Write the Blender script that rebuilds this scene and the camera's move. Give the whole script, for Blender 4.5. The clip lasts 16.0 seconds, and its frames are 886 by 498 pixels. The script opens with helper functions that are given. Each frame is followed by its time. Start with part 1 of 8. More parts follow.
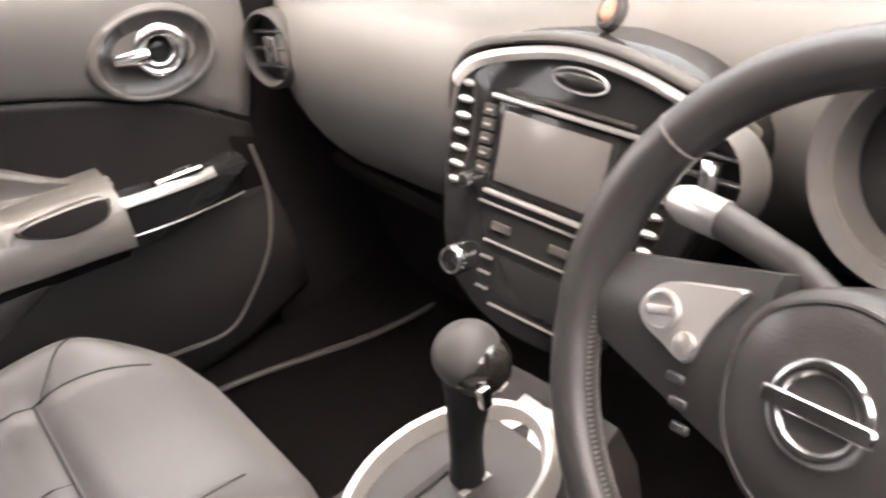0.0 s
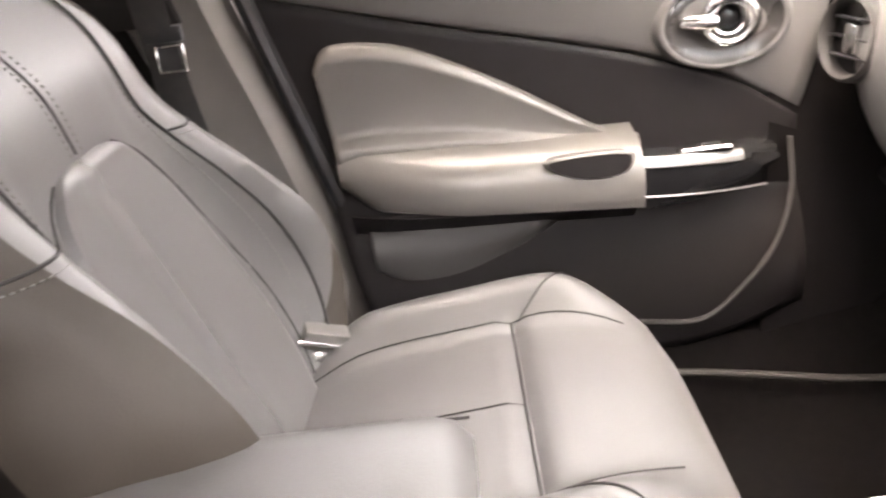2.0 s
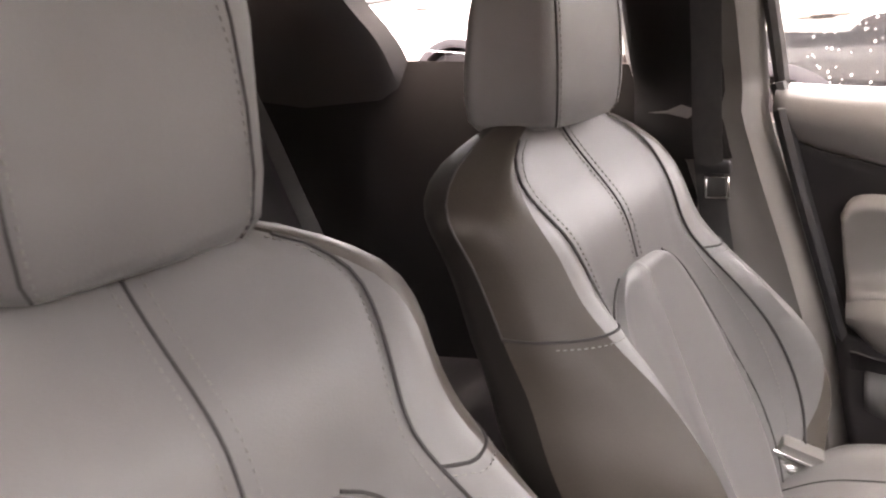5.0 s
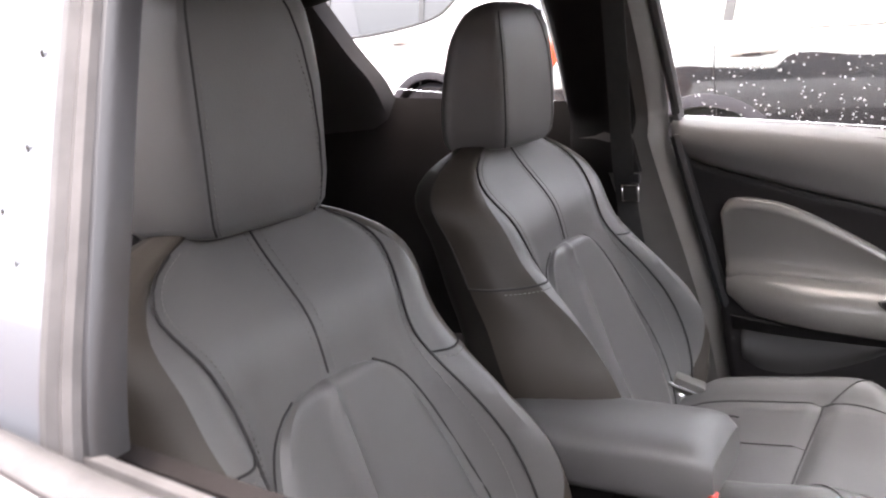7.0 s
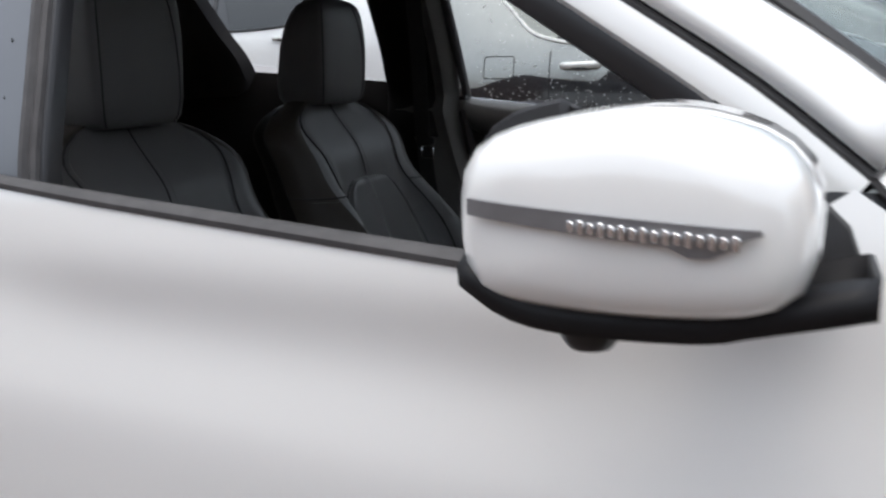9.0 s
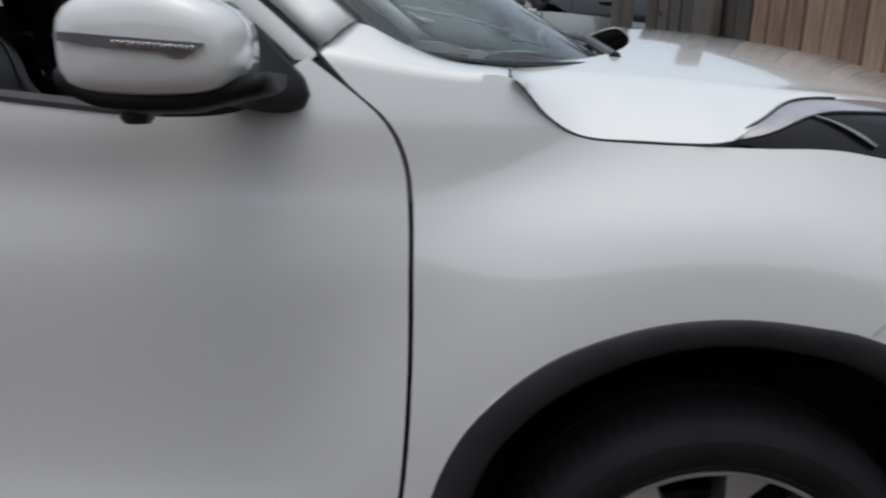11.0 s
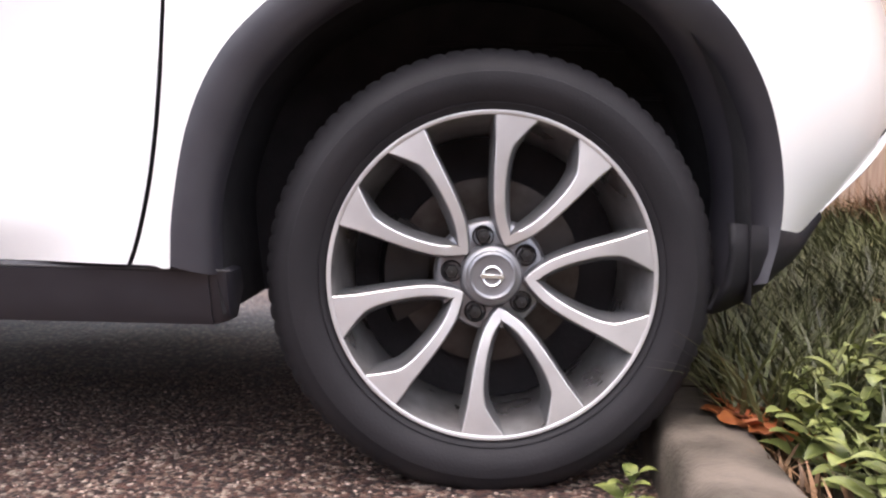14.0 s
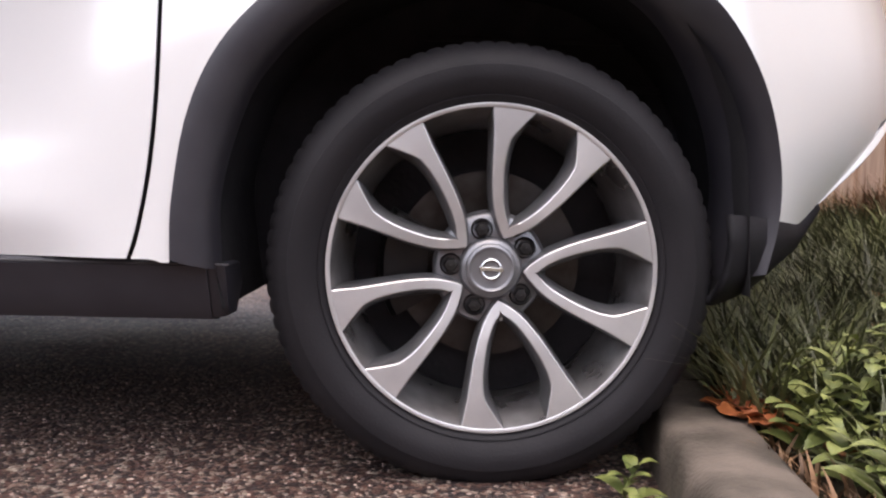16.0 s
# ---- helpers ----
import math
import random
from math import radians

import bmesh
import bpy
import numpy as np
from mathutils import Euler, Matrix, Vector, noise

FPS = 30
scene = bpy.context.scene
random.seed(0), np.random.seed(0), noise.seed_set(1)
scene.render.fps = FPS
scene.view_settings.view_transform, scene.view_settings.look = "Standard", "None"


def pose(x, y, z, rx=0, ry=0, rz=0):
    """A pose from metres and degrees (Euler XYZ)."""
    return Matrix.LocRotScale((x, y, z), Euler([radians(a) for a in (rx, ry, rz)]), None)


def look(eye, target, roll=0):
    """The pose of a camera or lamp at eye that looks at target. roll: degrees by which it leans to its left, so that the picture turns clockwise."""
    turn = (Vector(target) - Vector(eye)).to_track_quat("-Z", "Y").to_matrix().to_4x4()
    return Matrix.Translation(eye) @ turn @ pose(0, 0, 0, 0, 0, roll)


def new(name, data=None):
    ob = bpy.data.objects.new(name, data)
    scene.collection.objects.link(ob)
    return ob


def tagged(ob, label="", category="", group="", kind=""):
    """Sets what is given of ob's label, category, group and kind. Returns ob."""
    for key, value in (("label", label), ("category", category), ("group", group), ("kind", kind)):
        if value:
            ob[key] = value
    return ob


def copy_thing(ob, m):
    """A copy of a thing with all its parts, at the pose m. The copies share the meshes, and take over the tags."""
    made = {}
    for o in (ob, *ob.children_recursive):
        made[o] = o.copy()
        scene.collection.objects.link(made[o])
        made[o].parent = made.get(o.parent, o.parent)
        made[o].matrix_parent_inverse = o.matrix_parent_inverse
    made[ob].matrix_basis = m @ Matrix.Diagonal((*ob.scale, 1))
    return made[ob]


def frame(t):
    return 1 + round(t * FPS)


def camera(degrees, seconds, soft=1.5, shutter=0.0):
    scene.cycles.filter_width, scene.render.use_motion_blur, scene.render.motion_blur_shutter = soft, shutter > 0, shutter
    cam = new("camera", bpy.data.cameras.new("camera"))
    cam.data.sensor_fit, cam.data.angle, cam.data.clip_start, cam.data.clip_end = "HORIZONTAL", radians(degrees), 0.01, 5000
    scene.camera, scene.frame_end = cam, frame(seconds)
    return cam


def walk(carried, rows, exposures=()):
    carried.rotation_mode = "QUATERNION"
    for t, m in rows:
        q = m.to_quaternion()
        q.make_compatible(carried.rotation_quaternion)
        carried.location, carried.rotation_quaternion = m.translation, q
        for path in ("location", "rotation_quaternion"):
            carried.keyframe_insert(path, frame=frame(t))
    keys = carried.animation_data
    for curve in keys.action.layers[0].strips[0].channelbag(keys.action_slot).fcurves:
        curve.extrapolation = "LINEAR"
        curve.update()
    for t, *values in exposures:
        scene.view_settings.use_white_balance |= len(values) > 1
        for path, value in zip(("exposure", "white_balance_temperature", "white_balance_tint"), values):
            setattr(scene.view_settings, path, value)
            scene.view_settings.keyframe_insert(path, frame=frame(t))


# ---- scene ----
cam = camera(55.5, 16.0, soft=2.2, shutter=0.4)
PATH = [
    (0, (-1.281, -0.522, 1.167), (-0.340, 0.977, 0.236), -10.6),
    (0.5, (-1.281, -0.490, 1.160), (-0.572, 1.153, 0.267), -10.1),
    (1, (-1.291, -0.474, 1.158), (-0.845, 1.279, 0.306), -10.0),
    (1.5, (-1.295, -0.478, 1.152), (-1.119, 1.342, 0.341), -9.5),
    (2, (-1.306, -0.480, 1.148), (-1.378, 1.348, 0.339), -7.4),
    (2.5, (-1.315, -0.487, 1.154), (-1.617, 1.339, 0.395), -6.7),
    (3, (-1.326, -0.492, 1.160), (-1.883, 1.307, 0.489), -6.4),
    (3.5, (-1.313, -0.511, 1.187), (-2.135, 1.214, 0.588), -6.2),
    (4, (-1.298, -0.526, 1.200), (-2.353, 1.090, 0.632), -5.7),
    (4.2, (-1.295, -0.544, 1.202), (-2.436, 1.030, 0.670), -6.1),
    (6.3, (-1.170, -0.948, 1.289), (-2.209, 0.704, 0.849), -4.7),
    (6.5, (-1.134, -0.972, 1.281), (-2.166, 0.684, 0.840), -5.2),
    (7, (-1.048, -1.063, 1.269), (-2.116, 0.574, 0.843), -5.1),
    (7.5, (-0.962, -1.191, 1.254), (-1.987, 0.479, 0.853), -5.1),
    (8, (-0.831, -1.298, 1.239), (-1.822, 0.392, 0.840), -5.0),
    (8.2, (-0.777, -1.335, 1.236), (-1.760, 0.356, 0.823), -3.8),
    (10.3, (-0.464, -1.804, 1.133), (-0.805, 0.123, 0.721), 3.2),
    (10.5, (-0.443, -1.847, 1.141), (-0.679, 0.086, 0.688), 3.7),
    (11, (-0.388, -1.926, 1.144), (-0.436, 0.010, 0.644), 2.5),
    (11.4, (-0.295, -1.960, 1.062), (-0.261, -0.015, 0.597), 1.7),
    (11.8, (-0.125, -1.993, 0.91), (-0.185, -0.015, 0.614), 1.3),
    (12, (-0.091, -1.993, 0.824), (-0.106, -0.011, 0.555), 1.3),
    (12.5, (-0.071, -2.009, 0.623), (0.012, -0.016, 0.482), 1.8),
    (13, (-0.067, -2.024, 0.504), (0.033, -0.028, 0.429), 1.6),
    (13.5, (-0.083, -2.024, 0.467), (0.015, -0.029, 0.36), 1.5),
    (14, (-0.088, -2.018, 0.453), (-0.058, -0.023, 0.314), 1.5),
    (14.5, (-0.085, -2.019, 0.451), (-0.058, -0.025, 0.296), 1.0),
    (15, (-0.086, -2.017, 0.448), (-0.053, -0.022, 0.304), 0.9),
    (15.5, (-0.09, -2.019, 0.439), (-0.057, -0.024, 0.308), 1.1),
    (16, (-0.088, -2.019, 0.441), (-0.055, -0.024, 0.306), 1.2),
]
walk(cam, [(t, look(eye, target, roll)) for t, eye, target, roll in PATH],
     exposures=[(0, 3.85, 7900, 19), (1.5, 4.42, 8000, 19), (3.0, 4.6, 8200, 22), (4.2, 4.65, 8200, 22), (6.3, 3.8, 7500, 22), (7.0, 3.5, 7100, 18), (7.5, 2.6, 6900, 17), (8.2, 1.65, 6500, 13), (10.3, -0.08, 6300, 5), (11.0, -0.2, 6250, 7), (11.6, 0.15, 6250, 10), (12.0, 0.1, 6100, 11), (12.6, 1.0, 6200, 12), (13.4, 1.8, 6600, 17), (14.2, 2.05, 6550, 17), (14.7, 1.98, 6550, 17), (15.2, 1.5, 6600, 18), (16, 1.5, 6600, 18)])

# ---- world and sun: bright overcast after rain ----
world = bpy.data.worlds.new("overcast_sky")
scene.world = world
world.use_nodes = True
wn = world.node_tree
sky = wn.nodes.new("ShaderNodeTexSky")
sky.sky_type, sky.sun_disc = "NISHITA", False
sky.sun_elevation, sky.sun_rotation = radians(78), radians(200)
sky.air_density, sky.dust_density, sky.ozone_density = 1.0, 6.0, 1.0
soften = wn.nodes.new("ShaderNodeMixRGB")
soften.inputs[0].default_value = 0.55
tc = wn.nodes.new("ShaderNodeTexCoord")
xyz = wn.nodes.new("ShaderNodeSeparateXYZ")
wn.links.new(tc.outputs["Generated"], xyz.inputs[0])
dome = wn.nodes.new("ShaderNodeValToRGB")  # cloud cover, three times brighter overhead than at the horizon
dome.color_ramp.elements[0].position, dome.color_ramp.elements[0].color = 0.0, (0.40, 0.42, 0.45, 1)
dome.color_ramp.elements[1].position, dome.color_ramp.elements[1].color = 0.9, (1.0, 1.04, 1.10, 1)
wn.links.new(xyz.outputs[2], dome.inputs[0])
cloud = wn.nodes.new("ShaderNodeMixRGB")
cloud.blend_type, cloud.inputs[0].default_value, cloud.inputs[2].default_value = "MULTIPLY", 1.0, (9.0, 9.0, 9.0, 1)
wn.links.new(dome.outputs[0], cloud.inputs[1])
wn.links.new(cloud.outputs[0], soften.inputs[2])
wn.links.new(sky.outputs[0], soften.inputs[1])
wn.links.new(soften.outputs[0], wn.nodes["Background"].inputs[0])
wn.nodes["Background"].inputs[1].default_value = 0.15
sun = new("sun", bpy.data.lights.new("sun", "SUN"))
sun.data.energy, sun.data.angle, sun.data.color = 0.3, radians(80), (1.0, 0.98, 0.95)
sun.matrix_basis = look((-1.0, -2.5, 13.0), (0, 0, 0))


# ---- materials ----
def mat(name, col, rough=0.5, metal=0.0, col2=None, scale=8.0, bump=0.0, bscale=300.0, coat=0.0, rvar=0.1, stretch=None, ramp=(0.35, 0.65), island=0.0, sheen=0.0, spec=0.5):
    m = bpy.data.materials.new(name)
    m.use_nodes = True
    nt = m.node_tree
    b = nt.nodes["Principled BSDF"]
    co = nt.nodes.new("ShaderNodeTexCoord")
    src = co.outputs["Object"]
    if stretch:
        mp = nt.nodes.new("ShaderNodeMapping")
        mp.inputs["Scale"].default_value = stretch
        nt.links.new(src, mp.inputs[0])
        src = mp.outputs[0]
    n1 = nt.nodes.new("ShaderNodeTexNoise")
    n1.inputs["Scale"].default_value, n1.inputs["Detail"].default_value = scale, 6
    nt.links.new(src, n1.inputs["Vector"])
    cr_ = nt.nodes.new("ShaderNodeValToRGB")
    cr_.color_ramp.elements[0].position, cr_.color_ramp.elements[1].position = ramp
    c2 = col2 or tuple(c * 0.8 for c in col)
    cr_.color_ramp.elements[0].color, cr_.color_ramp.elements[1].color = (*c2, 1), (*col, 1)
    nt.links.new(n1.outputs[0], cr_.inputs[0])
    out = cr_.outputs[0]
    if island:
        info = nt.nodes.new("ShaderNodeObjectInfo" if island < 0 else "ShaderNodeNewGeometry")
        rnd = info.outputs["Random" if island < 0 else "Random Per Island"]
        mr = nt.nodes.new("ShaderNodeMapRange")
        mr.inputs["To Min"].default_value, mr.inputs["To Max"].default_value = 1 - abs(island), 1 + abs(island)
        nt.links.new(rnd, mr.inputs[0])
        mul = nt.nodes.new("ShaderNodeMixRGB")
        mul.blend_type = "MULTIPLY"
        mul.inputs[0].default_value = 1
        nt.links.new(out, mul.inputs[1])
        nt.links.new(mr.outputs[0], mul.inputs[2])
        out = mul.outputs[0]
    nt.links.new(out, b.inputs["Base Color"])
    n2 = nt.nodes.new("ShaderNodeTexNoise")
    n2.inputs["Scale"].default_value, n2.inputs["Detail"].default_value = bscale, 3
    nt.links.new(src, n2.inputs["Vector"])
    rr = nt.nodes.new("ShaderNodeMapRange")
    rr.inputs["To Min"].default_value, rr.inputs["To Max"].default_value = max(0.02, rough - rvar), min(1, rough + rvar)
    nt.links.new(n1.outputs[0], rr.inputs[0])
    nt.links.new(rr.outputs[0], b.inputs["Roughness"])
    if bump:
        bp = nt.nodes.new("ShaderNodeBump")
        bp.inputs["Strength"].default_value, bp.inputs["Distance"].default_value = bump, 0.002
        nt.links.new(n2.outputs[0], bp.inputs["Height"])
        nt.links.new(bp.outputs[0], b.inputs["Normal"])
    b.inputs["Metallic"].default_value = metal
    b.inputs["Coat Weight"].default_value = coat
    b.inputs["Coat Roughness"].default_value = 0.04
    b.inputs["Sheen Weight"].default_value = sheen
    b.inputs["Specular IOR Level"].default_value = spec
    return m


def glass_mat(name, col=(1, 1, 1), rough=0.0):
    m = bpy.data.materials.new(name)
    m.use_nodes = True
    nt = m.node_tree
    b = nt.nodes["Principled BSDF"]
    b.inputs["Base Color"].default_value = (*col, 1)
    b.inputs["Transmission Weight"].default_value = 1.0
    b.inputs["Roughness"].default_value = rough
    b.inputs["IOR"].default_value = 1.45
    return m


PAINT = mat("white_pearl_paint", (0.80, 0.80, 0.78), 0.13, 0.0, (0.785, 0.785, 0.77), 3.0, 0.0, 900, coat=1.0, rvar=0.0, ramp=(0.0, 1.0), spec=1.0)
BLACK_TRIM = mat("black_textured_plastic", (0.033, 0.031, 0.037), 0.46, 0, (0.025, 0.0235, 0.029), 14, 0.12, 700, spec=0.5)
BLACK_SATIN = mat("black_satin_trim", (0.02, 0.02, 0.022), 0.32, 0, (0.014, 0.014, 0.015), 10, 0.05, 400)
PIANO = mat("gloss_black_panel", (0.008, 0.008, 0.009), 0.10, 0, (0.012, 0.012, 0.012), 5, rvar=0.04, spec=0.3)
RUBBER = mat("tyre_rubber", (0.0105, 0.0097, 0.0112), 0.62, 0, (0.017, 0.0153, 0.017), 9, 0.25, 260, ramp=(0.3, 0.75), spec=0.24)
SEAL = mat("weathered_rubber_seal", (0.088, 0.085, 0.086), 0.6, 0, (0.062, 0.060, 0.061), 25, 0.1, 300, spec=0.2)
ALLOY_FACE = mat("machined_alloy", (0.72, 0.71, 0.70), 0.44, 0.85, (0.58, 0.58, 0.58), 9, 0.06, 700, rvar=0.12)
CAP_GREY = mat("dark_grey_cap", (0.26, 0.26, 0.27), 0.35, 0.6, (0.2, 0.2, 0.21), 22, 0.03, 300)
ALLOY_GREY = mat("grey_painted_alloy", (0.30, 0.295, 0.30), 0.36, 0.75, (0.22, 0.22, 0.22), 22, 0.03, 300, rvar=0.1)
BARREL = mat("silver_rim_barrel", (0.58, 0.57, 0.56), 0.30, 0.75, (0.30, 0.28, 0.27), 14, 0.04, 200, rvar=0.1)
CHROME = mat("chrome", (0.88, 0.88, 0.88), 0.16, 1.0, (0.82, 0.82, 0.82), 8, rvar=0.05)
DARK_METAL = mat("dark_metal", (0.022, 0.021, 0.022), 0.42, 0.6, (0.03, 0.028, 0.026), 30, 0.1, 200)
STEEL = mat("brake_steel", (0.10, 0.095, 0.092), 0.42, 1.0, (0.05, 0.043, 0.038), 18, 0.05, 300)
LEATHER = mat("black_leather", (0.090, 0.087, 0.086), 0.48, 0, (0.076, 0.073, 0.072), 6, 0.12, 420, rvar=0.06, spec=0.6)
# side and bolster: the same leather, darkened for shade on the flanks
LEATHER_SIDE_SHADED = mat("black_leather_side_shaded", (0.013, 0.0112, 0.0098), 0.55, 0, (0.0105, 0.009, 0.008), 6, 0.10, 420, spec=0.2)
BOLSTER_SHADED = mat("bolster_leather_shaded", (0.042, 0.035, 0.029), 0.5, 0, (0.035, 0.029, 0.024), 6, 0.10, 420, rvar=0.05, spec=0.28)
AMBER = mat("amber_lens", (0.55, 0.27, 0.19), 0.3, 0, (0.45, 0.20, 0.13), 40, coat=0.5)
SMOKED = mat("smoked_lamp_glass", (0.014, 0.014, 0.017), 0.12, 0, (0.012, 0.012, 0.014), 4, rvar=0.02, spec=0.18)
SHELL = mat("black_mirror_shell", (0.012, 0.0115, 0.013), 0.5, 0, (0.009, 0.009, 0.010), 14, 0.12, 700, spec=0.2)
LEATHER_DARK = mat("dark_grip_leather", (0.022, 0.021, 0.021), 0.36, 0, (0.017, 0.016, 0.016), 8, 0.15, 500, spec=0.5)
# same leather as the front seats, darkened for deep shade at the rear
LEATHER_REAR_SHADED = mat("black_rear_leather_shaded", (0.0145, 0.0123, 0.0134), 0.5, 0, (0.0112, 0.0099, 0.0106), 8, 0.10, 420, spec=0.12)
STITCH = mat("grey_stitching", (0.13, 0.12, 0.11), 0.7, 0, (0.1, 0.1, 0.1), 300)
PIPING = mat("dark_seam", (0.032, 0.030, 0.030), 0.6, spec=0.2)
DASH = mat("dark_grey_soft_dash", (0.12, 0.117, 0.113), 0.44, 0, (0.108, 0.105, 0.101), 5, 0.12, 800)
HOOD = mat("dark_instrument_hood", (0.045, 0.043, 0.042), 0.5, 0, (0.04, 0.038, 0.037), 5, 0.12, 800, spec=0.3)
DOOR_PLASTIC = mat("dark_door_plastic", (0.0170, 0.0150, 0.0153), 0.5, 0, (0.0136, 0.0119, 0.0122), 5, 0.2, 700, spec=0.15)
DOOR_UPPER = mat("grey_door_top_plastic", (0.105, 0.099, 0.096), 0.5, 0, (0.094, 0.089, 0.086), 5, 0.15, 700)
FABRIC_DOOR = mat("beige_grey_door_vinyl", (0.125, 0.117, 0.108), 0.36, 0, (0.115, 0.108, 0.10), 6, 0.1, 420, spec=0.7)
# black trim darkened to carry the shade at the cabin's rear
REAR_TRIM = mat("black_rear_trim_shaded", (0.0145, 0.0125, 0.013), 0.6, 0, (0.012, 0.0106, 0.0106), 5, 0.2, 700, spec=0.15)
# black carpet, deepened further for shade low in the cabin
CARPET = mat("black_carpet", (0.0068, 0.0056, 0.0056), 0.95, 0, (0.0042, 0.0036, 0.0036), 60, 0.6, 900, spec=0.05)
PILLAR_TRIM = mat("grey_pillar_trim", (0.12, 0.112, 0.105), 0.55, 0, (0.1, 0.095, 0.09), 6, 0.2, 600)
LINING = mat("grey_headlining", (0.12, 0.117, 0.112), 0.9, 0, (0.10, 0.098, 0.095), 30, 0.3, 900)
WEBBING = mat("black_belt_webbing", (0.03, 0.028, 0.028), 0.75, 0, (0.02, 0.02, 0.02), 80, 0.4, 1200)
SILVER_TRIM = mat("satin_silver_trim", (0.42, 0.41, 0.40), 0.32, 0.8, (0.38, 0.375, 0.37), 12)
# display grey raised to carry the reflection on the dark screen
SCREEN = mat("display_reflection_grey", (0.085, 0.082, 0.08), 0.2, 0, (0.07, 0.068, 0.068), 4, coat=0.3, rvar=0.03)
RED_PLASTIC = mat("red_button", (0.5, 0.03, 0.015), 0.35)
TAIL_RED = mat("red_tail_lamp", (0.62, 0.07, 0.03), 0.15, 0, (0.55, 0.05, 0.02), 20, coat=0.8)
GLASS = glass_mat("clear_glass", (0.96, 0.98, 0.97))
TINTED_GLASS = glass_mat("tinted_windscreen_glass", (0.68, 0.75, 0.76))
LENS = glass_mat("clear_lens", (0.97, 0.97, 0.98), 0.03)
DARK_GLASS = mat("tinted_car_glass", (0.012, 0.014, 0.016), 0.05, 0, (0.012, 0.014, 0.016), 4, coat=0.5, rvar=0.02)
SILVER_PAINT = mat("silver_metallic_paint", (0.33, 0.335, 0.315), 0.25, 0.7, (0.28, 0.285, 0.27), 3, 0.02, 900, coat=1.0, rvar=0.04)
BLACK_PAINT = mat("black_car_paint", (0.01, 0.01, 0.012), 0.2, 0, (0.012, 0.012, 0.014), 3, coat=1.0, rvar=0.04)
WHITE_PAINT = mat("white_car_paint", (0.8, 0.8, 0.8), 0.3, 0, (0.76, 0.76, 0.76), 3, coat=1.0, rvar=0.04)
CONCRETE = mat("worn_kerb_concrete", (0.14, 0.112, 0.088), 0.7, 0, (0.042, 0.034, 0.024), 11, 1.0, 160, ramp=(0.34, 0.66))
SOIL = mat("verge_soil", (0.085, 0.055, 0.03), 0.95, 0, (0.045, 0.04, 0.018), 12, 0.8, 90)
GRASS = mat("grass_blades", (0.10, 0.106, 0.041), 0.5, 0, (0.040, 0.047, 0.017), 3, island=0.6)
DRY_GRASS = mat("dry_grass", (0.22, 0.125, 0.06), 0.7, 0, (0.12, 0.06, 0.03), 3, island=0.5)
WEED = mat("weed_leaf", (0.22, 0.24, 0.07), 0.45, 0, (0.09, 0.115, 0.03), 25, 0.2, 200, island=0.3)
DEAD_LEAF = mat("dead_brown_leaf", (0.42, 0.13, 0.03), 0.6, 0, (0.24, 0.06, 0.02), 30, 0.4, 150, island=0.3)
# darker copy of the black trim, with the footwell's shade in its colour
FOOTWELL_SHADED = mat("footwell_plastic_shaded", (0.0090, 0.0079, 0.0081), 0.7, 0, (0.0072, 0.0063, 0.0063), 5, 0.2, 700, spec=0.06)
FENCE_WOOD = mat("weathered_fence_wood", (0.44, 0.31, 0.22), 0.8, 0, (0.21, 0.125, 0.085), 5.0, 0.6, 60, stretch=(5, 5, 0.5), island=-0.22, ramp=(0.28, 0.62))
FENCE_GREY = mat("grey_wet_timber", (0.17, 0.15, 0.13), 0.8, 0, (0.09, 0.08, 0.07), 5.0, 0.5, 60, stretch=(5, 5, 0.5), island=-0.2)
KNOT = mat("fence_knot", (0.10, 0.045, 0.02), 0.8)


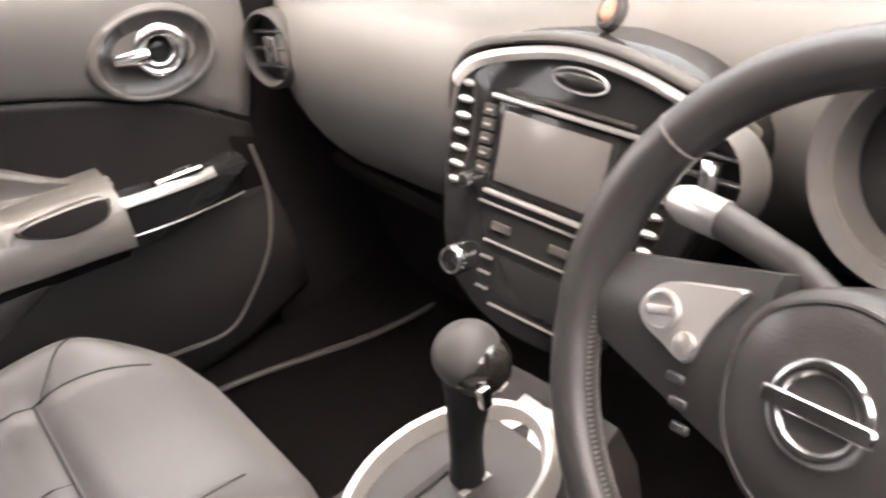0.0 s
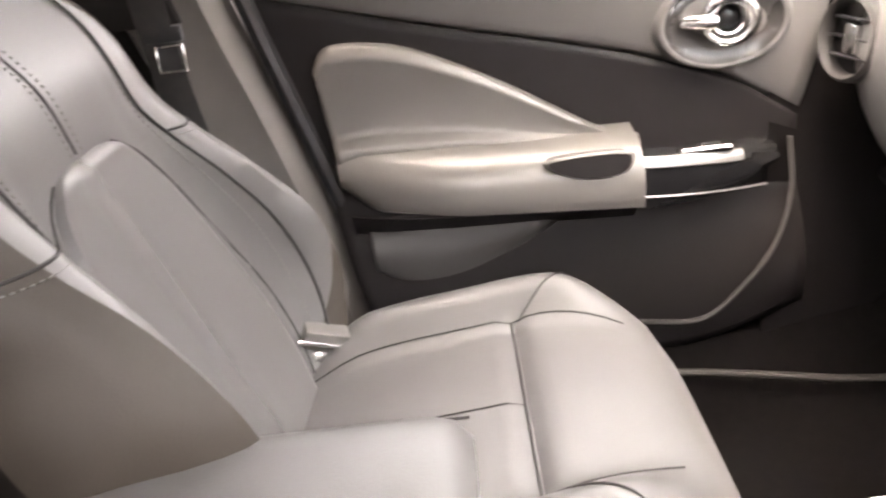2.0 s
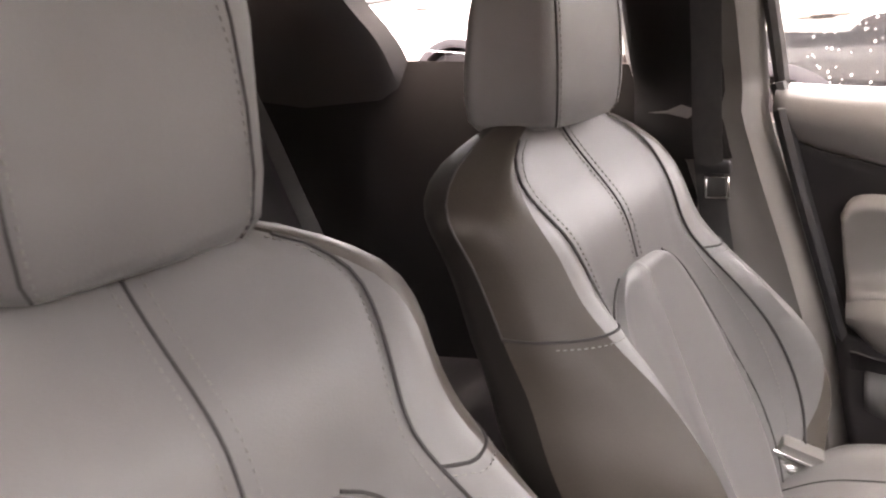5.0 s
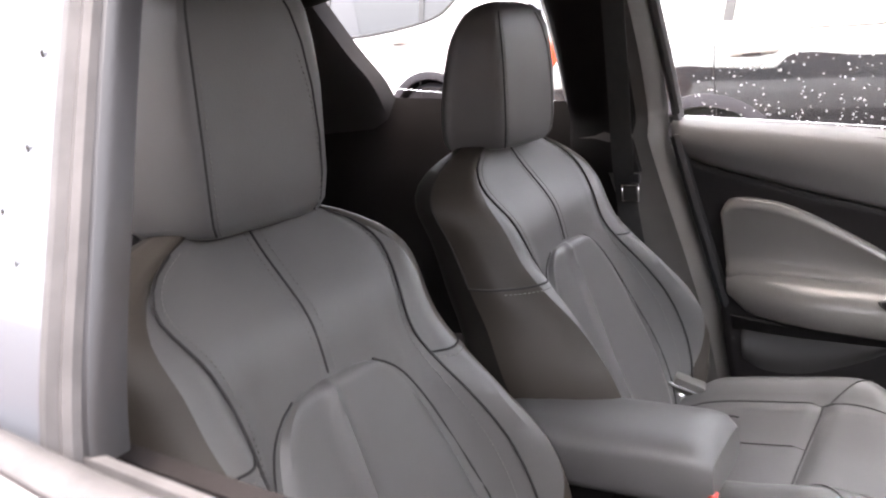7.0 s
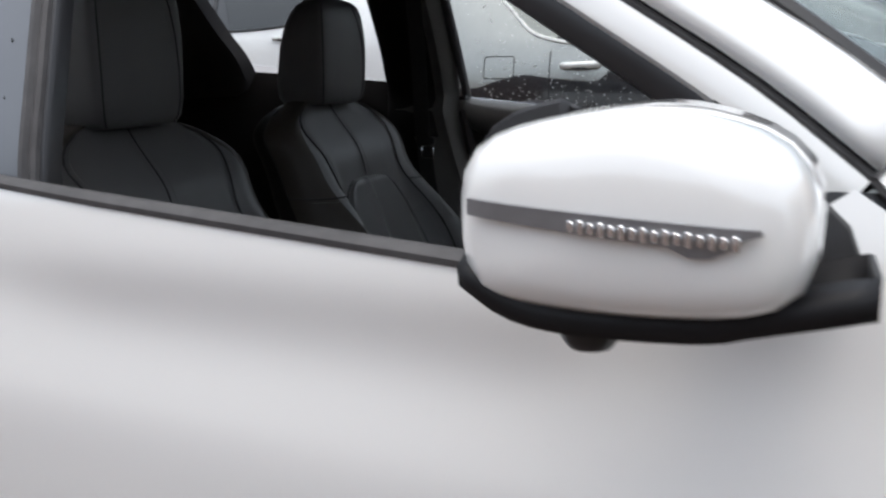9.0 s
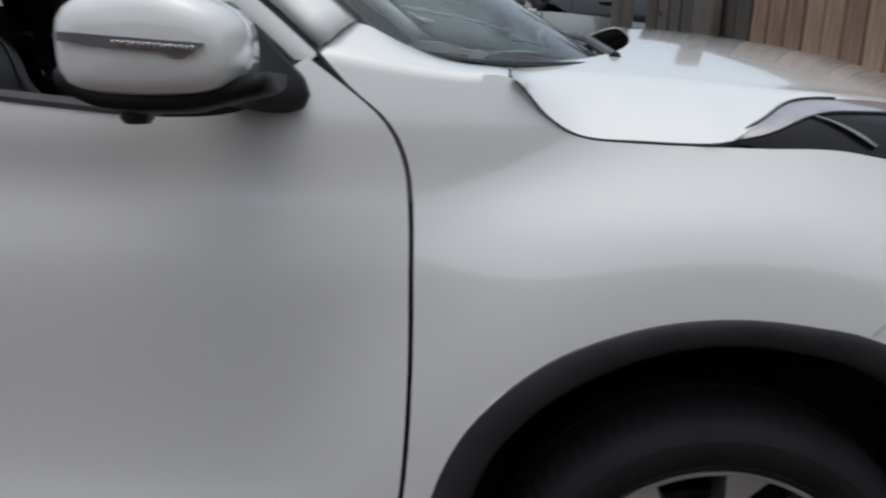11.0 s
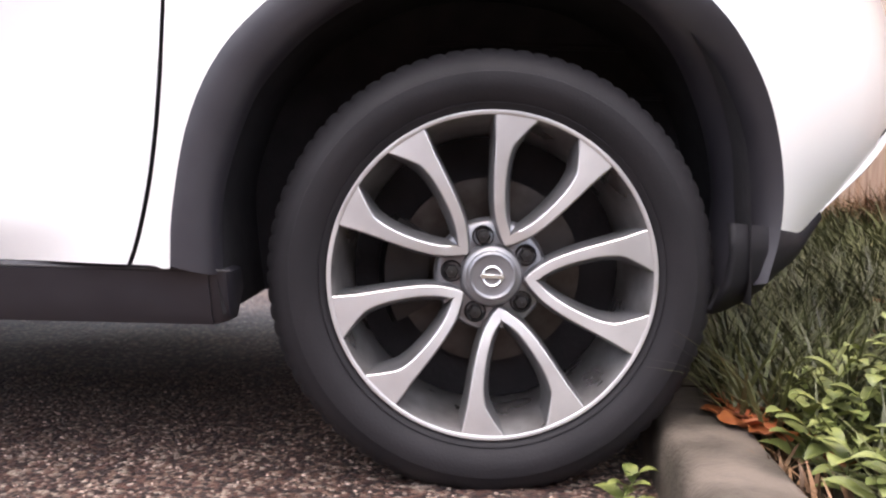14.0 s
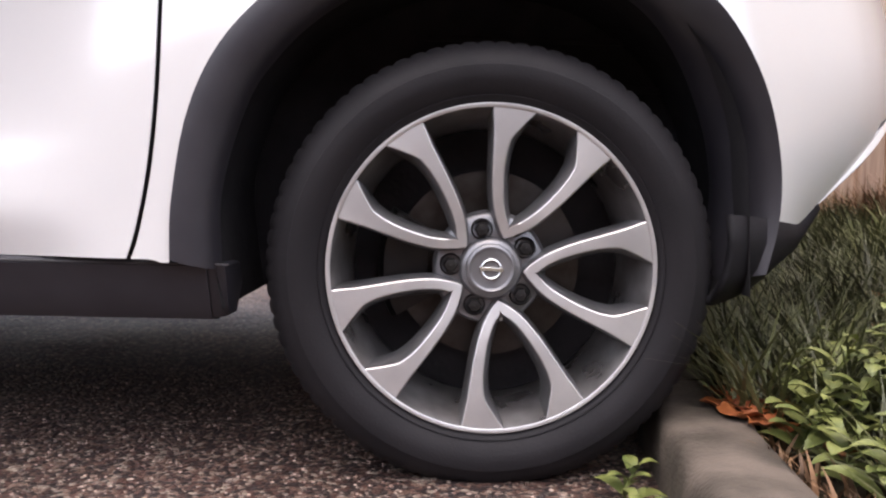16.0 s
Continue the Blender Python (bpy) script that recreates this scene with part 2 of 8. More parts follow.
# asphalt: dark binder with pale and reddish chippings, damp
def asphalt():
    m = bpy.data.materials.new("damp_chipped_asphalt")
    m.use_nodes = True
    nt = m.node_tree
    b = nt.nodes["Principled BSDF"]
    co = nt.nodes.new("ShaderNodeTexCoord")
    v = nt.nodes.new("ShaderNodeTexVoronoi")
    v.inputs["Scale"].default_value = 130
    nt.links.new(co.outputs["Object"], v.inputs["Vector"])
    ramp = nt.nodes.new("ShaderNodeValToRGB")
    els = ramp.color_ramp.elements
    els[0].position, els[0].color = 0.0, (0.016, 0.011, 0.011, 1)
    els[1].position, els[1].color = 1.0, (0.30, 0.25, 0.20, 1)
    for p, c in ((0.35, (0.032, 0.021, 0.020)), (0.6, (0.085, 0.040, 0.030)), (0.8, (0.15, 0.095, 0.072))):
        e = els.new(p)
        e.color = (*c, 1)
    sep = nt.nodes.new("ShaderNodeSeparateColor")
    nt.links.new(v.outputs["Color"], sep.inputs[0])
    nt.links.new(sep.outputs[0], ramp.inputs[0])
    big = nt.nodes.new("ShaderNodeTexNoise")
    big.inputs["Scale"].default_value = 2.5
    big.inputs["Detail"].default_value = 5
    nt.links.new(co.outputs["Object"], big.inputs["Vector"])
    mr = nt.nodes.new("ShaderNodeMapRange")
    mr.inputs["To Min"].default_value, mr.inputs["To Max"].default_value = 0.6, 1.3
    nt.links.new(big.outputs[0], mr.inputs[0])
    mul = nt.nodes.new("ShaderNodeMixRGB")
    mul.blend_type, mul.inputs[0].default_value = "MULTIPLY", 1
    nt.links.new(ramp.outputs[0], mul.inputs[1])
    nt.links.new(mr.outputs[0], mul.inputs[2])
    nt.links.new(mul.outputs[0], b.inputs["Base Color"])
    r2 = nt.nodes.new("ShaderNodeMapRange")
    r2.inputs["To Min"].default_value, r2.inputs["To Max"].default_value = 0.35, 0.75
    nt.links.new(big.outputs[0], r2.inputs[0])
    nt.links.new(r2.outputs[0], b.inputs["Roughness"])
    bp = nt.nodes.new("ShaderNodeBump")
    bp.inputs["Strength"].default_value, bp.inputs["Distance"].default_value = 0.9, 0.004
    nt.links.new(v.outputs["Distance"], bp.inputs["Height"])
    bp.invert = True
    nt.links.new(bp.outputs[0], b.inputs["Normal"])
    return m


ASPHALT = asphalt()


# ---- mesh helpers ----
def cr(pts, n, closed=False):
    """n points along a smooth curve through pts, evenly spaced."""
    p = [Vector(q) for q in pts]
    fine = []
    m = len(p)
    for i in range(m if closed else m - 1):
        a = p[i - 1] if closed or i > 0 else p[0] * 2 - p[1]
        b, c = p[i], p[(i + 1) % m]
        d = p[(i + 2) % m] if closed or i + 2 < m else p[-1] * 2 - p[-2]
        for k in range(12):
            t = k / 12
            fine.append(0.5 * ((2 * b) + (c - a) * t + (2 * a - 5 * b + 4 * c - d) * t * t + (3 * b - a - 3 * c + d) * t ** 3))
    fine.append(p[0] if closed else p[-1])
    acc = [0.0]
    for a, b in zip(fine, fine[1:]):
        acc.append(acc[-1] + (b - a).length)
    out, j = [], 0
    count = n + 1 if closed else n
    for i in range(count):
        s = acc[-1] * i / (count - 1)
        while j < len(acc) - 2 and acc[j + 1] < s:
            j += 1
        k = (s - acc[j]) / max(1e-9, acc[j + 1] - acc[j])
        out.append(fine[j].lerp(fine[j + 1], min(1, max(0, k))))
    return out[:-1] if closed else out


def key(x, table):
    """Smooth value at x from sorted (x, value) pairs."""
    xs = [a for a, _ in table]
    if x <= xs[0]:
        return table[0][1]
    if x >= xs[-1]:
        return table[-1][1]
    i = max(j for j in range(len(xs) - 1) if xs[j] <= x)
    x0, y0 = table[i]
    x1, y1 = table[i + 1]
    ym = table[i - 1] if i > 0 else (2 * x0 - x1, y0)
    yp = table[i + 2] if i + 2 < len(table) else (2 * x1 - x0, y1)
    h = x1 - x0
    m0 = (y1 - ym[1]) / (x1 - ym[0]) * h
    m1 = (yp[1] - y0) / (yp[0] - x0) * h
    t = (x - x0) / h
    return (2 * t ** 3 - 3 * t * t + 1) * y0 + (t ** 3 - 2 * t * t + t) * m0 + (-2 * t ** 3 + 3 * t * t) * y1 + (t ** 3 - t * t) * m1


def sstep(x, a, b):
    t = min(1, max(0, (x - a) / (b - a)))
    return t * t * (3 - 2 * t)


def bm_new():
    return bmesh.new()


def add_grid(bm, rows, closed=False, flip=False):
    vs = [[bm.verts.new(p) for p in r] for r in rows]
    n = len(vs[0])
    for a, b in zip(vs, vs[1:]):
        for j in range(n if closed else n - 1):
            q = (a[j], a[(j + 1) % n], b[(j + 1) % n], b[j])
            bm.faces.new(q[::-1] if flip else q)
    return vs


def cap(bm, ring, flip=False):
    bm.faces.new(ring[::-1] if flip else ring)


def add_tube(bm, pts, r, n=8, closed=False, flat=1.0, up=(0, 0, 1)):
    """A tube along pts; r: radius or a list of radii; flat: its height over its width."""
    pts = [Vector(p) for p in pts]
    m = len(pts)
    rows = []
    u0 = Vector(up)
    for i, p in enumerate(pts):
        a = pts[(i - 1) % m] if closed or i else p
        b = pts[(i + 1) % m] if closed or i < m - 1 else p
        t = (b - a).normalized()
        s = t.cross(u0)
        if s.length < 1e-4:
            s = t.cross(Vector((1, 0.01, 0)))
        s.normalize()
        w = s.cross(t)
        u0 = w
        rad = r[i] if isinstance(r, (list, tuple)) else r
        rows.append([p + s * (rad * math.cos(2 * math.pi * k / n)) + w * (rad * flat * math.sin(2 * math.pi * k / n)) for k in range(n)])
    if closed:
        rows.append(rows[0])
        vs = [[bm.verts.new(q) for q in r_] for r_ in rows[:-1]]
        vs.append(vs[0])
        for a, b in zip(vs, vs[1:]):
            for j in range(n):
                bm.faces.new((a[j], a[(j + 1) % n], b[(j + 1) % n], b[j]))
    else:
        vs = add_grid(bm, rows, True)
        cap(bm, vs[0], True)
        cap(bm, vs[-1])
    return bm


def add_box(bm, c, size, bev=0.0, seg=2, rot=None):
    m = Matrix.Translation(c) @ (rot.to_4x4() if rot else Matrix()) @ Matrix.Diagonal((*size, 1))
    got = bmesh.ops.create_cube(bm, size=1, matrix=m)
    if bev:
        es = list({e for v in got["verts"] for e in v.link_edges})
        bmesh.ops.bevel(bm, geom=es, offset=bev, segments=seg, affect="EDGES", profile=0.6)
    return bm


def add_lathe(bm, profile, n, m, arc=None):
    """Turn (radius, height) pairs round the local z of the pose m."""
    full = arc is None
    a0, a1 = arc or (0, 2 * math.pi)
    rows = []
    for r, h in profile:
        rows.append([m @ Vector((r * math.cos(a0 + (a1 - a0) * k / n), r * math.sin(a0 + (a1 - a0) * k / n), h)) for k in range(n if full else n + 1)])
    return add_grid(bm, rows, full)


def add_loft(bm, rings, caps=True):
    vs = add_grid(bm, rings, True)
    if caps:
        cap(bm, vs[0], True)
        cap(bm, vs[-1])
    return vs


def coons(bottom, top, left, right, nu, nv):
    b, t = cr(bottom, nu), cr(top, nu)
    l, r = cr(left, nv), cr(right, nv)
    rows = []
    for j in range(nv):
        v = j / (nv - 1)
        row = []
        for i in range(nu):
            u = i / (nu - 1)
            p = b[i] * (1 - v) + t[i] * v + l[j] * (1 - u) + r[j] * u
            p -= b[0] * (1 - u) * (1 - v) + b[-1] * u * (1 - v) + t[0] * (1 - u) * v + t[-1] * u * v
            row.append(p)
        rows.append(row)
    return rows


DX = 0.0  # the cabin's offset along the car


def finish(name, bm, material, smooth=True, angle=40, face=None):
    if DX:
        bmesh.ops.translate(bm, vec=(DX, 0, 0), verts=bm.verts)
    bmesh.ops.recalc_face_normals(bm, faces=bm.faces)
    if face and sum((f.normal * f.calc_area() for f in bm.faces), Vector()).dot(Vector(face)) < 0:
        bmesh.ops.reverse_faces(bm, faces=bm.faces)
    me = bpy.data.meshes.new(name)
    bm.to_mesh(me)
    bm.free()
    me.materials.append(material)
    if smooth:
        me.polygons.foreach_set("use_smooth", [True] * len(me.polygons))
        me.set_sharp_from_angle(angle=radians(angle))
    return me


def part(name, bm, material, parent, label="", smooth=True, angle=40, solid=0.0, off=-1.0, kind="", face=None):
    ob = new(name, finish(name, bm, material, smooth, angle, face))
    if parent:
        ob.parent = parent
        if parent.parent is None:
            ob.matrix_parent_inverse = parent.matrix_basis.inverted()
    if solid:
        md = ob.modifiers.new("thickness", "SOLIDIFY")
        md.thickness, md.offset = solid, off
        md = ob.modifiers.new("crisp_edges", "EDGE_SPLIT")
        md.split_angle = radians(angle)
    if label:
        ob["label"] = label
    if kind:
        ob["kind"] = kind
    return ob


def thing(name, base, label, category, group="", kind=""):
    ob = new(name)
    ob.empty_display_size = 0.1
    ob.matrix_basis = Matrix.Translation(Vector(base) + Vector((DX, 0, 0)))
    return tagged(ob, label, category, group, kind)


def solo(name, bm, material, label, category="", group="", kind="", **kw):
    ob = part(name, bm, material, None, **kw)
    return tagged(ob, label, category, group, kind)


def arc_pts(c, r, a0, a1, n, f):
    return [f(c[0] + r * math.cos(radians(a0 + (a1 - a0) * i / (n - 1))), c[1] + r * math.sin(radians(a0 + (a1 - a0) * i / (n - 1)))) for i in range(n)]

# ---- ground: one sheet, rising gently away from the car's far side ----
def ground_z(x, y):
    z = 0.085 * max(0.0, y - 0.9) * sstep(y, 0.9, 2.0)
    z = min(z, 0.55 + 0.01 * max(0, y))
    return z + 0.030


def kerb_x(y):
    return 0.255 + 0.12 * (y + 0.76)


def fence_x(y):
    return 1.62 - 0.34 * y


def verge_z(x, y):
    k = x - kerb_x(y) - 0.12
    return 0.085 + 0.30 * sstep(k, 0.15, 1.0) + ground_z(x, y) * 0.8 + 0.02 * noise.noise((x * 4, y * 4, 0))


bm = bm_new()
xs = [-400, -120, -40, -15, -8] + [-6 + 0.5 * i for i in range(25)] + [8, 15, 40, 120, 400]
ys = [-400, -120, -40, -15, -8] + [-6 + 0.5 * i for i in range(33)] + [14, 20, 40, 120, 400]
add_grid(bm, [[(x, y, ground_z(x, y)) for x in xs] for y in ys])
solo("ground", bm, ASPHALT, "damp dark asphalt with pale and reddish stone chippings", "ground", kind="structure")

# loose chippings near the camera's end of the walk
bm = bm_new()
rng = random.Random(4)
for _ in range(8000):
    x, y = rng.uniform(-1.1, 0.26), -2.0 + 1.9 * rng.random() ** 1.3
    if x > kerb_x(y) - 0.01:
        continue
    s = rng.uniform(0.0018, 0.0048)
    a = rng.uniform(0, 6.28)
    ring = [bm.verts.new((x + s * rng.uniform(0.7, 1.2) * math.cos(a + k * 1.257), y + s * rng.uniform(0.7, 1.2) * math.sin(a + k * 1.257), 0.0295)) for k in range(5)]
    top = [bm.verts.new(v.co * 1.0 + Vector(((x - v.co.x) * 0.4, (y - v.co.y) * 0.4, s * 0.55))) for v in ring]
    for k in range(5):
        bm.faces.new((ring[k], ring[(k + 1) % 5], top[(k + 1) % 5], top[k]))
    bm.faces.new(top)
CHIPS = mat("stone_chippings", (0.26, 0.205, 0.165), 0.5, 0, (0.10, 0.055, 0.042), 160, island=0.75, ramp=(0.4, 0.6))
solo("chippings", bm, CHIPS, "pale and rust-coloured stone chippings set in asphalt", "gravel", kind="stuff", smooth=False)

# kerb stones
kerb = thing("kerb", (0.3, 0, 0), "worn concrete kerb with stained rounded top edge", "kerb", kind="structure")
y = -4.2
while y < 9:
    L = 0.9
    bm = bm_new()
    y0, y1 = y, y + L - 0.012
    rows = []
    prof = [(0, -0.12), (0.0, 0.070), (0.006, 0.088), (0.022, 0.098), (0.06, 0.101), (0.118, 0.1), (0.128, 0.092), (0.13, -0.12)]
    for k in range(15):
        yy = y0 + (y1 - y0) * k / 14
        rows.append([(kerb_x(yy) + px_ + 0.006 * noise.noise((yy * 7, px_ * 40, 1)), yy, pz + ground_z(0, yy) + 0.008 * noise.noise((yy * 9, px_ * 30, 5)) * (pz > 0)) for px_, pz in prof])
    vs = add_grid(bm, rows)
    cap(bm, vs[0]), cap(bm, vs[-1])
    part("kerb_stone", bm, CONCRETE, kerb, angle=50)
    y += L

# verge
bm = bm_new()
rows = []
for j in range(60):
    yy = -8 + j * 0.3
    rows.append([(kerb_x(yy) + 0.125 + (fence_x(yy) + 1.2 - kerb_x(yy)) * (i / 24), yy, verge_z(kerb_x(yy) + 0.125 + (fence_x(yy) + 1.2 - kerb_x(yy)) * (i / 24), yy) - (0.06 if i == 0 else 0)) for i in range(25)])
add_grid(bm, rows)
solo("verge", bm, SOIL, "rough soil verge sloping up to the fence", "verge", kind="structure")


def blade(bm, x, y, z, h, w, lean, ang, droop):
    dx, dy = math.cos(ang), math.sin(ang)
    prev = None
    for k in range(5):
        t = k / 4
        off = lean * h * t + droop * h * t * t
        c = Vector((x + dx * off, y + dy * off, z + h * (t - 0.45 * droop * t * t)))
        ww = w * (1 - t ** 1.6) + 0.0003
        a, b = bm.verts.new(c + Vector((-dy * ww, dx * ww, 0))), bm.verts.new(c - Vector((-dy * ww, dx * ww, 0)))
        if prev:
            bm.faces.new((prev[0], prev[1], b, a))
        prev = (a, b)


def grass_patch(name, material, n, seed, hmin, hmax, area, label, dense=1.0):
    g = bm_new()
    r = random.Random(seed)
    k = 0
    while k < n:
        yy = r.uniform(area[2], area[3])
        lo, hi = kerb_x(yy) + area[0], min(kerb_x(yy) + area[1], fence_x(yy) - 0.02)
        if hi <= lo:
            continue
        cx = r.uniform(lo, hi)
        if noise.noise((cx * 3.1 + seed, yy * 3.1, 2.0)) < r.uniform(-0.7, 0.35):
            continue
        for _ in range(r.randint(3, 7)):
            x_, y_ = cx + r.gauss(0, 0.012), yy + r.gauss(0, 0.012)
            if x_ < kerb_x(y_) + 0.11:
                continue
            blade(g, x_, y_, verge_z(x_, y_) - 0.01, r.uniform(hmin, hmax), r.uniform(0.0016, 0.0042), r.uniform(0.05, 0.6), r.uniform(0, 6.28), r.uniform(0.1, 0.9))
            k += 1
    return solo(name, g, material, label, "grass", kind="stuff", smooth=False)


grass_patch("grass", GRASS, 9000, 3, 0.05, 0.16, (0.20, 0.9, -1.7, 1.2), "low wet green grass on the verge")
grass_patch("grass", GRASS, 8000, 9, 0.06, 0.18, (0.35, 1.5, -1.2, 1.6), "green grass in front of the fence")
grass_patch("grass_tuft", GRASS, 1100, 15, 0.10, 0.24, (0.13, 0.34, -0.86, -0.35), "longer grass tufts beside the kerb")
grass_patch("dry_grass", DRY_GRASS, 6000, 5, 0.05, 0.20, (0.85, 1.9, -1.2, 2.0), "dry brown grass and litter below the fence")
grass_patch("dry_grass", DRY_GRASS, 2600, 6, 0.02, 0.06, (0.12, 0.6, -1.6, 0.6), "dry brown grass among green blades")


def leaf_face(bm, base, tip, width, curl, nrm):
    d = tip - base
    s = d.cross(nrm).normalized()
    rows = []
    for k in range(7):
        t = k / 6
        w = width * math.sin(math.pi * min(1, t * 0.93 + 0.05)) ** 0.8
        c = base + d * t + nrm * (curl * math.sin(math.pi * t))
        rows.append([c - s * w + nrm * w * 0.35, c, c + s * w + nrm * w * 0.35])
    add_grid(bm, rows)


def weed(x, y, h, seed, n=10, size=0.034, label="bright green nettle-like weed with pointed leaves"):
    r = random.Random(seed)
    z = verge_z(x, y) if x > kerb_x(y) + 0.1 else ground_z(x, y)
    w = thing("weed", (x, y, z), label, "weed", "weeds beside the kerb")
    stem = cr([(x, y, z - 0.01), (x + r.gauss(0, 0.01), y + r.gauss(0, 0.01), z + h * 0.5), (x + r.gauss(0, 0.02), y + r.gauss(0, 0.02), z + h)], 8)
    b = bm_new()
    add_tube(b, stem, [0.0022 - 0.0015 * k / 7 for k in range(8)], 6)
    part("stem", b, WEED, w)
    for k in range(n):
        t = 0.2 + 0.8 * k / (n - 1)
        p = stem[min(7, int(t * 7))]
        a = k * 2.4 + r.uniform(-0.3, 0.3)
        L = size * (1.35 - 0.7 * t) * r.uniform(0.8, 1.2)
        tip = p + Vector((math.cos(a) * L * 1.5, math.sin(a) * L * 1.5, L * r.uniform(-0.2, 0.7)))
        b = bm_new()
        leaf_face(b, p, tip, L * 0.42, L * 0.2, Vector((0, 0, 1)))
        part("leaf", b, WEED, w)
    return w


for i, (x, y, h) in enumerate(((0.50, -0.93, 0.17), (0.56, -0.86, 0.14), (0.47, -1.06, 0.11), (0.60, -1.0, 0.16), (0.53, -0.78, 0.12), (0.66, -0.9, 0.15), (0.43, -0.88, 0.09), (0.58, -1.12, 0.14), (0.70, -0.74, 0.12))):
    weed(x, y, h, 20 + i)
for i, (x, y, h) in enumerate(((0.46, -0.97, 0.13), (0.52, -1.02, 0.12), (0.55, -0.95, 0.18), (0.62, -0.84, 0.13), (0.50, -1.16, 0.10), (0.64, -1.08, 0.13), (0.57, -0.70, 0.11), (0.74, -0.95, 0.14), (0.48, -0.83, 0.10), (0.44, -1.0, 0.08), (0.405, -0.97, 0.07), (0.41, -1.08, 0.07), (0.42, -0.93, 0.10), (0.47, -0.90, 0.15), (0.53, -0.89, 0.16), (0.60, -0.93, 0.19), (0.67, -1.0, 0.16), (0.40, -1.16, 0.08), (0.45, -1.12, 0.11), (0.55, -1.06, 0.15))):
    weed(x, y, h, 120 + i, 13, 0.034, "broad-leaved green weed among grass on the verge")
weed(0.185, -0.93, 0.045, 41, 9, 0.028, "small round-leaved weed growing from the kerb joint")
weed(0.165, -1.0, 0.035, 43, 8, 0.026, "small round-leaved weed growing from the kerb joint")
weed(0.205, -1.02, 0.04, 44, 8, 0.024, "small round-leaved weed growing from the kerb joint")


def dead_leaf(x, y, s, seed, dz=0.03):
    r = random.Random(seed)
    b = bm_new()
    a = r.uniform(0, 6.28)
    z = verge_z(x, y) + dz
    rows = []
    for i in range(7):
        row = []
        for j in range(7):
            u, v = i / 6 * 2 - 1, j / 6 * 2 - 1
            k = 1 - 0.28 * abs(u * v) - 0.12 * math.sin(5 * u) * v
            px_, py = u * s * k, v * s * 0.72 * k
            row.append((x + px_ * math.cos(a) - py * math.sin(a), y + px_ * math.sin(a) + py * math.cos(a), z + 0.3 * s * noise.noise((u * 1.4, v * 1.4, seed)) + 0.2 * s * (u * u)))
        rows.append(row)
    add_grid(b, rows)
    solo("dead_leaf", b, DEAD_LEAF, "crumpled rust-brown fallen leaf on the verge", "leaf", "fallen leaves on the verge", solid=0.0008)


for i, (x, y, s) in enumerate(((0.385, -0.79, 0.042), (0.40, -0.845, 0.034), (0.43, -0.74, 0.03), (0.46, -0.72, 0.03), (0.475, -0.86, 0.025), (0.52, -0.7, 0.03), (0.63, -0.6, 0.03), (0.7, -0.8, 0.025), (0.5, -1.13, 0.028), (0.8, -0.4, 0.03), (0.9, -0.2, 0.03), (0.85, -0.6, 0.03), (0.98, -0.35, 0.028), (0.355, -0.86, 0.036), (0.40, -0.91, 0.03), (0.44, -0.95, 0.024), (0.42, -1.02, 0.022), (0.37, -0.74, 0.03), (0.58, -0.8, 0.024), (0.375, -0.83, 0.038), (0.372, -0.90, 0.032), (0.345, -0.80, 0.03))):
    dead_leaf(x, y, s, 60 + i)

# ---- fence of overlapping upright boards ----
fence = thing("fence", (fence_x(0), 0, 0.3), "weathered close-boarded timber fence with knots and stains", "fence")
d = Vector((-0.34, 1, 0)).normalized()
nrm = Vector((-1, -0.34, 0)).normalized()
start = Vector((fence_x(-1.6), -1.6, 0))
board_me = {}
for i in range(42):
    c = start + d * (i * 0.118)
    w = 0.132
    z0 = verge_z(c.x, c.y) - 0.02
    grey = c.y > 2.1
    k = (i % 4, grey)
    if k not in board_me:
        b = bm_new()
        r = random.Random(i)
        pts = []
        for zz in [0.0, 0.45, 0.9, 1.35, 1.75]:
            bend = 0.004 * r.uniform(-1, 1)
            pts.append([Vector((0, 0, zz)) + d * (-w / 2) + nrm * (0.022 + bend), Vector((0, 0, zz)) + d * (w / 2) + nrm * (0.008 + bend), Vector((0, 0, zz)) + d * (w / 2), Vector((0, 0, zz)) + d * (-w / 2) + nrm * 0.008])
        vs = add_grid(b, pts, True)
        cap(b, vs[0], True), cap(b, vs[-1])
        board_me[k] = finish("board", b, FENCE_GREY if grey else FENCE_WOOD, False)
    ob = new("board", board_me[k])
    ob.parent = fence
    ob.matrix_parent_inverse = fence.matrix_basis.inverted()
    ob.matrix_basis = Matrix.Translation((c.x, c.y, z0 + 0.02 * math.sin(i * 2.3)))
r = random.Random(2)
for i in range(46):
    c = start + d * r.uniform(0.8, 5.2)
    z0 = verge_z(c.x, c.y)
    b = bm_new()
    s = r.uniform(0.006, 0.014)
    p = c + nrm * 0.024 + Vector((0, 0, z0 + r.uniform(0.05, 1.4)))
    ring = [b.verts.new(p + d * (s * 0.7 * math.cos(a * 0.785)) + Vector((0, 0, s * 1.3 * math.sin(a * 0.785))) + nrm * 0.0015) for a in range(8)]
    base = [b.verts.new(v.co - nrm * 0.012) for v in ring]
    b.faces.new(ring)
    for a in range(8):
        b.faces.new((base[a], base[(a + 1) % 8], ring[(a + 1) % 8], ring[a]))
    part("knot", b, KNOT, fence)
for zz in (0.25, 1.35):
    b = bm_new()
    e0, e1 = start - nrm * 0.03, start + d * 4.9 - nrm * 0.03
    m = (e0 + e1) / 2 + Vector((0, 0, 0.6 + zz))
    add_box(b, m, (0.04, 4.9, 0.08), 0.004, 1, Euler((0, 0, math.atan2(0.34, 1))).to_matrix())
    part("rail", b, FENCE_GREY, fence)
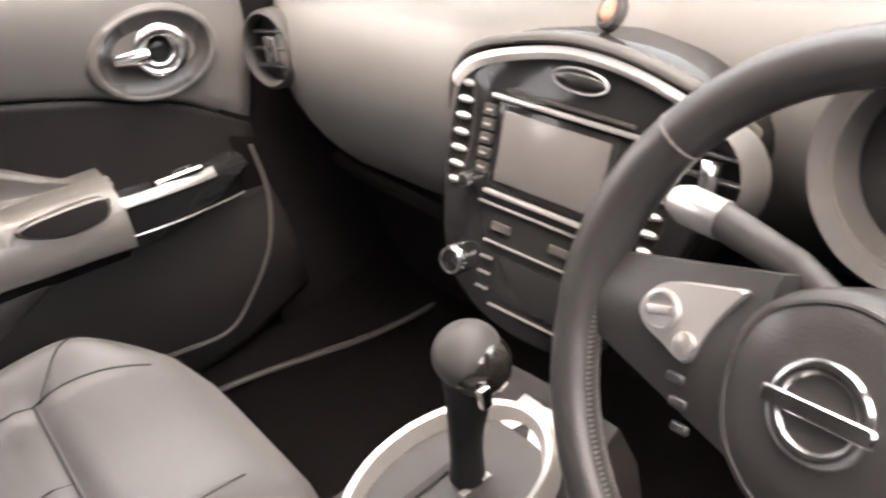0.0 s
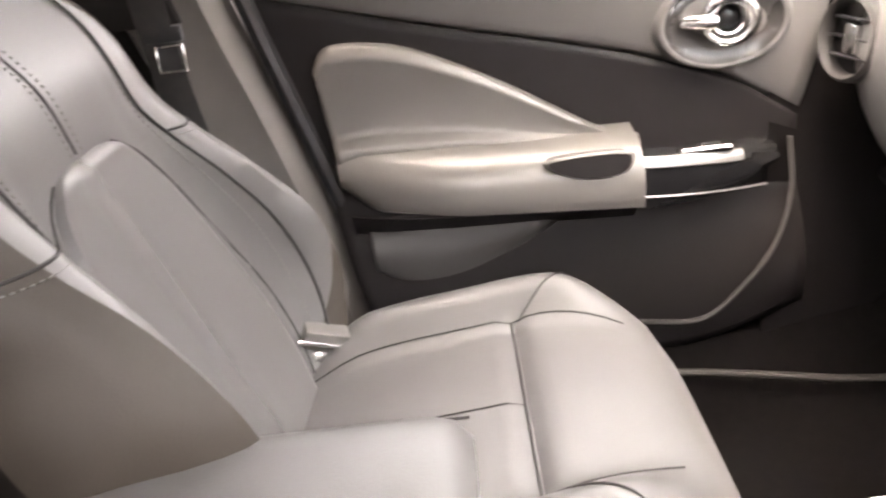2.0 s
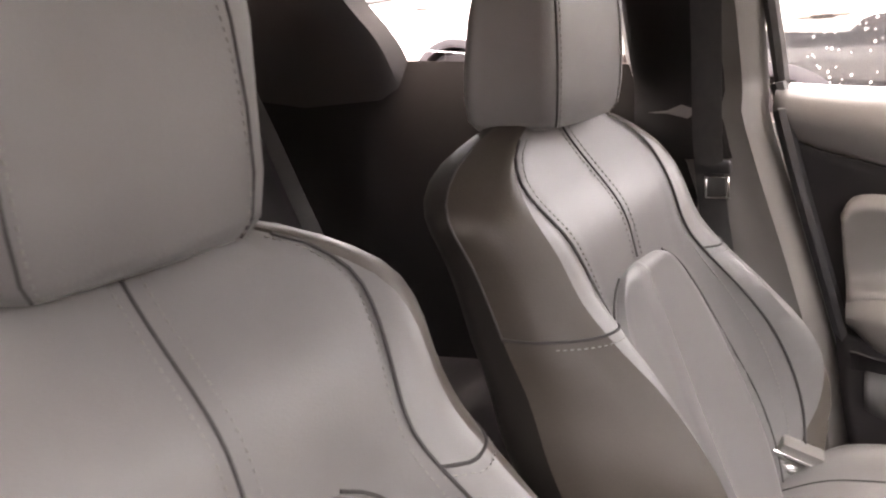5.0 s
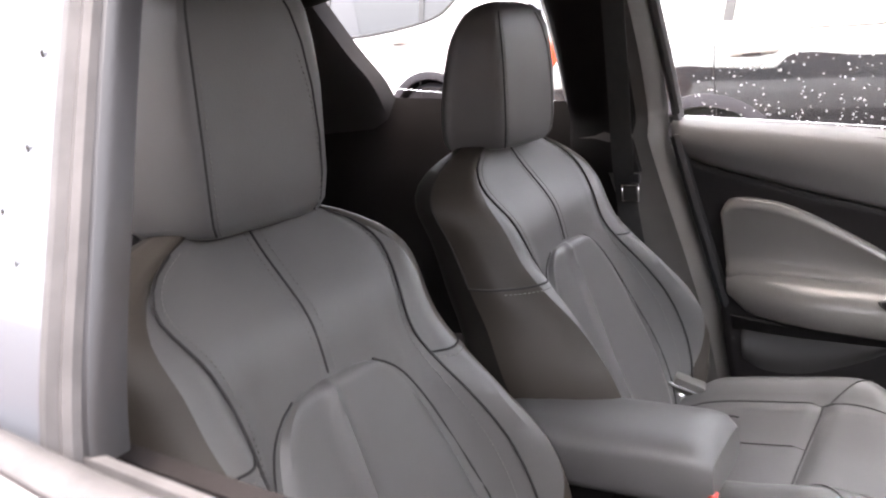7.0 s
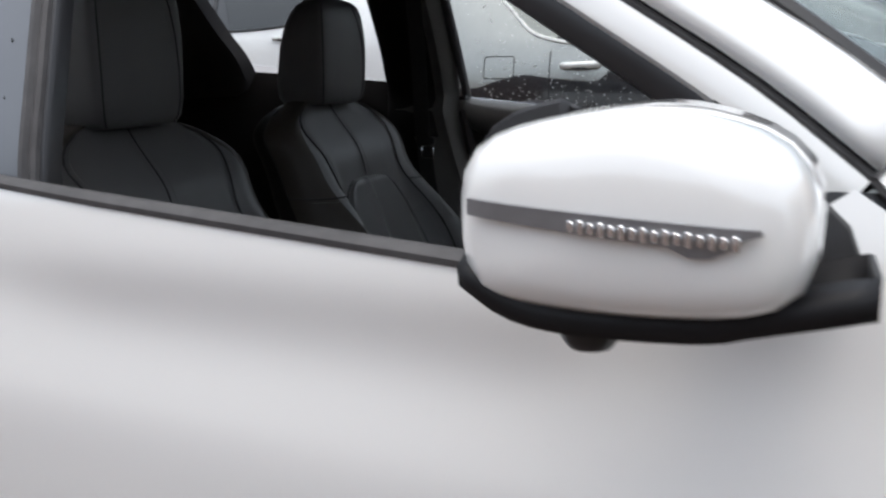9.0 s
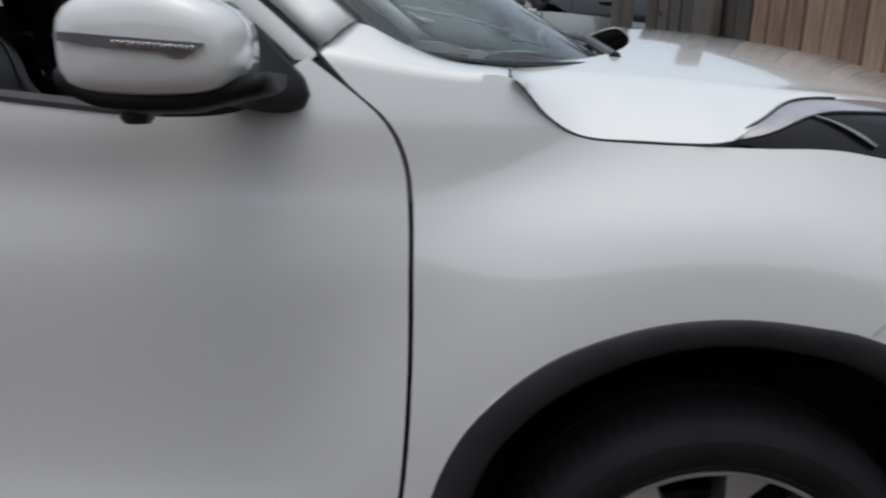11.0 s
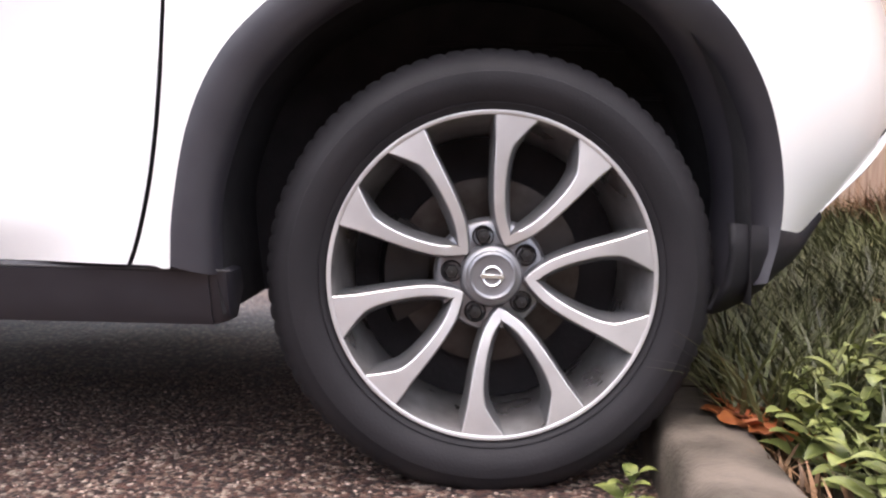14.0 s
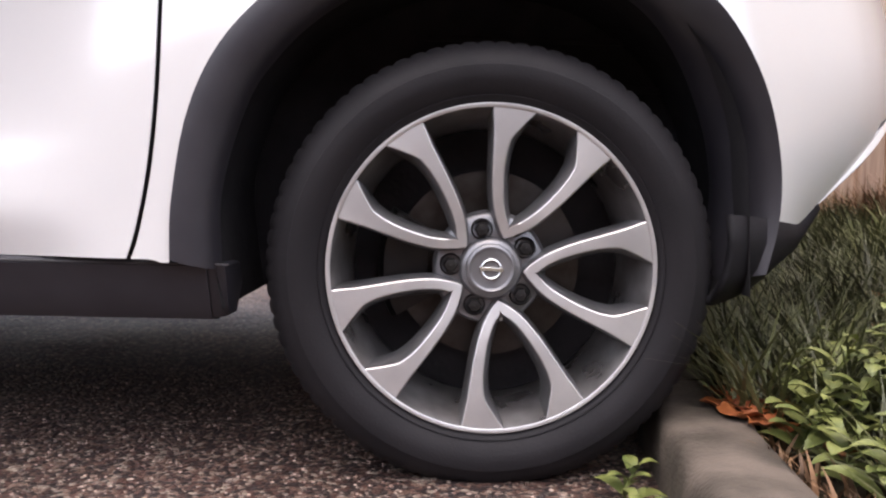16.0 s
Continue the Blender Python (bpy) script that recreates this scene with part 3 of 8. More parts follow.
for yy in (2.35, 3.15):
    b = bm_new()
    add_box(b, (fence_x(yy) - 0.09, yy, 1.2), (0.11, 0.11, 2.2), 0.008, 2)
    part("post", b, FENCE_GREY, fence, "grey weathered square post")

# ---- the white car ----
car = thing("car", (-1.26, 0, 0), "white pearl crossover with black wheel-arch trim parked against the kerb", "car")

SIDE = [(0.26, -0.835), (0.30, -0.848), (0.345, -0.862), (0.40, -0.880), (0.45, -0.876), (0.52, -0.866), (0.62, -0.866), (0.74, -0.872), (0.83, -0.872), (0.89, -0.860), (0.95, -0.845), (1.02, -0.834), (1.07, -0.822), (1.12, -0.806), (1.25, -0.745), (1.45, -0.64)]


def shoulder(x):
    """How far the door stands out under its window."""
    return 0.024 * sstep(x, -1.75, -1.3) * (1 - sstep(x, -0.88, -0.70))


def side_y(x, z):
    y = key(z, SIDE)
    r = math.hypot(x + 0.01, (z - 0.36) * 1.02)
    flare = 1 - sstep(r, 0.50, 0.71)
    w = sstep(x, -0.75, -0.5)
    y = y * (1 - flare * w) - 0.889 * flare * w
    y += 0.045 * sstep(r, 0.42, 0.72) * sstep(x, -0.66, -0.25)
    y -= shoulder(x) * sstep(z, 0.90, 1.02)
    y += key(x, [(0.15, 0), (0.3, 0.018), (0.42, 0.06), (0.52, 0.125), (0.62, 0.22)])
    return y


def on_side(x, z, out=0.0):
    return Vector((x, side_y(x, z) - out, z))


def side_panel(rows, out=0.0):
    return [[on_side(p.x, p.z, out) for p in r] for r in rows]


def xz(*pts):
    return [(x, 0, z) for x, z in pts]


ARCH_OUT = [(-0.434, 0.343), (-0.432, 0.42), (-0.411, 0.540), (-0.366, 0.635), (-0.288, 0.714), (-0.212, 0.759), (-0.120, 0.790), (-0.018, 0.802), (0.086, 0.795), (0.14, 0.785), (0.226, 0.752), (0.308, 0.69), (0.370, 0.60), (0.401, 0.50), (0.404, 0.412)]
ARCH_IN = [(-0.379, 0.33), (-0.378, 0.44), (-0.342, 0.562), (-0.300, 0.625), (-0.252, 0.672), (-0.190, 0.712), (-0.110, 0.746), (-0.015, 0.760), (0.075, 0.752), (0.130, 0.738), (0.20, 0.702), (0.268, 0.64), (0.315, 0.56), (0.338, 0.47), (0.336, 0.40)]
GAP = [(-0.491, 0.343), (-0.4792, 0.381), (-0.4632, 0.4663), (-0.4535, 0.5734), (-0.4514, 0.6966), (-0.4545, 0.806), (-0.4608, 0.9207), (-0.4728, 0.9829), (-0.4996, 1.0287), (-0.5488, 1.0691), (-0.5909, 1.1112)]


def belt_z(x):
    return 1.018 + (-0.72 - x) * 0.066


MATT_BLACK = mat("matt_black_plastic", (0.014, 0.013, 0.015), 0.7, 0, (0.010, 0.0095, 0.011), 12, 0.2, 500, spec=0.2)
# front wing
g = 0.0035
bm = bm_new()
rows = coons(xz((-0.491 + g, 0.343), (-0.462, 0.343), *ARCH_OUT[:10]),
             xz((-0.590 + g, 1.113), (-0.545, 1.106), (-0.476, 1.097), (-0.404, 1.091), (-0.333, 1.088), (-0.283, 1.041), (-0.24, 1.016), (-0.17, 1.011), (-0.016, 1.012), (0.09, 1.014), (0.160, 1.006), (0.205, 0.998), (0.240, 0.987), (0.238, 0.975), (0.256, 0.965), (0.292, 0.957)),
             xz(*[(x + g, z) for x, z in GAP]), xz((0.14, 0.785), (0.2005, 0.844), (0.265, 0.918), (0.292, 0.957)), 90, 44)
wing_pts = side_panel(rows)
add_grid(bm, wing_pts)
# its top flows round to the windscreen's edge
WING_LIP_Y = [(-0.552, -0.726), (-0.48, -0.715), (-0.425, -0.70), (-0.367, -0.678), (-0.334, -0.662)]
WING_LIP_Z = [(-0.552, 1.153), (-0.48, 1.123), (-0.425, 1.106), (-0.367, 1.0985), (-0.334, 1.097)]
top_rows = []
for p in [p for p in wing_pts[-1] if p.x < -0.334]:
    q = Vector((max(p.x, -0.552), key(p.x, WING_LIP_Y), key(p.x, WING_LIP_Z)))
    if p.x < -0.552:
        q += Vector((p.x + 0.552, 0, 0)) * 0.35
    top_rows.append([p.lerp(q, k / 8) + Vector((0, -0.002 * math.sin(math.pi * k / 8), 0.005 * math.sin(math.pi * k / 8))) for k in range(9)])
add_grid(bm, top_rows)
bmesh.ops.remove_doubles(bm, verts=bm.verts, dist=0.0004)
part("front_wing", bm, PAINT, car, "white front wing with flared arch", solid=0.003, angle=60, face=(0, -1, 0))

# front bumper, wrapping round the nose
PLAN = [(0.10, -0.889), (0.30, -0.866), (0.42, -0.826), (0.52, -0.768), (0.62, -0.68), (0.71, -0.56), (0.78, -0.40), (0.82, -0.2), (0.83, 0)]
plan_pts = cr([(x, y, 0) for x, y in PLAN], 160)
plan_s = [0.0]
for a, b in zip(plan_pts, plan_pts[1:]):
    plan_s.append(plan_s[-1] + (b - a).length)


def s_of_x(x):
    return float(np.interp(x, [p.x for p in plan_pts], plan_s))


def nose(s, z):
    x, y = float(np.interp(s, plan_s, [p.x for p in plan_pts])), float(np.interp(s, plan_s, [p.y for p in plan_pts]))
    x2, y2 = float(np.interp(s + 0.01, plan_s, [p.x for p in plan_pts])), float(np.interp(s + 0.01, plan_s, [p.y for p in plan_pts]))
    t = Vector((x2 - x, y2 - y, 0))
    if t.length < 1e-5:
        t = Vector((0, 1, 0))
    n = Vector((t.y, -t.x, 0)).normalized()
    far = sstep(s, 0.15, 0.6)
    o = key(z, [(0.25, -0.10), (0.34, -0.075), (0.40, -0.058), (0.46, -0.028), (0.52, -0.003), (0.61, 0.010), (0.70, 0.0), (0.80, -0.026), (0.86, -0.058), (0.90, -0.085), (0.95, -0.11), (1.0, -0.15)])
    return Vector((x, y, z)) + n * (o * (0.25 + 0.75 * far))


S_END = plan_s[-1]
bm = bm_new()
rows = coons([(s_of_x(0.404), 0, 0.412), (s_of_x(0.45), 0, 0.402), (s_of_x(0.485), 0, 0.403), (s_of_x(0.533), 0, 0.442), (s_of_x(0.60), 0, 0.527), (s_of_x(0.65), 0, 0.577), (S_END * 0.75, 0, 0.58), (S_END, 0, 0.58)],
             [(s_of_x(0.1412), 0, 0.785), (s_of_x(0.2012), 0, 0.844), (s_of_x(0.2657), 0, 0.918), (s_of_x(0.2935), 0, 0.956), (s_of_x(0.34), 0, 0.956), (s_of_x(0.40), 0, 0.946), (s_of_x(0.462), 0, 0.932), (s_of_x(0.486), 0, 0.915), (s_of_x(0.497), 0, 0.885), (s_of_x(0.525), 0, 0.876), (s_of_x(0.60), 0, 0.874), (S_END * 0.75, 0, 0.87), (S_END, 0, 0.86)],
             [(s_of_x(x), 0, z) for x, z in ARCH_OUT[:8:-1]], [(S_END, 0, 0.58), (S_END, 0, 0.72), (S_END, 0, 0.86)], 150, 34)


def front_pt(s, z):
    q = nose(s, z)
    x = float(np.interp(s, plan_s, [p.x for p in plan_pts]))
    k = sstep(x, 0.30, 0.56)
    return q if k >= 1 else on_side(x, z) * (1 - k) + q * k


pts = [[front_pt(p.x, p.z) for p in r] for r in rows]
add_grid(bm, pts)
add_grid(bm, [[Vector((p.x, -p.y, p.z)) for p in r] for r in pts])
bmesh.ops.remove_doubles(bm, verts=bm.verts, dist=0.003)
bumper = part("front_bumper", bm, PAINT, car, "white front bumper", solid=0.003, face=(1, 0, 0))
bm = bm_new()
add_tube(bm, [on_side(p.x, p.z, 0.0004) for p in cr(xz((0.1406, 0.785), (0.2008, 0.844), (0.2654, 0.918), (0.2926, 0.956)), 24)], 0.0005, 5)
part("panel_joint", bm, SEAL, bumper)
BUMPER_LOW = [(0.33, 0.412), (0.445, 0.402), (0.485, 0.404), (0.533, 0.442), (0.60, 0.527), (0.65, 0.577), (0.72, 0.579), (0.9, 0.58)]
for sgn in (1, -1):
    bm = bm_new()
    rows = []
    for i in range(44):
        s = s_of_x(0.515) + (s_of_x(0.74) - s_of_x(0.515)) * i / 43
        x = float(np.interp(s, plan_s, [p.x for p in plan_pts]))
        q = front_pt(s, key(x, BUMPER_LOW) + 0.002)
        n = Vector((0.62, -0.78, 0))
        w = sstep(i, 0, 16)
        rows.append([Vector((p.x, sgn * p.y, p.z)) for p in (q, q + n * 0.003 * w + Vector((0, 0, -0.005 * w)), q + n * 0.004 * w + Vector((0, 0, -0.011 * w)), q + n * 0.001 * w + Vector((0, 0, -0.016 * w)), q - n * 0.012 + Vector((0, 0, -0.016 * w)))])
    add_grid(bm, rows)
    part("bumper_flange", bm, PAINT, bumper, "turned lower edge of the bumper", solid=0.002, off=0)
# dark lower lip of the bumper
bm = bm_new()
rows = []
for i in range(40):
    s = s_of_x(0.33) + (s_of_x(0.525) - s_of_x(0.33)) * i / 39
    x = float(np.interp(s, plan_s, [p.x for p in plan_pts]))
    top = key(x, BUMPER_LOW)
    low = min(top - 0.012, key(x, [(0.33, 0.295), (0.353, 0.300), (0.42, 0.325), (0.476, 0.356), (0.51, 0.39), (0.545, 0.44), (0.61, 0.53), (0.66, 0.575), (0.9, 0.575)]))
    base = front_pt(s, top)
    inward = Vector((-0.05, 0.032, 0))
    drop = top - low
    tuck = [base + inward * 0.10 + Vector((0, 0, 0.006)), base + inward * 0.02 - Vector((0, 0, 0.3 * drop)), base + inward * 0.1 - Vector((0, 0, 0.65 * drop)), base + inward * 0.45 - Vector((0, 0, drop)), base + inward * 1.6 - Vector((0, 0, drop * 0.9))]
    rows.append(tuck)
for sgn in (1, -1):
    bm = bm_new()
    add_grid(bm, [[Vector((p.x, sgn * p.y, p.z)) for p in r] for r in rows])
    part("bumper_lip", bm, MATT_BLACK, bumper, "black plastic lower bumper lip", solid=0.012, off=0, angle=120)
# dark wedge of the grille opening at the bumper's corner
for sgn in (1, -1):
    bm = bm_new()
    rows = []
    for i in range(13):
        t = i / 12
        x = 0.430 + 0.066 * t
        zt, zb = 0.8935 - 0.008 * t, 0.891 - 0.046 * t
        rows.append([front_pt(s_of_x(x), zb + (zt - zb) * k / 5) + Vector((0.001, -0.0025, 0)) for k in range(6)])
    add_grid(bm, [[Vector((p.x, sgn * p.y, p.z)) for p in r] for r in rows])
    part("grille_slot", bm, BLACK_SATIN, bumper, "black grille opening")

# bonnet
BONNET_Y = [(x, abs(side_y(x, 1.012)) - 0.004) for x in (-0.34, -0.25, -0.17, -0.10, -0.05)] + [(0.01, 0.752), (0.069, 0.707), (0.178, 0.667), (0.27, 0.627), (0.36, 0.582), (0.441, 0.542), (0.52, 0.49), (0.64, 0.42), (0.74, 0.34), (0.79, 0.28)]


def bonnet_pt(x, v):
    """v: -1 right edge .. 1 left edge."""
    edge_y = key(x, BONNET_Y)
    edge_z = key(x, [(-0.335, 1.088), (-0.285, 1.041), (-0.24, 1.017), (-0.17, 1.013), (-0.04, 1.018), (0.01, 1.044), (0.069, 1.070), (0.178, 1.072), (0.27, 1.063), (0.36, 1.044), (0.441, 1.020), (0.52, 0.98), (0.6, 0.95), (0.7, 0.91), (0.79, 0.885)])
    a = abs(v)
    fold_y = min(edge_y - 0.03, key(x, [(-0.335, 0.66), (-0.13, 0.63), (0.07, 0.66), (0.2, 0.62)]))
    fold_z = max(edge_z + 0.006, key(x, [(-0.335, 1.096), (-0.13, 1.094), (0.07, 1.084), (0.178, 1.081), (0.27, 1.071), (0.36, 1.052), (0.45, 1.026), (0.6, 0.960), (0.79, 0.888)]))
    crown = key(x, [(-0.34, 1.172), (-0.08, 1.170), (0.04, 1.166), (0.26, 1.145), (0.45, 1.108), (0.6, 1.05), (0.7, 1.0), (0.79, 0.91)])
    if a > 0.7:
        t = (a - 0.7) / 0.3
        return Vector((x, math.copysign(fold_y + (edge_y - fold_y) * t, v), fold_z + (edge_z - fold_z) * t ** 1.4))
    y = fold_y * a / 0.7
    return Vector((x, math.copysign(y, v), fold_z + (crown - fold_z) * (1 - (a / 0.7) ** 1.7)))


bm = bm_new()
bx = [-0.333 + 0.953 * (i / 48) for i in range(49)]
rows = []
for x in bx:
    row = []
    for j in range(61):
        v = -1 + 2 * j / 60
        p = bonnet_pt(x, v)
        # the rear edge bows forward round the cowl
        lead = key(abs(p.y), [(0.0, 0.253), (0.2, 0.243), (0.32, 0.232), (0.42, 0.213), (0.49, 0.185), (0.56, 0.133), (0.61, 0.072), (0.66, 0.0)])
        t = (x + 0.333) / 0.953
        p2 = bonnet_pt(min(0.62, x + lead * (1 - t)), v)
        row.append(p2)
    rows.append(row)
add_grid(bm, rows)
bonnet = part("bonnet", bm, PAINT, car, "white domed bonnet", solid=0.004, face=(0, 0, 1))

bm = bm_new()
rows = []
for j in range(41):
    top = bonnet_pt(0.61, -1 + 2 * j / 40) + Vector((-0.012, 0, -0.006))
    low = Vector((0.56 + 0.20 * (1 - (top.y / 0.5) ** 2), top.y * 1.22, 0.855))
    rows.append([top.lerp(low, k / 6) + Vector((-0.02 * math.sin(math.pi * k / 6), 0, 0)) for k in range(7)])
add_grid(bm, rows)
part("front_grille", bm, BLACK_SATIN, bumper, "black front grille under the bonnet", solid=0.004)
# dark gap between bonnet and wings
for sgn in (1, -1):
    bm = bm_new()
    add_tube(bm, [bonnet_pt(-0.331 + 0.292 * i / 40, sgn) + Vector((0, sgn * 0.0025, -0.0005)) for i in range(41)], 0.0019, 6)
    part("bonnet_gap", bm, SEAL, bonnet, "dark joint along the bonnet")

# side lamp units on top of the wings
def lamp_unit(sgn):
    low = [(-0.037, -0.775, 1.017), (0.05, -0.786, 1.011), (0.119, -0.790, 1.004)]
    low += [tuple(on_side(x, z) + Vector((0, 0.006, 0.003))) for x, z in ((0.205, 0.997), (0.240, 0.987), (0.238, 0.975), (0.256, 0.965), (0.292, 0.957))]
    low += [tuple(front_pt(s_of_x(x), z) + Vector((0, 0.006, 0.004))) for x, z in ((0.34, 0.955), (0.40, 0.945), (0.46, 0.937), (0.52, 0.929))]
    upp = [(-0.037, -0.774, 1.019), (0.01, -0.752, 1.044), (0.069, -0.708, 1.071), (0.178, -0.668, 1.073), (0.27, -0.628, 1.064), (0.36, -0.583, 1.045), (0.441, -0.543, 1.021), (0.50, -0.50, 0.985)]
    low, upp = cr(low, 41), cr(upp, 41)

    def at(i, v, inset=0.0):
        p = low[i].lerp(upp[i], v)
        p = p + Vector((0.004, -0.012, 0.016)) * math.sin(math.pi * v) * math.sin(math.pi * i / 40) + Vector((0, 0.008, -0.010)) * inset
        return Vector((p.x, -sgn * p.y if sgn > 0 else p.y, p.z))

    def strip(v0, v1, i0, i1, inset, n=7):
        b = bm_new()
        add_grid(b, [[at(i, v0(i) + (v1(i) - v0(i)) * k / (n - 1), inset) for k in range(n)] for i in range(i0, i1)])
        return b

    edge = lambda i: 0.30 + 0.36 * sstep(i, 0, 12) - 0.05 * sstep(i, 20, 40)
    tail = lambda i: edge(i) * sstep(i, 17, 28)
    lamp = part("lamp_window", strip(tail, edge, 0, 30, 0.35), SMOKED, car, "dark smoked lamp window", solid=0.003, face=(0, -1, 1) if sgn < 0 else (0, 1, 1))
    # opaque pale strip stands in for sky reflected in the clear lens
    part("lamp_bevel", strip(edge, lambda i: 1.0, 0, 41, 0.0), LAMP_LENS, lamp, "upper edge of the clear lamp, sky reflection painted pale", solid=0.003)
    part("lamp_tail", strip(lambda i: 0.0, tail, 18, 41, 0.0), LAMP_LENS, lamp, "bright faceted lower lamp lens", solid=0.003)
    b = bm_new()
    add_tube(b, [at(i, 1.0) + Vector((0, 0, 0.001)) for i in range(0, 14)], 0.0022, 6)
    part("lamp_gasket", b, BLACK_SATIN, lamp)
    b = bm_new()
    add_tube(b, [at(9 + k, 0.60 - 0.09 * k, 0.1) for k in range(6)], [0.002, 0.003, 0.0045, 0.006, 0.007, 0.005], 8, flat=0.5)
    part("lamp_rib", b, CAP_GREY, lamp, "grey rib inside the lamp")
    b = bm_new()
    add_tube(b, [at(19 + k, tail(19 + k) + 0.02, -0.1) for k in range(8)], [0.001, 0.002, 0.003, 0.0034, 0.0034, 0.003, 0.002, 0.001], 8, flat=0.5)
    part("lamp_trim", b, ALLOY_FACE, lamp, "bright trim inside the lamp's beak")
    part("lamp_chevron", strip(lambda i: tail(i) * (0.50 + 0.02 * (i - 21)), lambda i: tail(i) * (0.74 - 0.012 * (i - 21)), 21, 29, -0.10, 4), SMOKED, lamp, "dark chevron inside the clear beak")
    b = bm_new()
    add_tube(b, [at(i, 0.015, -0.12) for i in range(17, 41)], 0.0016, 6)
    part("lamp_gasket", b, BLACK_SATIN, lamp)
    b = bm_new()
    add_grid(b, [[at(i, k / 4, 2.5) for k in range(5)] for i in range(41)])
    part("lamp_tray", b, BLACK_SATIN, lamp, "black lamp tray")


LAMP_LENS = mat("pale_lamp_lens", (0.40, 0.39, 0.42), 0.2, 0.2, (0.31, 0.30, 0.33), 30, 0.05, 120, coat=1.0)
lamp_unit(-1)
lamp_unit(1)

# wheel-arch trim
def arch_trim(mir=1):
    b = bm_new()
    o, i_ = cr(xz(*ARCH_OUT, (0.385, 0.335)), 64), cr(xz(*ARCH_IN, (0.322, 0.32)), 64)
    rows_ = []
    for p, q in zip(o, i_):
        row = []
        for k, out in ((0.0, -0.004), (0.0, 0.0065), (0.12, 0.009), (0.35, 0.010), (0.6, 0.007), (0.85, 0.0), (1.0, -0.014), (1.02, -0.05)):
            x, z = p.x + (q.x - p.x) * k, p.z + (q.z - p.z) * k
            v = on_side(p.x, p.z)
            out -= 0.05 * k * sstep(p.x, 0.22, 0.38)
            row.append(Vector((x, (v.y - out) * mir, z)))
        rows_.append(row)
    add_grid(b, rows_)
    return b


part("arch_trim", arch_trim(), BLACK_TRIM, car, "black plastic wheel-arch trim")
part("arch_trim", arch_trim(-1), BLACK_TRIM, car, "black plastic wheel-arch trim")
LINER = mat("black_arch_liner", (0.012, 0.011, 0.013), 0.9, 0, (0.018, 0.016, 0.018), 20, 0.5, 120)
for cx, sgn in ((0, -1), (0, 1), (-2.53, -1), (-2.53, 1)):
    bm = bm_new()
    rows = []
    for yy in (0.862, 0.80, 0.70, 0.56) if cx > -1 else (0.862, 0.82, 0.78, 0.765):
        rows.append([(cx + p.x * 1.0, sgn * yy, p.z + 0.004) for p in cr(xz((-0.372, 0.270), (-0.384, 0.35), *[(x * 1.03, z + 0.012) for x, z in ARCH_IN[1:-1]], (0.36, 0.30)), 40)])
    vs = add_grid(bm, rows)
    cap(bm, vs[-1])
    part("arch_liner", bm, LINER, car, "black wheel-arch liner")
for k, (x0, z0, x1, z1) in enumerate(((-0.1, 0.70, 0.3, 0.70), (-0.1, 0.62, 0.3, 0.62))):
    bm = bm_new()
    add_tube(bm, [(x0, -0.575, z0), (x1, -0.575, z1)], 0.006, 6)
    part("liner_rib", bm, LINER, car)

# sill trim along the bottom of the doors
bm = bm_new()
rows = []
for i in range(60):
    x = -0.392 - 1.734 * i / 59
    prof = [(-0.846, 0.343), (-0.862, 0.340), (-0.866, 0.333), (-0.862, 0.325), (-0.850, 0.296), (-0.840, 0.272), (-0.828, 0.257), (-0.795, 0.253), (-0.70, 0.262)]
    rows.append([(x, y, z) for y, z in prof])
add_grid(bm, rows)
part("sill_trim", bm, BLACK_TRIM, car, "black plastic sill trim", solid=0.006, off=0)
bm = bm_new()
add_tube(bm, [(-0.36, -0.872, 0.336), (-0.9, -0.868, 0.3375), (-2.1, -0.866, 0.338)], 0.0016, 5)
part("sill_lip", bm, SEAL, car)
bm = bm_new()
ring = [(-0.866, 0.336), (-0.862, 0.325), (-0.850, 0.296), (-0.840, 0.272), (-0.828, 0.257), (-0.78, 0.255), (-0.74, 0.30), (-0.76, 0.334)]
cy_, cz_ = -0.81, 0.303
add_loft(bm, [[Vector((x, cy_ + (y - cy_) * k, cz_ + (z - cz_) * k)) for y, z in ring] for x, k in ((-0.43, 0.995), (-0.382, 0.995), (-0.374, 0.96), (-0.369, 0.88), (-0.367, 0.5))])
part("sill_end", bm, BLACK_TRIM, car, "rounded front end of the sill trim")

# right front door skin
bm = bm_new()
XR = -1.615
rows = coons(xz((XR + g, 0.345), (-1.1, 0.345), (-0.8, 0.345), (-0.491 - g, 0.345)),
             xz((XR + g, belt_z(XR)), (-1.2, belt_z(-1.2)), (-0.95, belt_z(-0.95)), (-0.78, belt_z(-0.78)), (-0.68, 1.035), (-0.638, 1.078), (-0.60 - g, 1.1045)),
             xz((XR + g, 0.345), (XR + g, 0.7), (XR + g, belt_z(XR))), xz(*[(x - g, z) for x, z in GAP[:-1]], (-0.60 - g, 1.1045)), 70, 44)
add_grid(bm, side_panel(rows))
door = part("front_door", bm, PAINT, car, "white driver's door with the window lowered", solid=0.003, face=(0, -1, 0))
# rear door skin
bm = bm_new()
rows = coons(xz((-2.12, 0.40), (-1.8, 0.345), (XR - g, 0.345)), xz((-2.3, 1.16), (-1.9, 1.105), (XR - g, belt_z(XR - g))),
             xz((-2.12, 0.40), (-2.25, 0.8), (-2.3, 1.16)), xz((XR - g, 0.345), (XR - g, 0.7), (XR - g, belt_z(XR))), 30, 30)
add_grid(bm, side_panel(rows))
rear_door = part("rear_door", bm, PAINT, car, "white rear door", solid=0.003, face=(0, -1, 0))
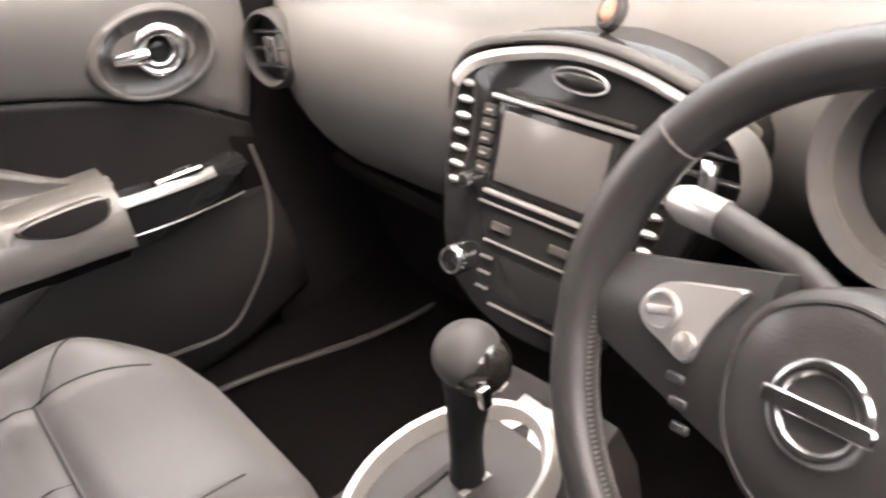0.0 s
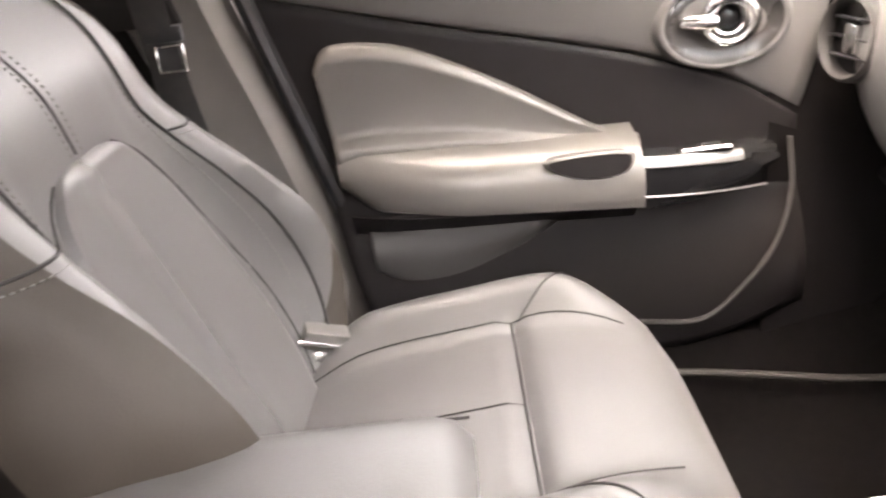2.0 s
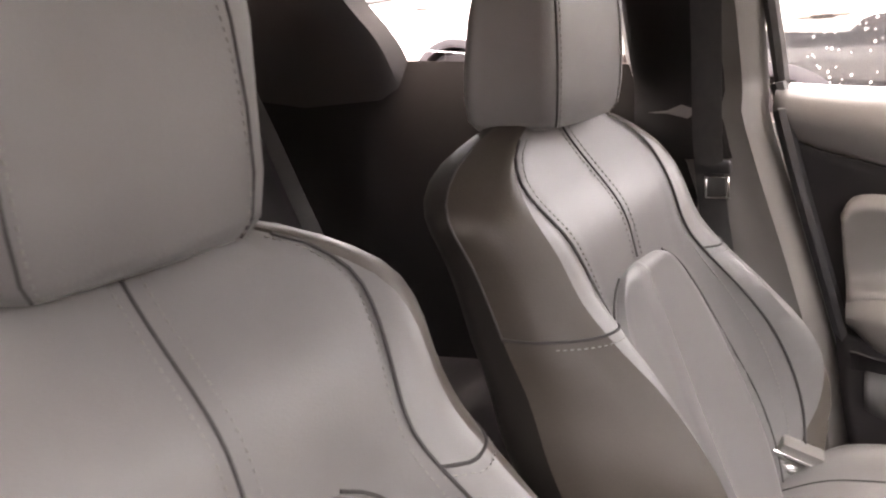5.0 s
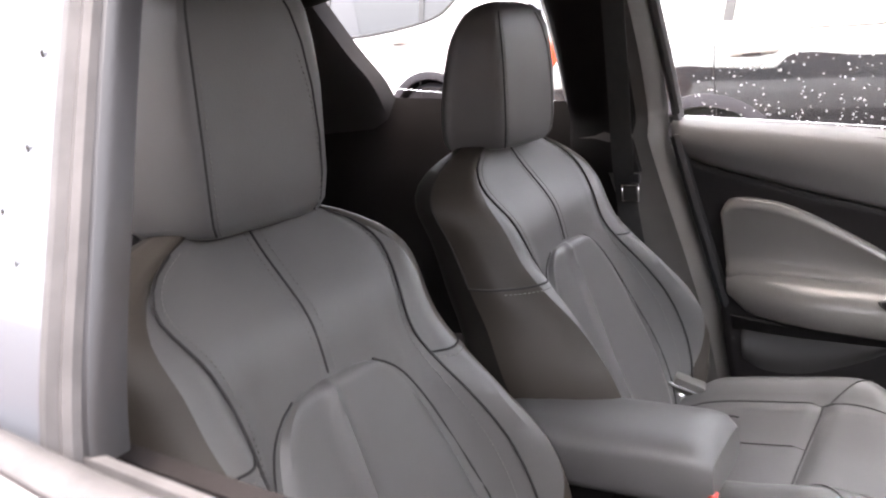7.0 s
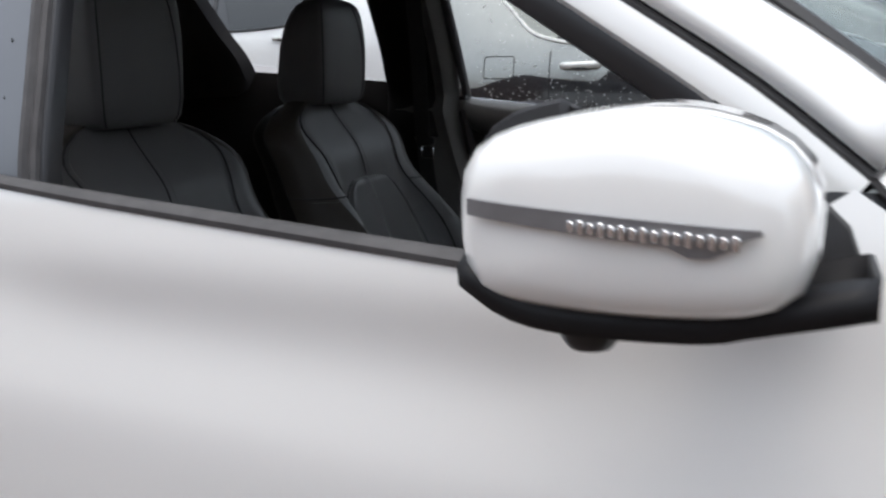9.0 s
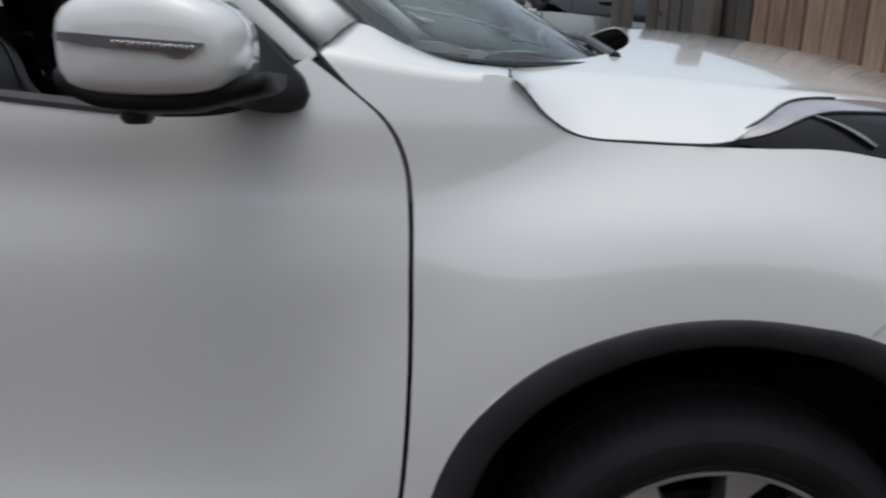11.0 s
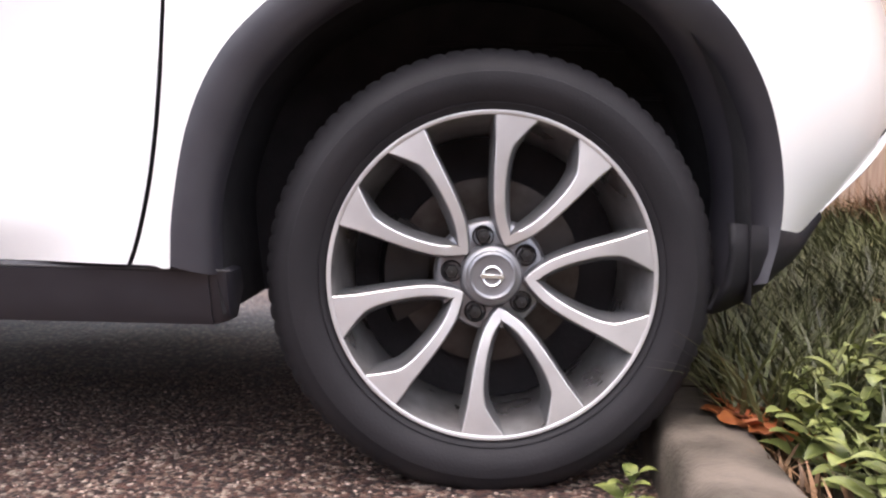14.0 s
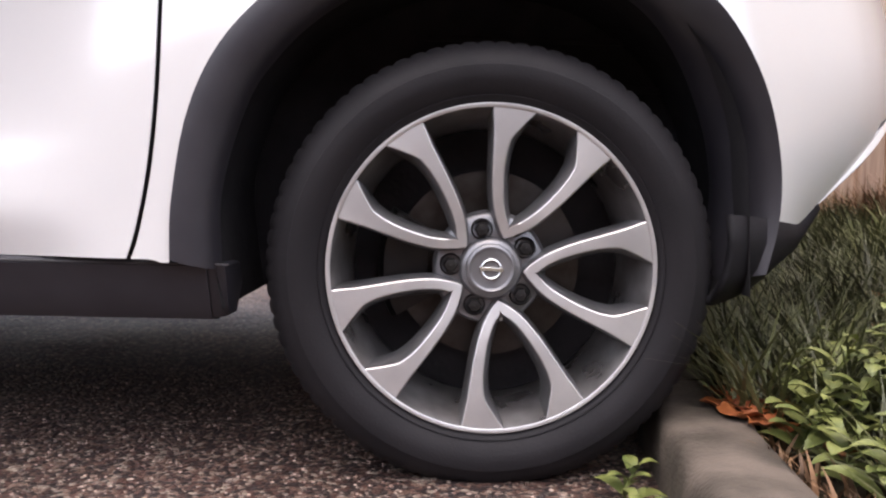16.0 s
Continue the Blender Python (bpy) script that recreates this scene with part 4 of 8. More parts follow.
# rear quarter
bm = bm_new()
rows = coons(xz((-2.95, 0.45), (-2.9, 0.62), (-2.72, 0.78), (-2.53, 0.81), (-2.34, 0.78), (-2.18, 0.6), (-2.124, 0.40)), xz((-3.25, 1.25), (-2.8, 1.22), (-2.304, 1.165)), xz((-2.95, 0.45), (-3.2, 0.8), (-3.25, 1.25)), xz((-2.124, 0.40), (-2.254, 0.8), (-2.304, 1.16)), 40, 26)
add_grid(bm, side_panel(rows))
part("rear_quarter", bm, PAINT, car, "white rear quarter panel", solid=0.003, face=(0, -1, 0))
# left side outer skins
bm = bm_new()
rows = coons(xz((-3.2, 0.45), (-2.2, 0.34), (-0.491, 0.345)), xz((-3.25, 1.22), (-2.3, 1.135), (-1.8, 1.066), (-1.5, 1.036), (-1.2, 1.014), (-0.9, 0.99), (-0.74, 0.98), (-0.67, 1.0), (-0.591, 1.111)), xz((-3.2, 0.45), (-3.25, 1.22)), xz(*GAP), 80, 30)
add_grid(bm, [[Vector((p.x, -p.y, p.z)) for p in r] for r in side_panel(rows)])
part("left_side", bm, PAINT, car, "white left side of the body", solid=0.003, off=-1)
bm = bm_new()
rows = coons(xz((-0.491 + g, 0.343), (-0.462, 0.343), *ARCH_OUT[:10]),
             xz((-0.590 + g, 1.113), (-0.476, 1.113), (-0.404, 1.096), (-0.333, 1.088), (-0.24, 1.016), (-0.016, 1.012), (0.187, 1.001), (0.277, 0.925)),
             xz(*[(x + g, z) for x, z in GAP]), xz((0.14, 0.785), (0.208, 0.844), (0.277, 0.925)), 60, 26)
add_grid(bm, [[Vector((p.x, -p.y, p.z)) for p in r] for r in side_panel(rows)])
part("front_wing", bm, PAINT, car, "white front wing with flared arch", solid=0.003, off=-1)
# dark inner structure seen in the shut lines
bm = bm_new()
add_grid(bm, [[on_side(x + (GAPX - x) * 0, z, -0.016) for x in [GAPX - 0.06 + 0.03 * k for k in range(5)]] for z, GAPX in [(zz, float(np.interp(zz, [b for _, b in GAP], [a for a, _ in GAP]))) for zz in [0.35 + 0.0375 * k for k in range(21)]]])
part("door_jamb", bm, BLACK_SATIN, car, "dark door jamb", solid=0.006)
bm = bm_new()
add_grid(bm, [[on_side(XR - 0.04 + 0.04 * k, 0.345 + 0.072 * j, -0.016) for k in range(3)] for j in range(11)])
part("door_jamb", bm, BLACK_SATIN, car, "dark door jamb", solid=0.006)
bm = bm_new()
add_tube(bm, [on_side(x, z, -0.006) for x, z in GAP[6:]], 0.0045, 6)
part("jamb_seal", bm, SEAL, car)

# beltline weatherstrip and window frame of the right front door
bm = bm_new()
rows = []
for i in range(50):
    x = -0.80 - 0.843 * i / 49
    z = belt_z(x)
    y = side_y(x, z)
    w = shoulder(x)
    rows.append([(x, y + 0.003, z - 0.004), (x, y - 0.003, z - 0.001), (x, y - 0.004, z + 0.005), (x, y + 0.001, z + 0.010), (x, y + 0.008, z + 0.0125), (x, y + 0.5 * w + 0.012, z + 0.009), (x, y + w + 0.012, z), (x, y + w + 0.0135, z - 0.008), (x, y + w + 0.020, z - 0.008), (x, y + w + 0.021, z - 0.002), (x, y + w + 0.030, z - 0.003), (x, y + w + 0.034, z - 0.022)])
add_grid(bm, rows)
part("belt_moulding", bm, SEAL, door, "weathered black beltline moulding and wiper seal", solid=0.001)
WIN_REAR = [(-1.478, 1.06), (-1.494, 1.16), (-1.514, 1.26), (-1.538, 1.37), (-1.553, 1.46)]


PILLAR_BLUE_GREY = mat("blue_grey_pillar_trim", (0.095, 0.103, 0.118), 0.30, 0, (0.078, 0.085, 0.097), 5, 0.04, 500, coat=0.6, rvar=0.1)


def win_y(z):
    return key(z, [(1.03, -0.810), (1.10, -0.795), (1.2, -0.757), (1.3, -0.715), (1.4, -0.668), (1.5, -0.615), (1.56, -0.56)])


def upright(name, line, profile, material, parent, label, mir=1, **kw):
    """A strip along (x, z) pairs; profile: (dx, dy) pairs across it."""
    b = bm_new()
    rows_ = []
    for p in cr(xz(*line), 24):
        rows_.append([Vector((p.x + dx, mir * (win_y(p.z) + dy), p.z)) for dx, dy in profile])
    add_grid(b, rows_)
    return part(name, b, material, parent, label, **kw)


upright("window_channel", WIN_REAR, [(-0.028, 0.0), (-0.024, -0.009), (-0.016, -0.010), (-0.012, -0.004), (-0.006, -0.006), (-0.001, -0.003), (0.0, 0.004)], SEAL, door, "weathered rubber window channel")
upright("window_channel", WIN_REAR, [(-0.004, 0.002), (0.004, 0.004), (0.008, 0.012), (0.006, 0.03), (-0.004, 0.036)], BLACK_SATIN, door, "dark inner lip of the window channel")
upright("pillar_trim", WIN_REAR, [(-0.145, 0.012), (-0.145, 0.001), (-0.139, -0.001), (-0.08, -0.003), (-0.029, 0.0), (-0.028, 0.012)], PILLAR_BLUE_GREY, door, "blue-grey pillar trim dotted with rain")
upright("pillar_trim", WIN_REAR, [(-0.27, 0.012), (-0.27, 0.001), (-0.20, -0.002), (-0.157, -0.001), (-0.151, 0.001), (-0.151, 0.02)], PILLAR_BLUE_GREY, rear_door, "blue-grey pillar trim")
upright("pillar_core", WIN_REAR, [(-0.27, 0.02), (-0.10, 0.018), (-0.03, 0.022), (-0.032, 0.042), (-0.27, 0.046)], BLACK_SATIN, car, "dark pillar core")
bm = bm_new()
for x, z, s in ((-1.40, 1.12, 0.0026), (-1.405, 1.15, 0.0018), (-1.385, 1.10, 0.0022), (-1.40, 1.2, 0.002), (-1.42, 1.18, 0.0025), (-1.385, 1.24, 0.002), (-1.41, 1.09, 0.0018), (-1.375, 1.17, 0.0015), (-1.39, 1.30, 0.0022), (-1.50, 1.13, 0.002), (-1.49, 1.2, 0.0018)):
    bmesh.ops.create_uvsphere(bm, u_segments=8, v_segments=5, radius=s, matrix=Matrix.Translation((x - 0.185, win_y(z) - 0.003, z)) @ Matrix.Diagonal((0.8, 0.35, 1.6, 1)))
part("raindrops", bm, DARK_GLASS, door, "dark raindrops", kind="stuff")

# A-pillars, roof rails: white outside, black window frame within
APIL = [(-0.590, 1.111), (-0.662, 1.168), (-0.735, 1.217), (-0.87, 1.30), (-1.02, 1.39), (-1.16, 1.455), (-1.32, 1.50), (-1.7, 1.52), (-2.3, 1.50), (-2.8, 1.42)]
for mir in (1, -1):
    bm = bm_new()
    rows = []
    for p in cr(xz(*APIL), 60):
        y = win_y(p.z) - 0.002
        rows.append([Vector((p.x + dx, mir * (y + dy), p.z + dz)) for dx, dy, dz in ((0.004, 0.0, 0.004), (0.014, -0.002, 0.016), (0.026, 0.012, 0.029), (0.036, 0.036, 0.039), (0.042, 0.066, 0.042), (0.036, 0.082, 0.022), (0.012, 0.08, -0.008))])
    add_grid(bm, rows)
    part("a_pillar", bm, PAINT, car, "white windscreen pillar", solid=0.003, off=0, angle=120)
    for nm, prof, material, lab in (
            ("door_frame", ((-0.003, 0.014, -0.003), (-0.004, 0.0, -0.004), (-0.010, -0.003, -0.012), (-0.018, -0.002, -0.023), (-0.021, 0.005, -0.027)), PAINT, "white upper door frame beside the pillar"),
            ("window_frame", ((-0.020, 0.004, -0.026), (-0.030, 0.003, -0.037), (-0.036, 0.008, -0.045), (-0.038, 0.024, -0.048), (-0.02, 0.055, -0.03), (0.02, 0.088, -0.008)), BLACK_SATIN, "black window frame strip")):
        bm = bm_new()
        add_grid(bm, [[Vector((p.x + dx, mir * (win_y(p.z) + dy), p.z + dz)) for dx, dy, dz in prof] for p in cr(xz(*APIL), 60)])
        part(nm, bm, material, car, lab, solid=0.003, off=0)
    bm = bm_new()
    add_tube(bm, [(p.x, mir * (win_y(p.z) + 0.006), p.z) for p in cr(xz(*APIL), 60)], 0.0042, 6)
    part("door_gap", bm, SEAL, car, "dark gap between door and pillar")
# joint between pillar and wing
bm = bm_new()
add_tube(bm, [(-0.590, -0.812, 1.113), (-0.575, -0.785, 1.129), (-0.562, -0.752, 1.144), (-0.552, -0.728, 1.155)], 0.0018, 6)
part("pillar_joint", bm, SEAL, car)
# roof
bm = bm_new()
rows = []
for i in range(30):
    x = -1.02 - 2.0 * i / 29
    zc = key(x, [(-3.05, 1.45), (-2.6, 1.55), (-2.0, 1.59), (-1.5, 1.585), (-1.2, 1.548), (-1.02, 1.49)])
    rows.append([(x, -0.64 + 1.28 * j / 20, zc - 0.05 * abs(-1 + 2 * j / 20) ** 3) for j in range(21)])
add_grid(bm, rows)
part("roof", bm, PAINT, car, "white roof", solid=0.004, off=1)
bm = bm_new()
add_grid(bm, [[Vector((p[0], p[1], p[2] - 0.045)) for p in r] for r in rows])
part("headlining", bm, LINING, car, "grey fabric headlining", solid=0.006, off=-1)
# tailgate with its glass, closing the cabin behind
bm = bm_new()
add_grid(bm, [[(-3.08 - 0.2 * math.sin(math.pi * j / 9), -0.78 + 1.56 * i / 12, 0.4 + 0.75 * j / 9) for i in range(13)] for j in range(10)])
part("tailgate", bm, PAINT, car, "white tailgate", solid=0.03)
bm = bm_new()
add_grid(bm, [[(-3.25 + 0.22 * j / 4, -0.7 + 1.4 * i / 12, 1.16 + 0.26 * j / 4) for i in range(13)] for j in range(5)])
part("rear_window", bm, DARK_GLASS, car, "dark tinted rear window", solid=0.004)

# windscreen, cowl and wipers
def screen_pt(u, v):
    """u: -1..1 across, v: 0 base .. 1 top."""
    a = abs(u)
    bx_ = -0.15 - 0.402 * a ** 8
    by = 0.725 * a
    bz = 1.097 + 0.055 * a ** 45 + 0.012 * (1 - a * a)
    tx = -1.03 - 0.13 * a ** 2
    ty = 0.60 * a
    tz = 1.515 - 0.035 * a ** 2
    bulge = 0.035 * math.sin(math.pi * v)
    return Vector((bx_ + (tx - bx_) * v + bulge * 0.5, math.copysign(by + (ty - by) * v, u), bz + (tz - bz) * v + bulge))


bm = bm_new()
screen_u = [math.sin(math.pi / 2 * (-1 + 2 * i / 60)) for i in range(61)]
add_grid(bm, [[screen_pt(u, j / 14) for u in screen_u] for j in range(15)])
ws = part("windscreen", bm, TINTED_GLASS, car, "clear windscreen with light reflections", solid=0.004, off=-1)
ws.visible_shadow = False
bm = bm_new()
add_grid(bm, [[screen_pt(u, 0.0) + Vector((0.03 * j, -0.02 * u, -0.016 - 0.012 * j * (j - 1.5))) for u in screen_u if abs(u) < 0.93] for j in range(-1, 4)])
cowl = part("cowl", bm, BLACK_TRIM, car, "black cowl panel", solid=0.008, off=-1)
bm = bm_new()
add_tube(bm, [screen_pt(u, 0.0) + Vector((0.001, 0, 0.002)) for u in screen_u], 0.005, 6)
add_tube(bm, [screen_pt(-1, j / 20) + Vector((0.003, 0, 0.003)) for j in range(21)], 0.008, 6)
add_tube(bm, [screen_pt(1, j / 20) + Vector((0.003, 0, 0.003)) for j in range(21)], 0.008, 6)
part("windscreen_seal", bm, BLACK_SATIN, ws, "black windscreen edge")
for y0, y1 in ((-0.52, 0.05), (0.05, 0.6)):
    bm = bm_new()
    add_tube(bm, [screen_pt(y0 / 0.725, 0.0) + Vector((0.02, 0, 0.012)), screen_pt((y0 + y1) / 1.45, 0.035) + Vector((0.012, 0, 0.016)), screen_pt(y1 / 0.725, 0.05) + Vector((0.01, 0, 0.014))], [0.010, 0.008, 0.005], 8)
    part("wiper", bm, BLACK_SATIN, cowl, "black wiper arm")
bm = bm_new()
for k in range(8):
    add_tube(bm, [screen_pt(-0.52 + 0.02 * k, 0) + Vector((0.035 + 0.01 * k, 0, -0.004)), screen_pt(-0.5 + 0.02 * k, 0) + Vector((0.075, 0.01, -0.012))], 0.004, 6)
part("cowl_grille", bm, BLACK_SATIN, cowl)

# door mirror on the right door
bm = bm_new()
tri = [[(-0.70, 1.038), (-0.65, 1.032), (-0.622, 1.033), (-0.603, 1.040), (-0.596, 1.058), (-0.604, 1.078), (-0.632, 1.105), (-0.67, 1.14), (-0.71, 1.17), (-0.725, 1.12)]]
ring = [Vector((x, side_y(x, min(z, 1.1)) - 0.002 + 0.35 * max(0, z - 1.1), z)) for x, z in tri[0]]
ring2 = [Vector((x * 0.96 - 0.026, side_y(x, min(z, 1.1)) - 0.018 + 0.35 * max(0, z - 1.1), z * 0.94 + 0.064)) for x, z in tri[0]]
ring3 = [Vector((-0.69 + (x + 0.65) * 0.4, -0.92, 1.070 + (z - 1.08) * 0.25)) for x, z in tri[0]]
ring4 = [Vector((-0.70 + (x + 0.65) * 0.4, -1.02, 1.072 + (z - 1.08) * 0.22)) for x, z in tri[0]]
add_loft(bm, [ring, ring2, ring3, ring4])
mirror = part("mirror_base", bm, SHELL, car, "black mirror mount", angle=120)


def mirror_ring(y, grow, low, n=36):
    out = []
    pts = cr(xz((-0.853, 1.072), (-0.858, 1.112), (-0.853, 1.146), (-0.822, 1.169), (-0.73, 1.184), (-0.665, 1.172), (-0.630, 1.148), (-0.620, 1.112), (-0.626, 1.076), (-0.66, 1.058), (-0.75, 1.049), (-0.836, 1.052)), n, True)
    c = Vector((-0.735, 0, 1.115))
    for p in pts:
        q = c + (p - c) * grow * 1.04 + Vector((-0.016, 0, -0.002))
        out.append(Vector((q.x, y + 0.10 * (q.x + 0.735) * -1, q.z)))
    return out


bm = bm_new()
add_loft(bm, [mirror_ring(-0.895, 0.93, 0), mirror_ring(-0.91, 1.0, 0), mirror_ring(-0.965, 1.0, 0), mirror_ring(-0.99, 0.99, 0), mirror_ring(-1.008, 0.965, 0), mirror_ring(-1.022, 0.91, 0), mirror_ring(-1.032, 0.80, 0), mirror_ring(-1.038, 0.6, 0), mirror_ring(-1.041, 0.35, 0), mirror_ring(-1.042, 0.1, 0)])
part("housing", bm, PAINT, mirror, "white painted mirror housing")
bm = bm_new()
pts = cr(xz((-0.866, 1.068), (-0.83, 1.048), (-0.78, 1.042), (-0.70, 1.046), (-0.66, 1.056), (-0.60, 1.072)), 20)
rows = []
for p in pts:
    rows.append([Vector((p.x, y + 0.0, p.z + dz)) for y, dz in ((-0.90, 0.004), (-0.905, -0.012), (-0.94, -0.017), (-0.985, -0.017), (-1.012, -0.009), (-1.016, 0.004), (-1.0, 0.012))])
vs = add_grid(bm, rows)
cap(bm, vs[0]), cap(bm, vs[-1])
part("lower_shell", bm, SHELL, mirror, "black lower mirror shell", solid=0.004, off=0, angle=120)
bm = bm_new()
add_lathe(bm, [(0.001, 0), (0.019, 0.0), (0.022, -0.006), (0.022, -0.02), (0.017, -0.027), (0.001, -0.028)][::-1], 24, Matrix.Translation((-0.785, -0.965, 1.035)))
part("camera_pod", bm, BLACK_SATIN, mirror, "small black camera pod")
bm = bm_new()
rows = []
for i in range(30):
    t = i / 29
    x = -0.853 + 0.190 * t
    zt = 1.1235 - 0.006 * t
    h = 0.011 + 0.004 * t + 0.005 * sstep(t, 0.72, 0.80) * (1 - sstep(t, 0.80, 1.0)) - 0.012 * sstep(t, 0.85, 1.0)
    def face_y(x, z):
        q = max(abs((x + 0.757) / 0.127), abs((z - 1.113) / 0.068))
        return key(q, [(0, -1.0425), (0.35, -1.041), (0.6, -1.038), (0.80, -1.032), (0.91, -1.022), (0.965, -1.008), (0.99, -0.99), (1.0, -0.965)]) - 0.10 * (x + 0.735)
    rows.append([Vector((x, face_y(x, zt - h * k) - 0.0015, zt - h * k)) for k in (0, 0.5, 1)])
add_grid(bm, rows)
ind = part("indicator_strip", bm, CAP_GREY, mirror, "grey ribbed indicator strip", solid=0.003, off=1)
bm = bm_new()
add_grid(bm, [[Vector((p.x, p.y - 0.002, p.z)) for p in r] for r in rows])
part("indicator_lens", bm, LENS, mirror, "clear indicator lens", solid=0.001, off=1)
for k in range(16):
    x = -0.775 + 0.0066 * k
    z = 1.1215 - 0.0316 * (x + 0.853)
    bm = bm_new()
    add_box(bm, (x, face_y(x, z - 0.006) - 0.0075, z - 0.006), (0.0042, 0.002, 0.007 + 0.002 * (k % 2)), 0.0006, 1)
    part("led_segment", bm, CHROME, ind, "bright indicator segment" if k == 0 else "")
bm = bm_new()
add_loft(bm, [[Vector((p.x, p.y + 0.0, p.z)) for p in mirror_ring(-0.894, 0.88, 0)], [Vector((p.x - 0.004, p.y + 0.012, p.z)) for p in mirror_ring(-0.894, 0.80, 0)]])
part("mirror_back", bm, BLACK_SATIN, mirror, "dark inner rim")
bm = bm_new()
rim_line = [Vector((p.x - 0.004, -0.935, p.z)) for p in mirror_ring(-0.935, 1.0, 0)]
add_tube(bm, [p for p in rim_line if p.x < -0.80], 0.011, 8)
part("mirror_rim", bm, SHELL, mirror, "black rim round the mirror glass")
MC = Vector((-0.75, -0.97, 1.115))
seat_mirror = Matrix.Translation(MC + Vector((0.0366, -0.0702, 0.0065))) @ Matrix.Diagonal((0.79, 0.9, 0.80, 1)) @ Matrix.Translation(-MC)
for ob in mirror.children_recursive:
    ob.data.transform(seat_mirror)

# ---- wheels ----
def wheel(cx, cy, cz, sgn, spin, name="wheel", parent=None):
    """Axis along y; sgn -1: outer face towards -y."""
    M = Matrix(((1, 0, 0, cx), (0, 0, sgn, cy), (0, 1, 0, cz), (0, 0, 0, 1)))
    w = thing(name, (cx, cy, cz), "", "") if parent is None else new(name)
    if parent is not None:
        w.parent = parent
        w.matrix_parent_inverse = parent.matrix_basis.inverted()
        w["label"] = "road wheel with worn black tyre and five-pair-spoke alloy rim"
    # tyre
    b = bm_new()
    prof = [(0.2255, -0.004), (0.231, 0.006), (0.238, 0.013), (0.2415, 0.0145), (0.2425, 0.0125), (0.2491, 0.017), (0.2598, 0.0225), (0.2713, 0.025), (0.2828, 0.0235), (0.2833, 0.0215), (0.2934, 0.017), (0.3036, 0.009), (0.3112, -0.001), (0.3169, -0.012), (0.3209, -0.024), (0.3231, -0.04), (0.324, -0.075), (0.3187, -0.0755), (0.3187, -0.083), (0.324, -0.0835), (0.324, -0.125), (0.3231, -0.16), (0.3182, -0.185), (0.3023, -0.21), (0.2669, -0.22), (0.228, -0.2)]
    n = 320
    rows_ = []
    for r_, h in prof:
        row = []
        for k in range(n):
            a = 2 * math.pi * k / n
            rr = r_
            if 0.308 < r_ and h < 0.0 and k % 4 == 0 and not (-0.086 < h < -0.074):
                rr = r_ - 0.0032
            q = M @ Vector((rr * math.cos(a), rr * math.sin(a), h))
            q.z = max(q.z, 0.030)
            row.append(q)
        rows_.append(row)
    add_grid(b, rows_, True)
    part("tyre", b, RUBBER, w, "worn black tyre")
    # barrel and lip
    b = bm_new()
    add_lathe(b, [(0.2262, -0.004), (0.2305, 0.004), (0.2322, 0.009), (0.2315, 0.0125), (0.2285, 0.0130), (0.2255, 0.0115)], 120, M)
    part("rim_lip", b, ALLOY_FACE, w, "bright machined rim edge")
    b = bm_new()
    add_lathe(b, [(0.2256, 0.0113), (0.2235, 0.004), (0.219, -0.02), (0.212, -0.05), (0.206, -0.09), (0.205, -0.15), (0.212, -0.19), (0.224, -0.20)], 120, M)
    part("rim_barrel", b, BARREL, w, "grey painted rim barrel")
    # five tulip-shaped pairs of spokes, each pair joined in a point at the hub
    def hh(r_):
        return key(r_, [(0.03, -0.010), (0.06, -0.005), (0.1, 0.002), (0.16, 0.008), (0.228, 0.0105)])
    OUT = [(0.047, 2.0), (0.052, 8.0), (0.060, 13.5), (0.072, 18.5), (0.086, 21.4), (0.105, 22.8), (0.13, 23.2), (0.16, 23.0), (0.19, 22.8), (0.2275, 23.2)]
    INN = [(0.047, 0.0), (0.062, 0.0), (0.068, 3.0), (0.078, 8.6), (0.09, 12.2), (0.105, 14.6), (0.13, 16.2), (0.16, 16.4), (0.180, 15.4), (0.186, 14.8), (0.20, 12.2), (0.215, 9.6), (0.2275, 7.6)]
    RS = [0.047, 0.049, 0.052, 0.056, 0.060, 0.064, 0.068, 0.073, 0.078, 0.085, 0.093, 0.102, 0.112, 0.124, 0.138, 0.152, 0.166, 0.178, 0.184, 0.190, 0.197, 0.206, 0.216, 0.2225, 0.2275]
    for s in range(5):
        for side in (1, -1):
            face, body = bm_new(), bm_new()
            frows, brows = [], []
            for r_ in RS:
                ao, ai = key(r_, OUT), max(0.0, key(r_, INN))
                h = hh(r_)
                dep = key(r_, [(0.04, 0.022), (0.07, 0.03), (0.12, 0.042), (0.2, 0.055), (0.228, 0.06)])
                fl = math.degrees(0.0055 / r_)
                def at(a, z, rr=r_):
                    ang = radians(spin + 72 * s + side * a)
                    return M @ Vector((rr * math.cos(ang), rr * math.sin(ang), z))
                ins = fl * 1.9 * sstep(r_, 0.062, 0.075) * (1 - 0.5 * sstep(r_, 0.18, 0.22))
                frows.append([at(ao, h - 0.0012), at(ao - 0.3 * fl * (ao > 3), h), at((ao + ai) / 2, h + 0.0001), at(ai + 0.3 * fl * (ai > 3), h), at(ai, h - 0.0012)])
                brows.append([at(ao, h - 0.0012), at(ao + 0.25 * fl, h - 0.004), at(ao + fl, h - dep), at(max(0, ai - ins), h - dep), at(max(0, ai - 0.3 * ins), h - 0.006), at(ai, h - 0.0012)])
            add_grid(face, frows)
            vs = add_grid(body, brows)
            cap(body, vs[0])
            part("spoke", body, ALLOY_GREY, w, angle=35)
            part("spoke_face", face, ALLOY_FACE, w, "machined spoke face", angle=22)
    # hub, nuts, cap
    b = bm_new()
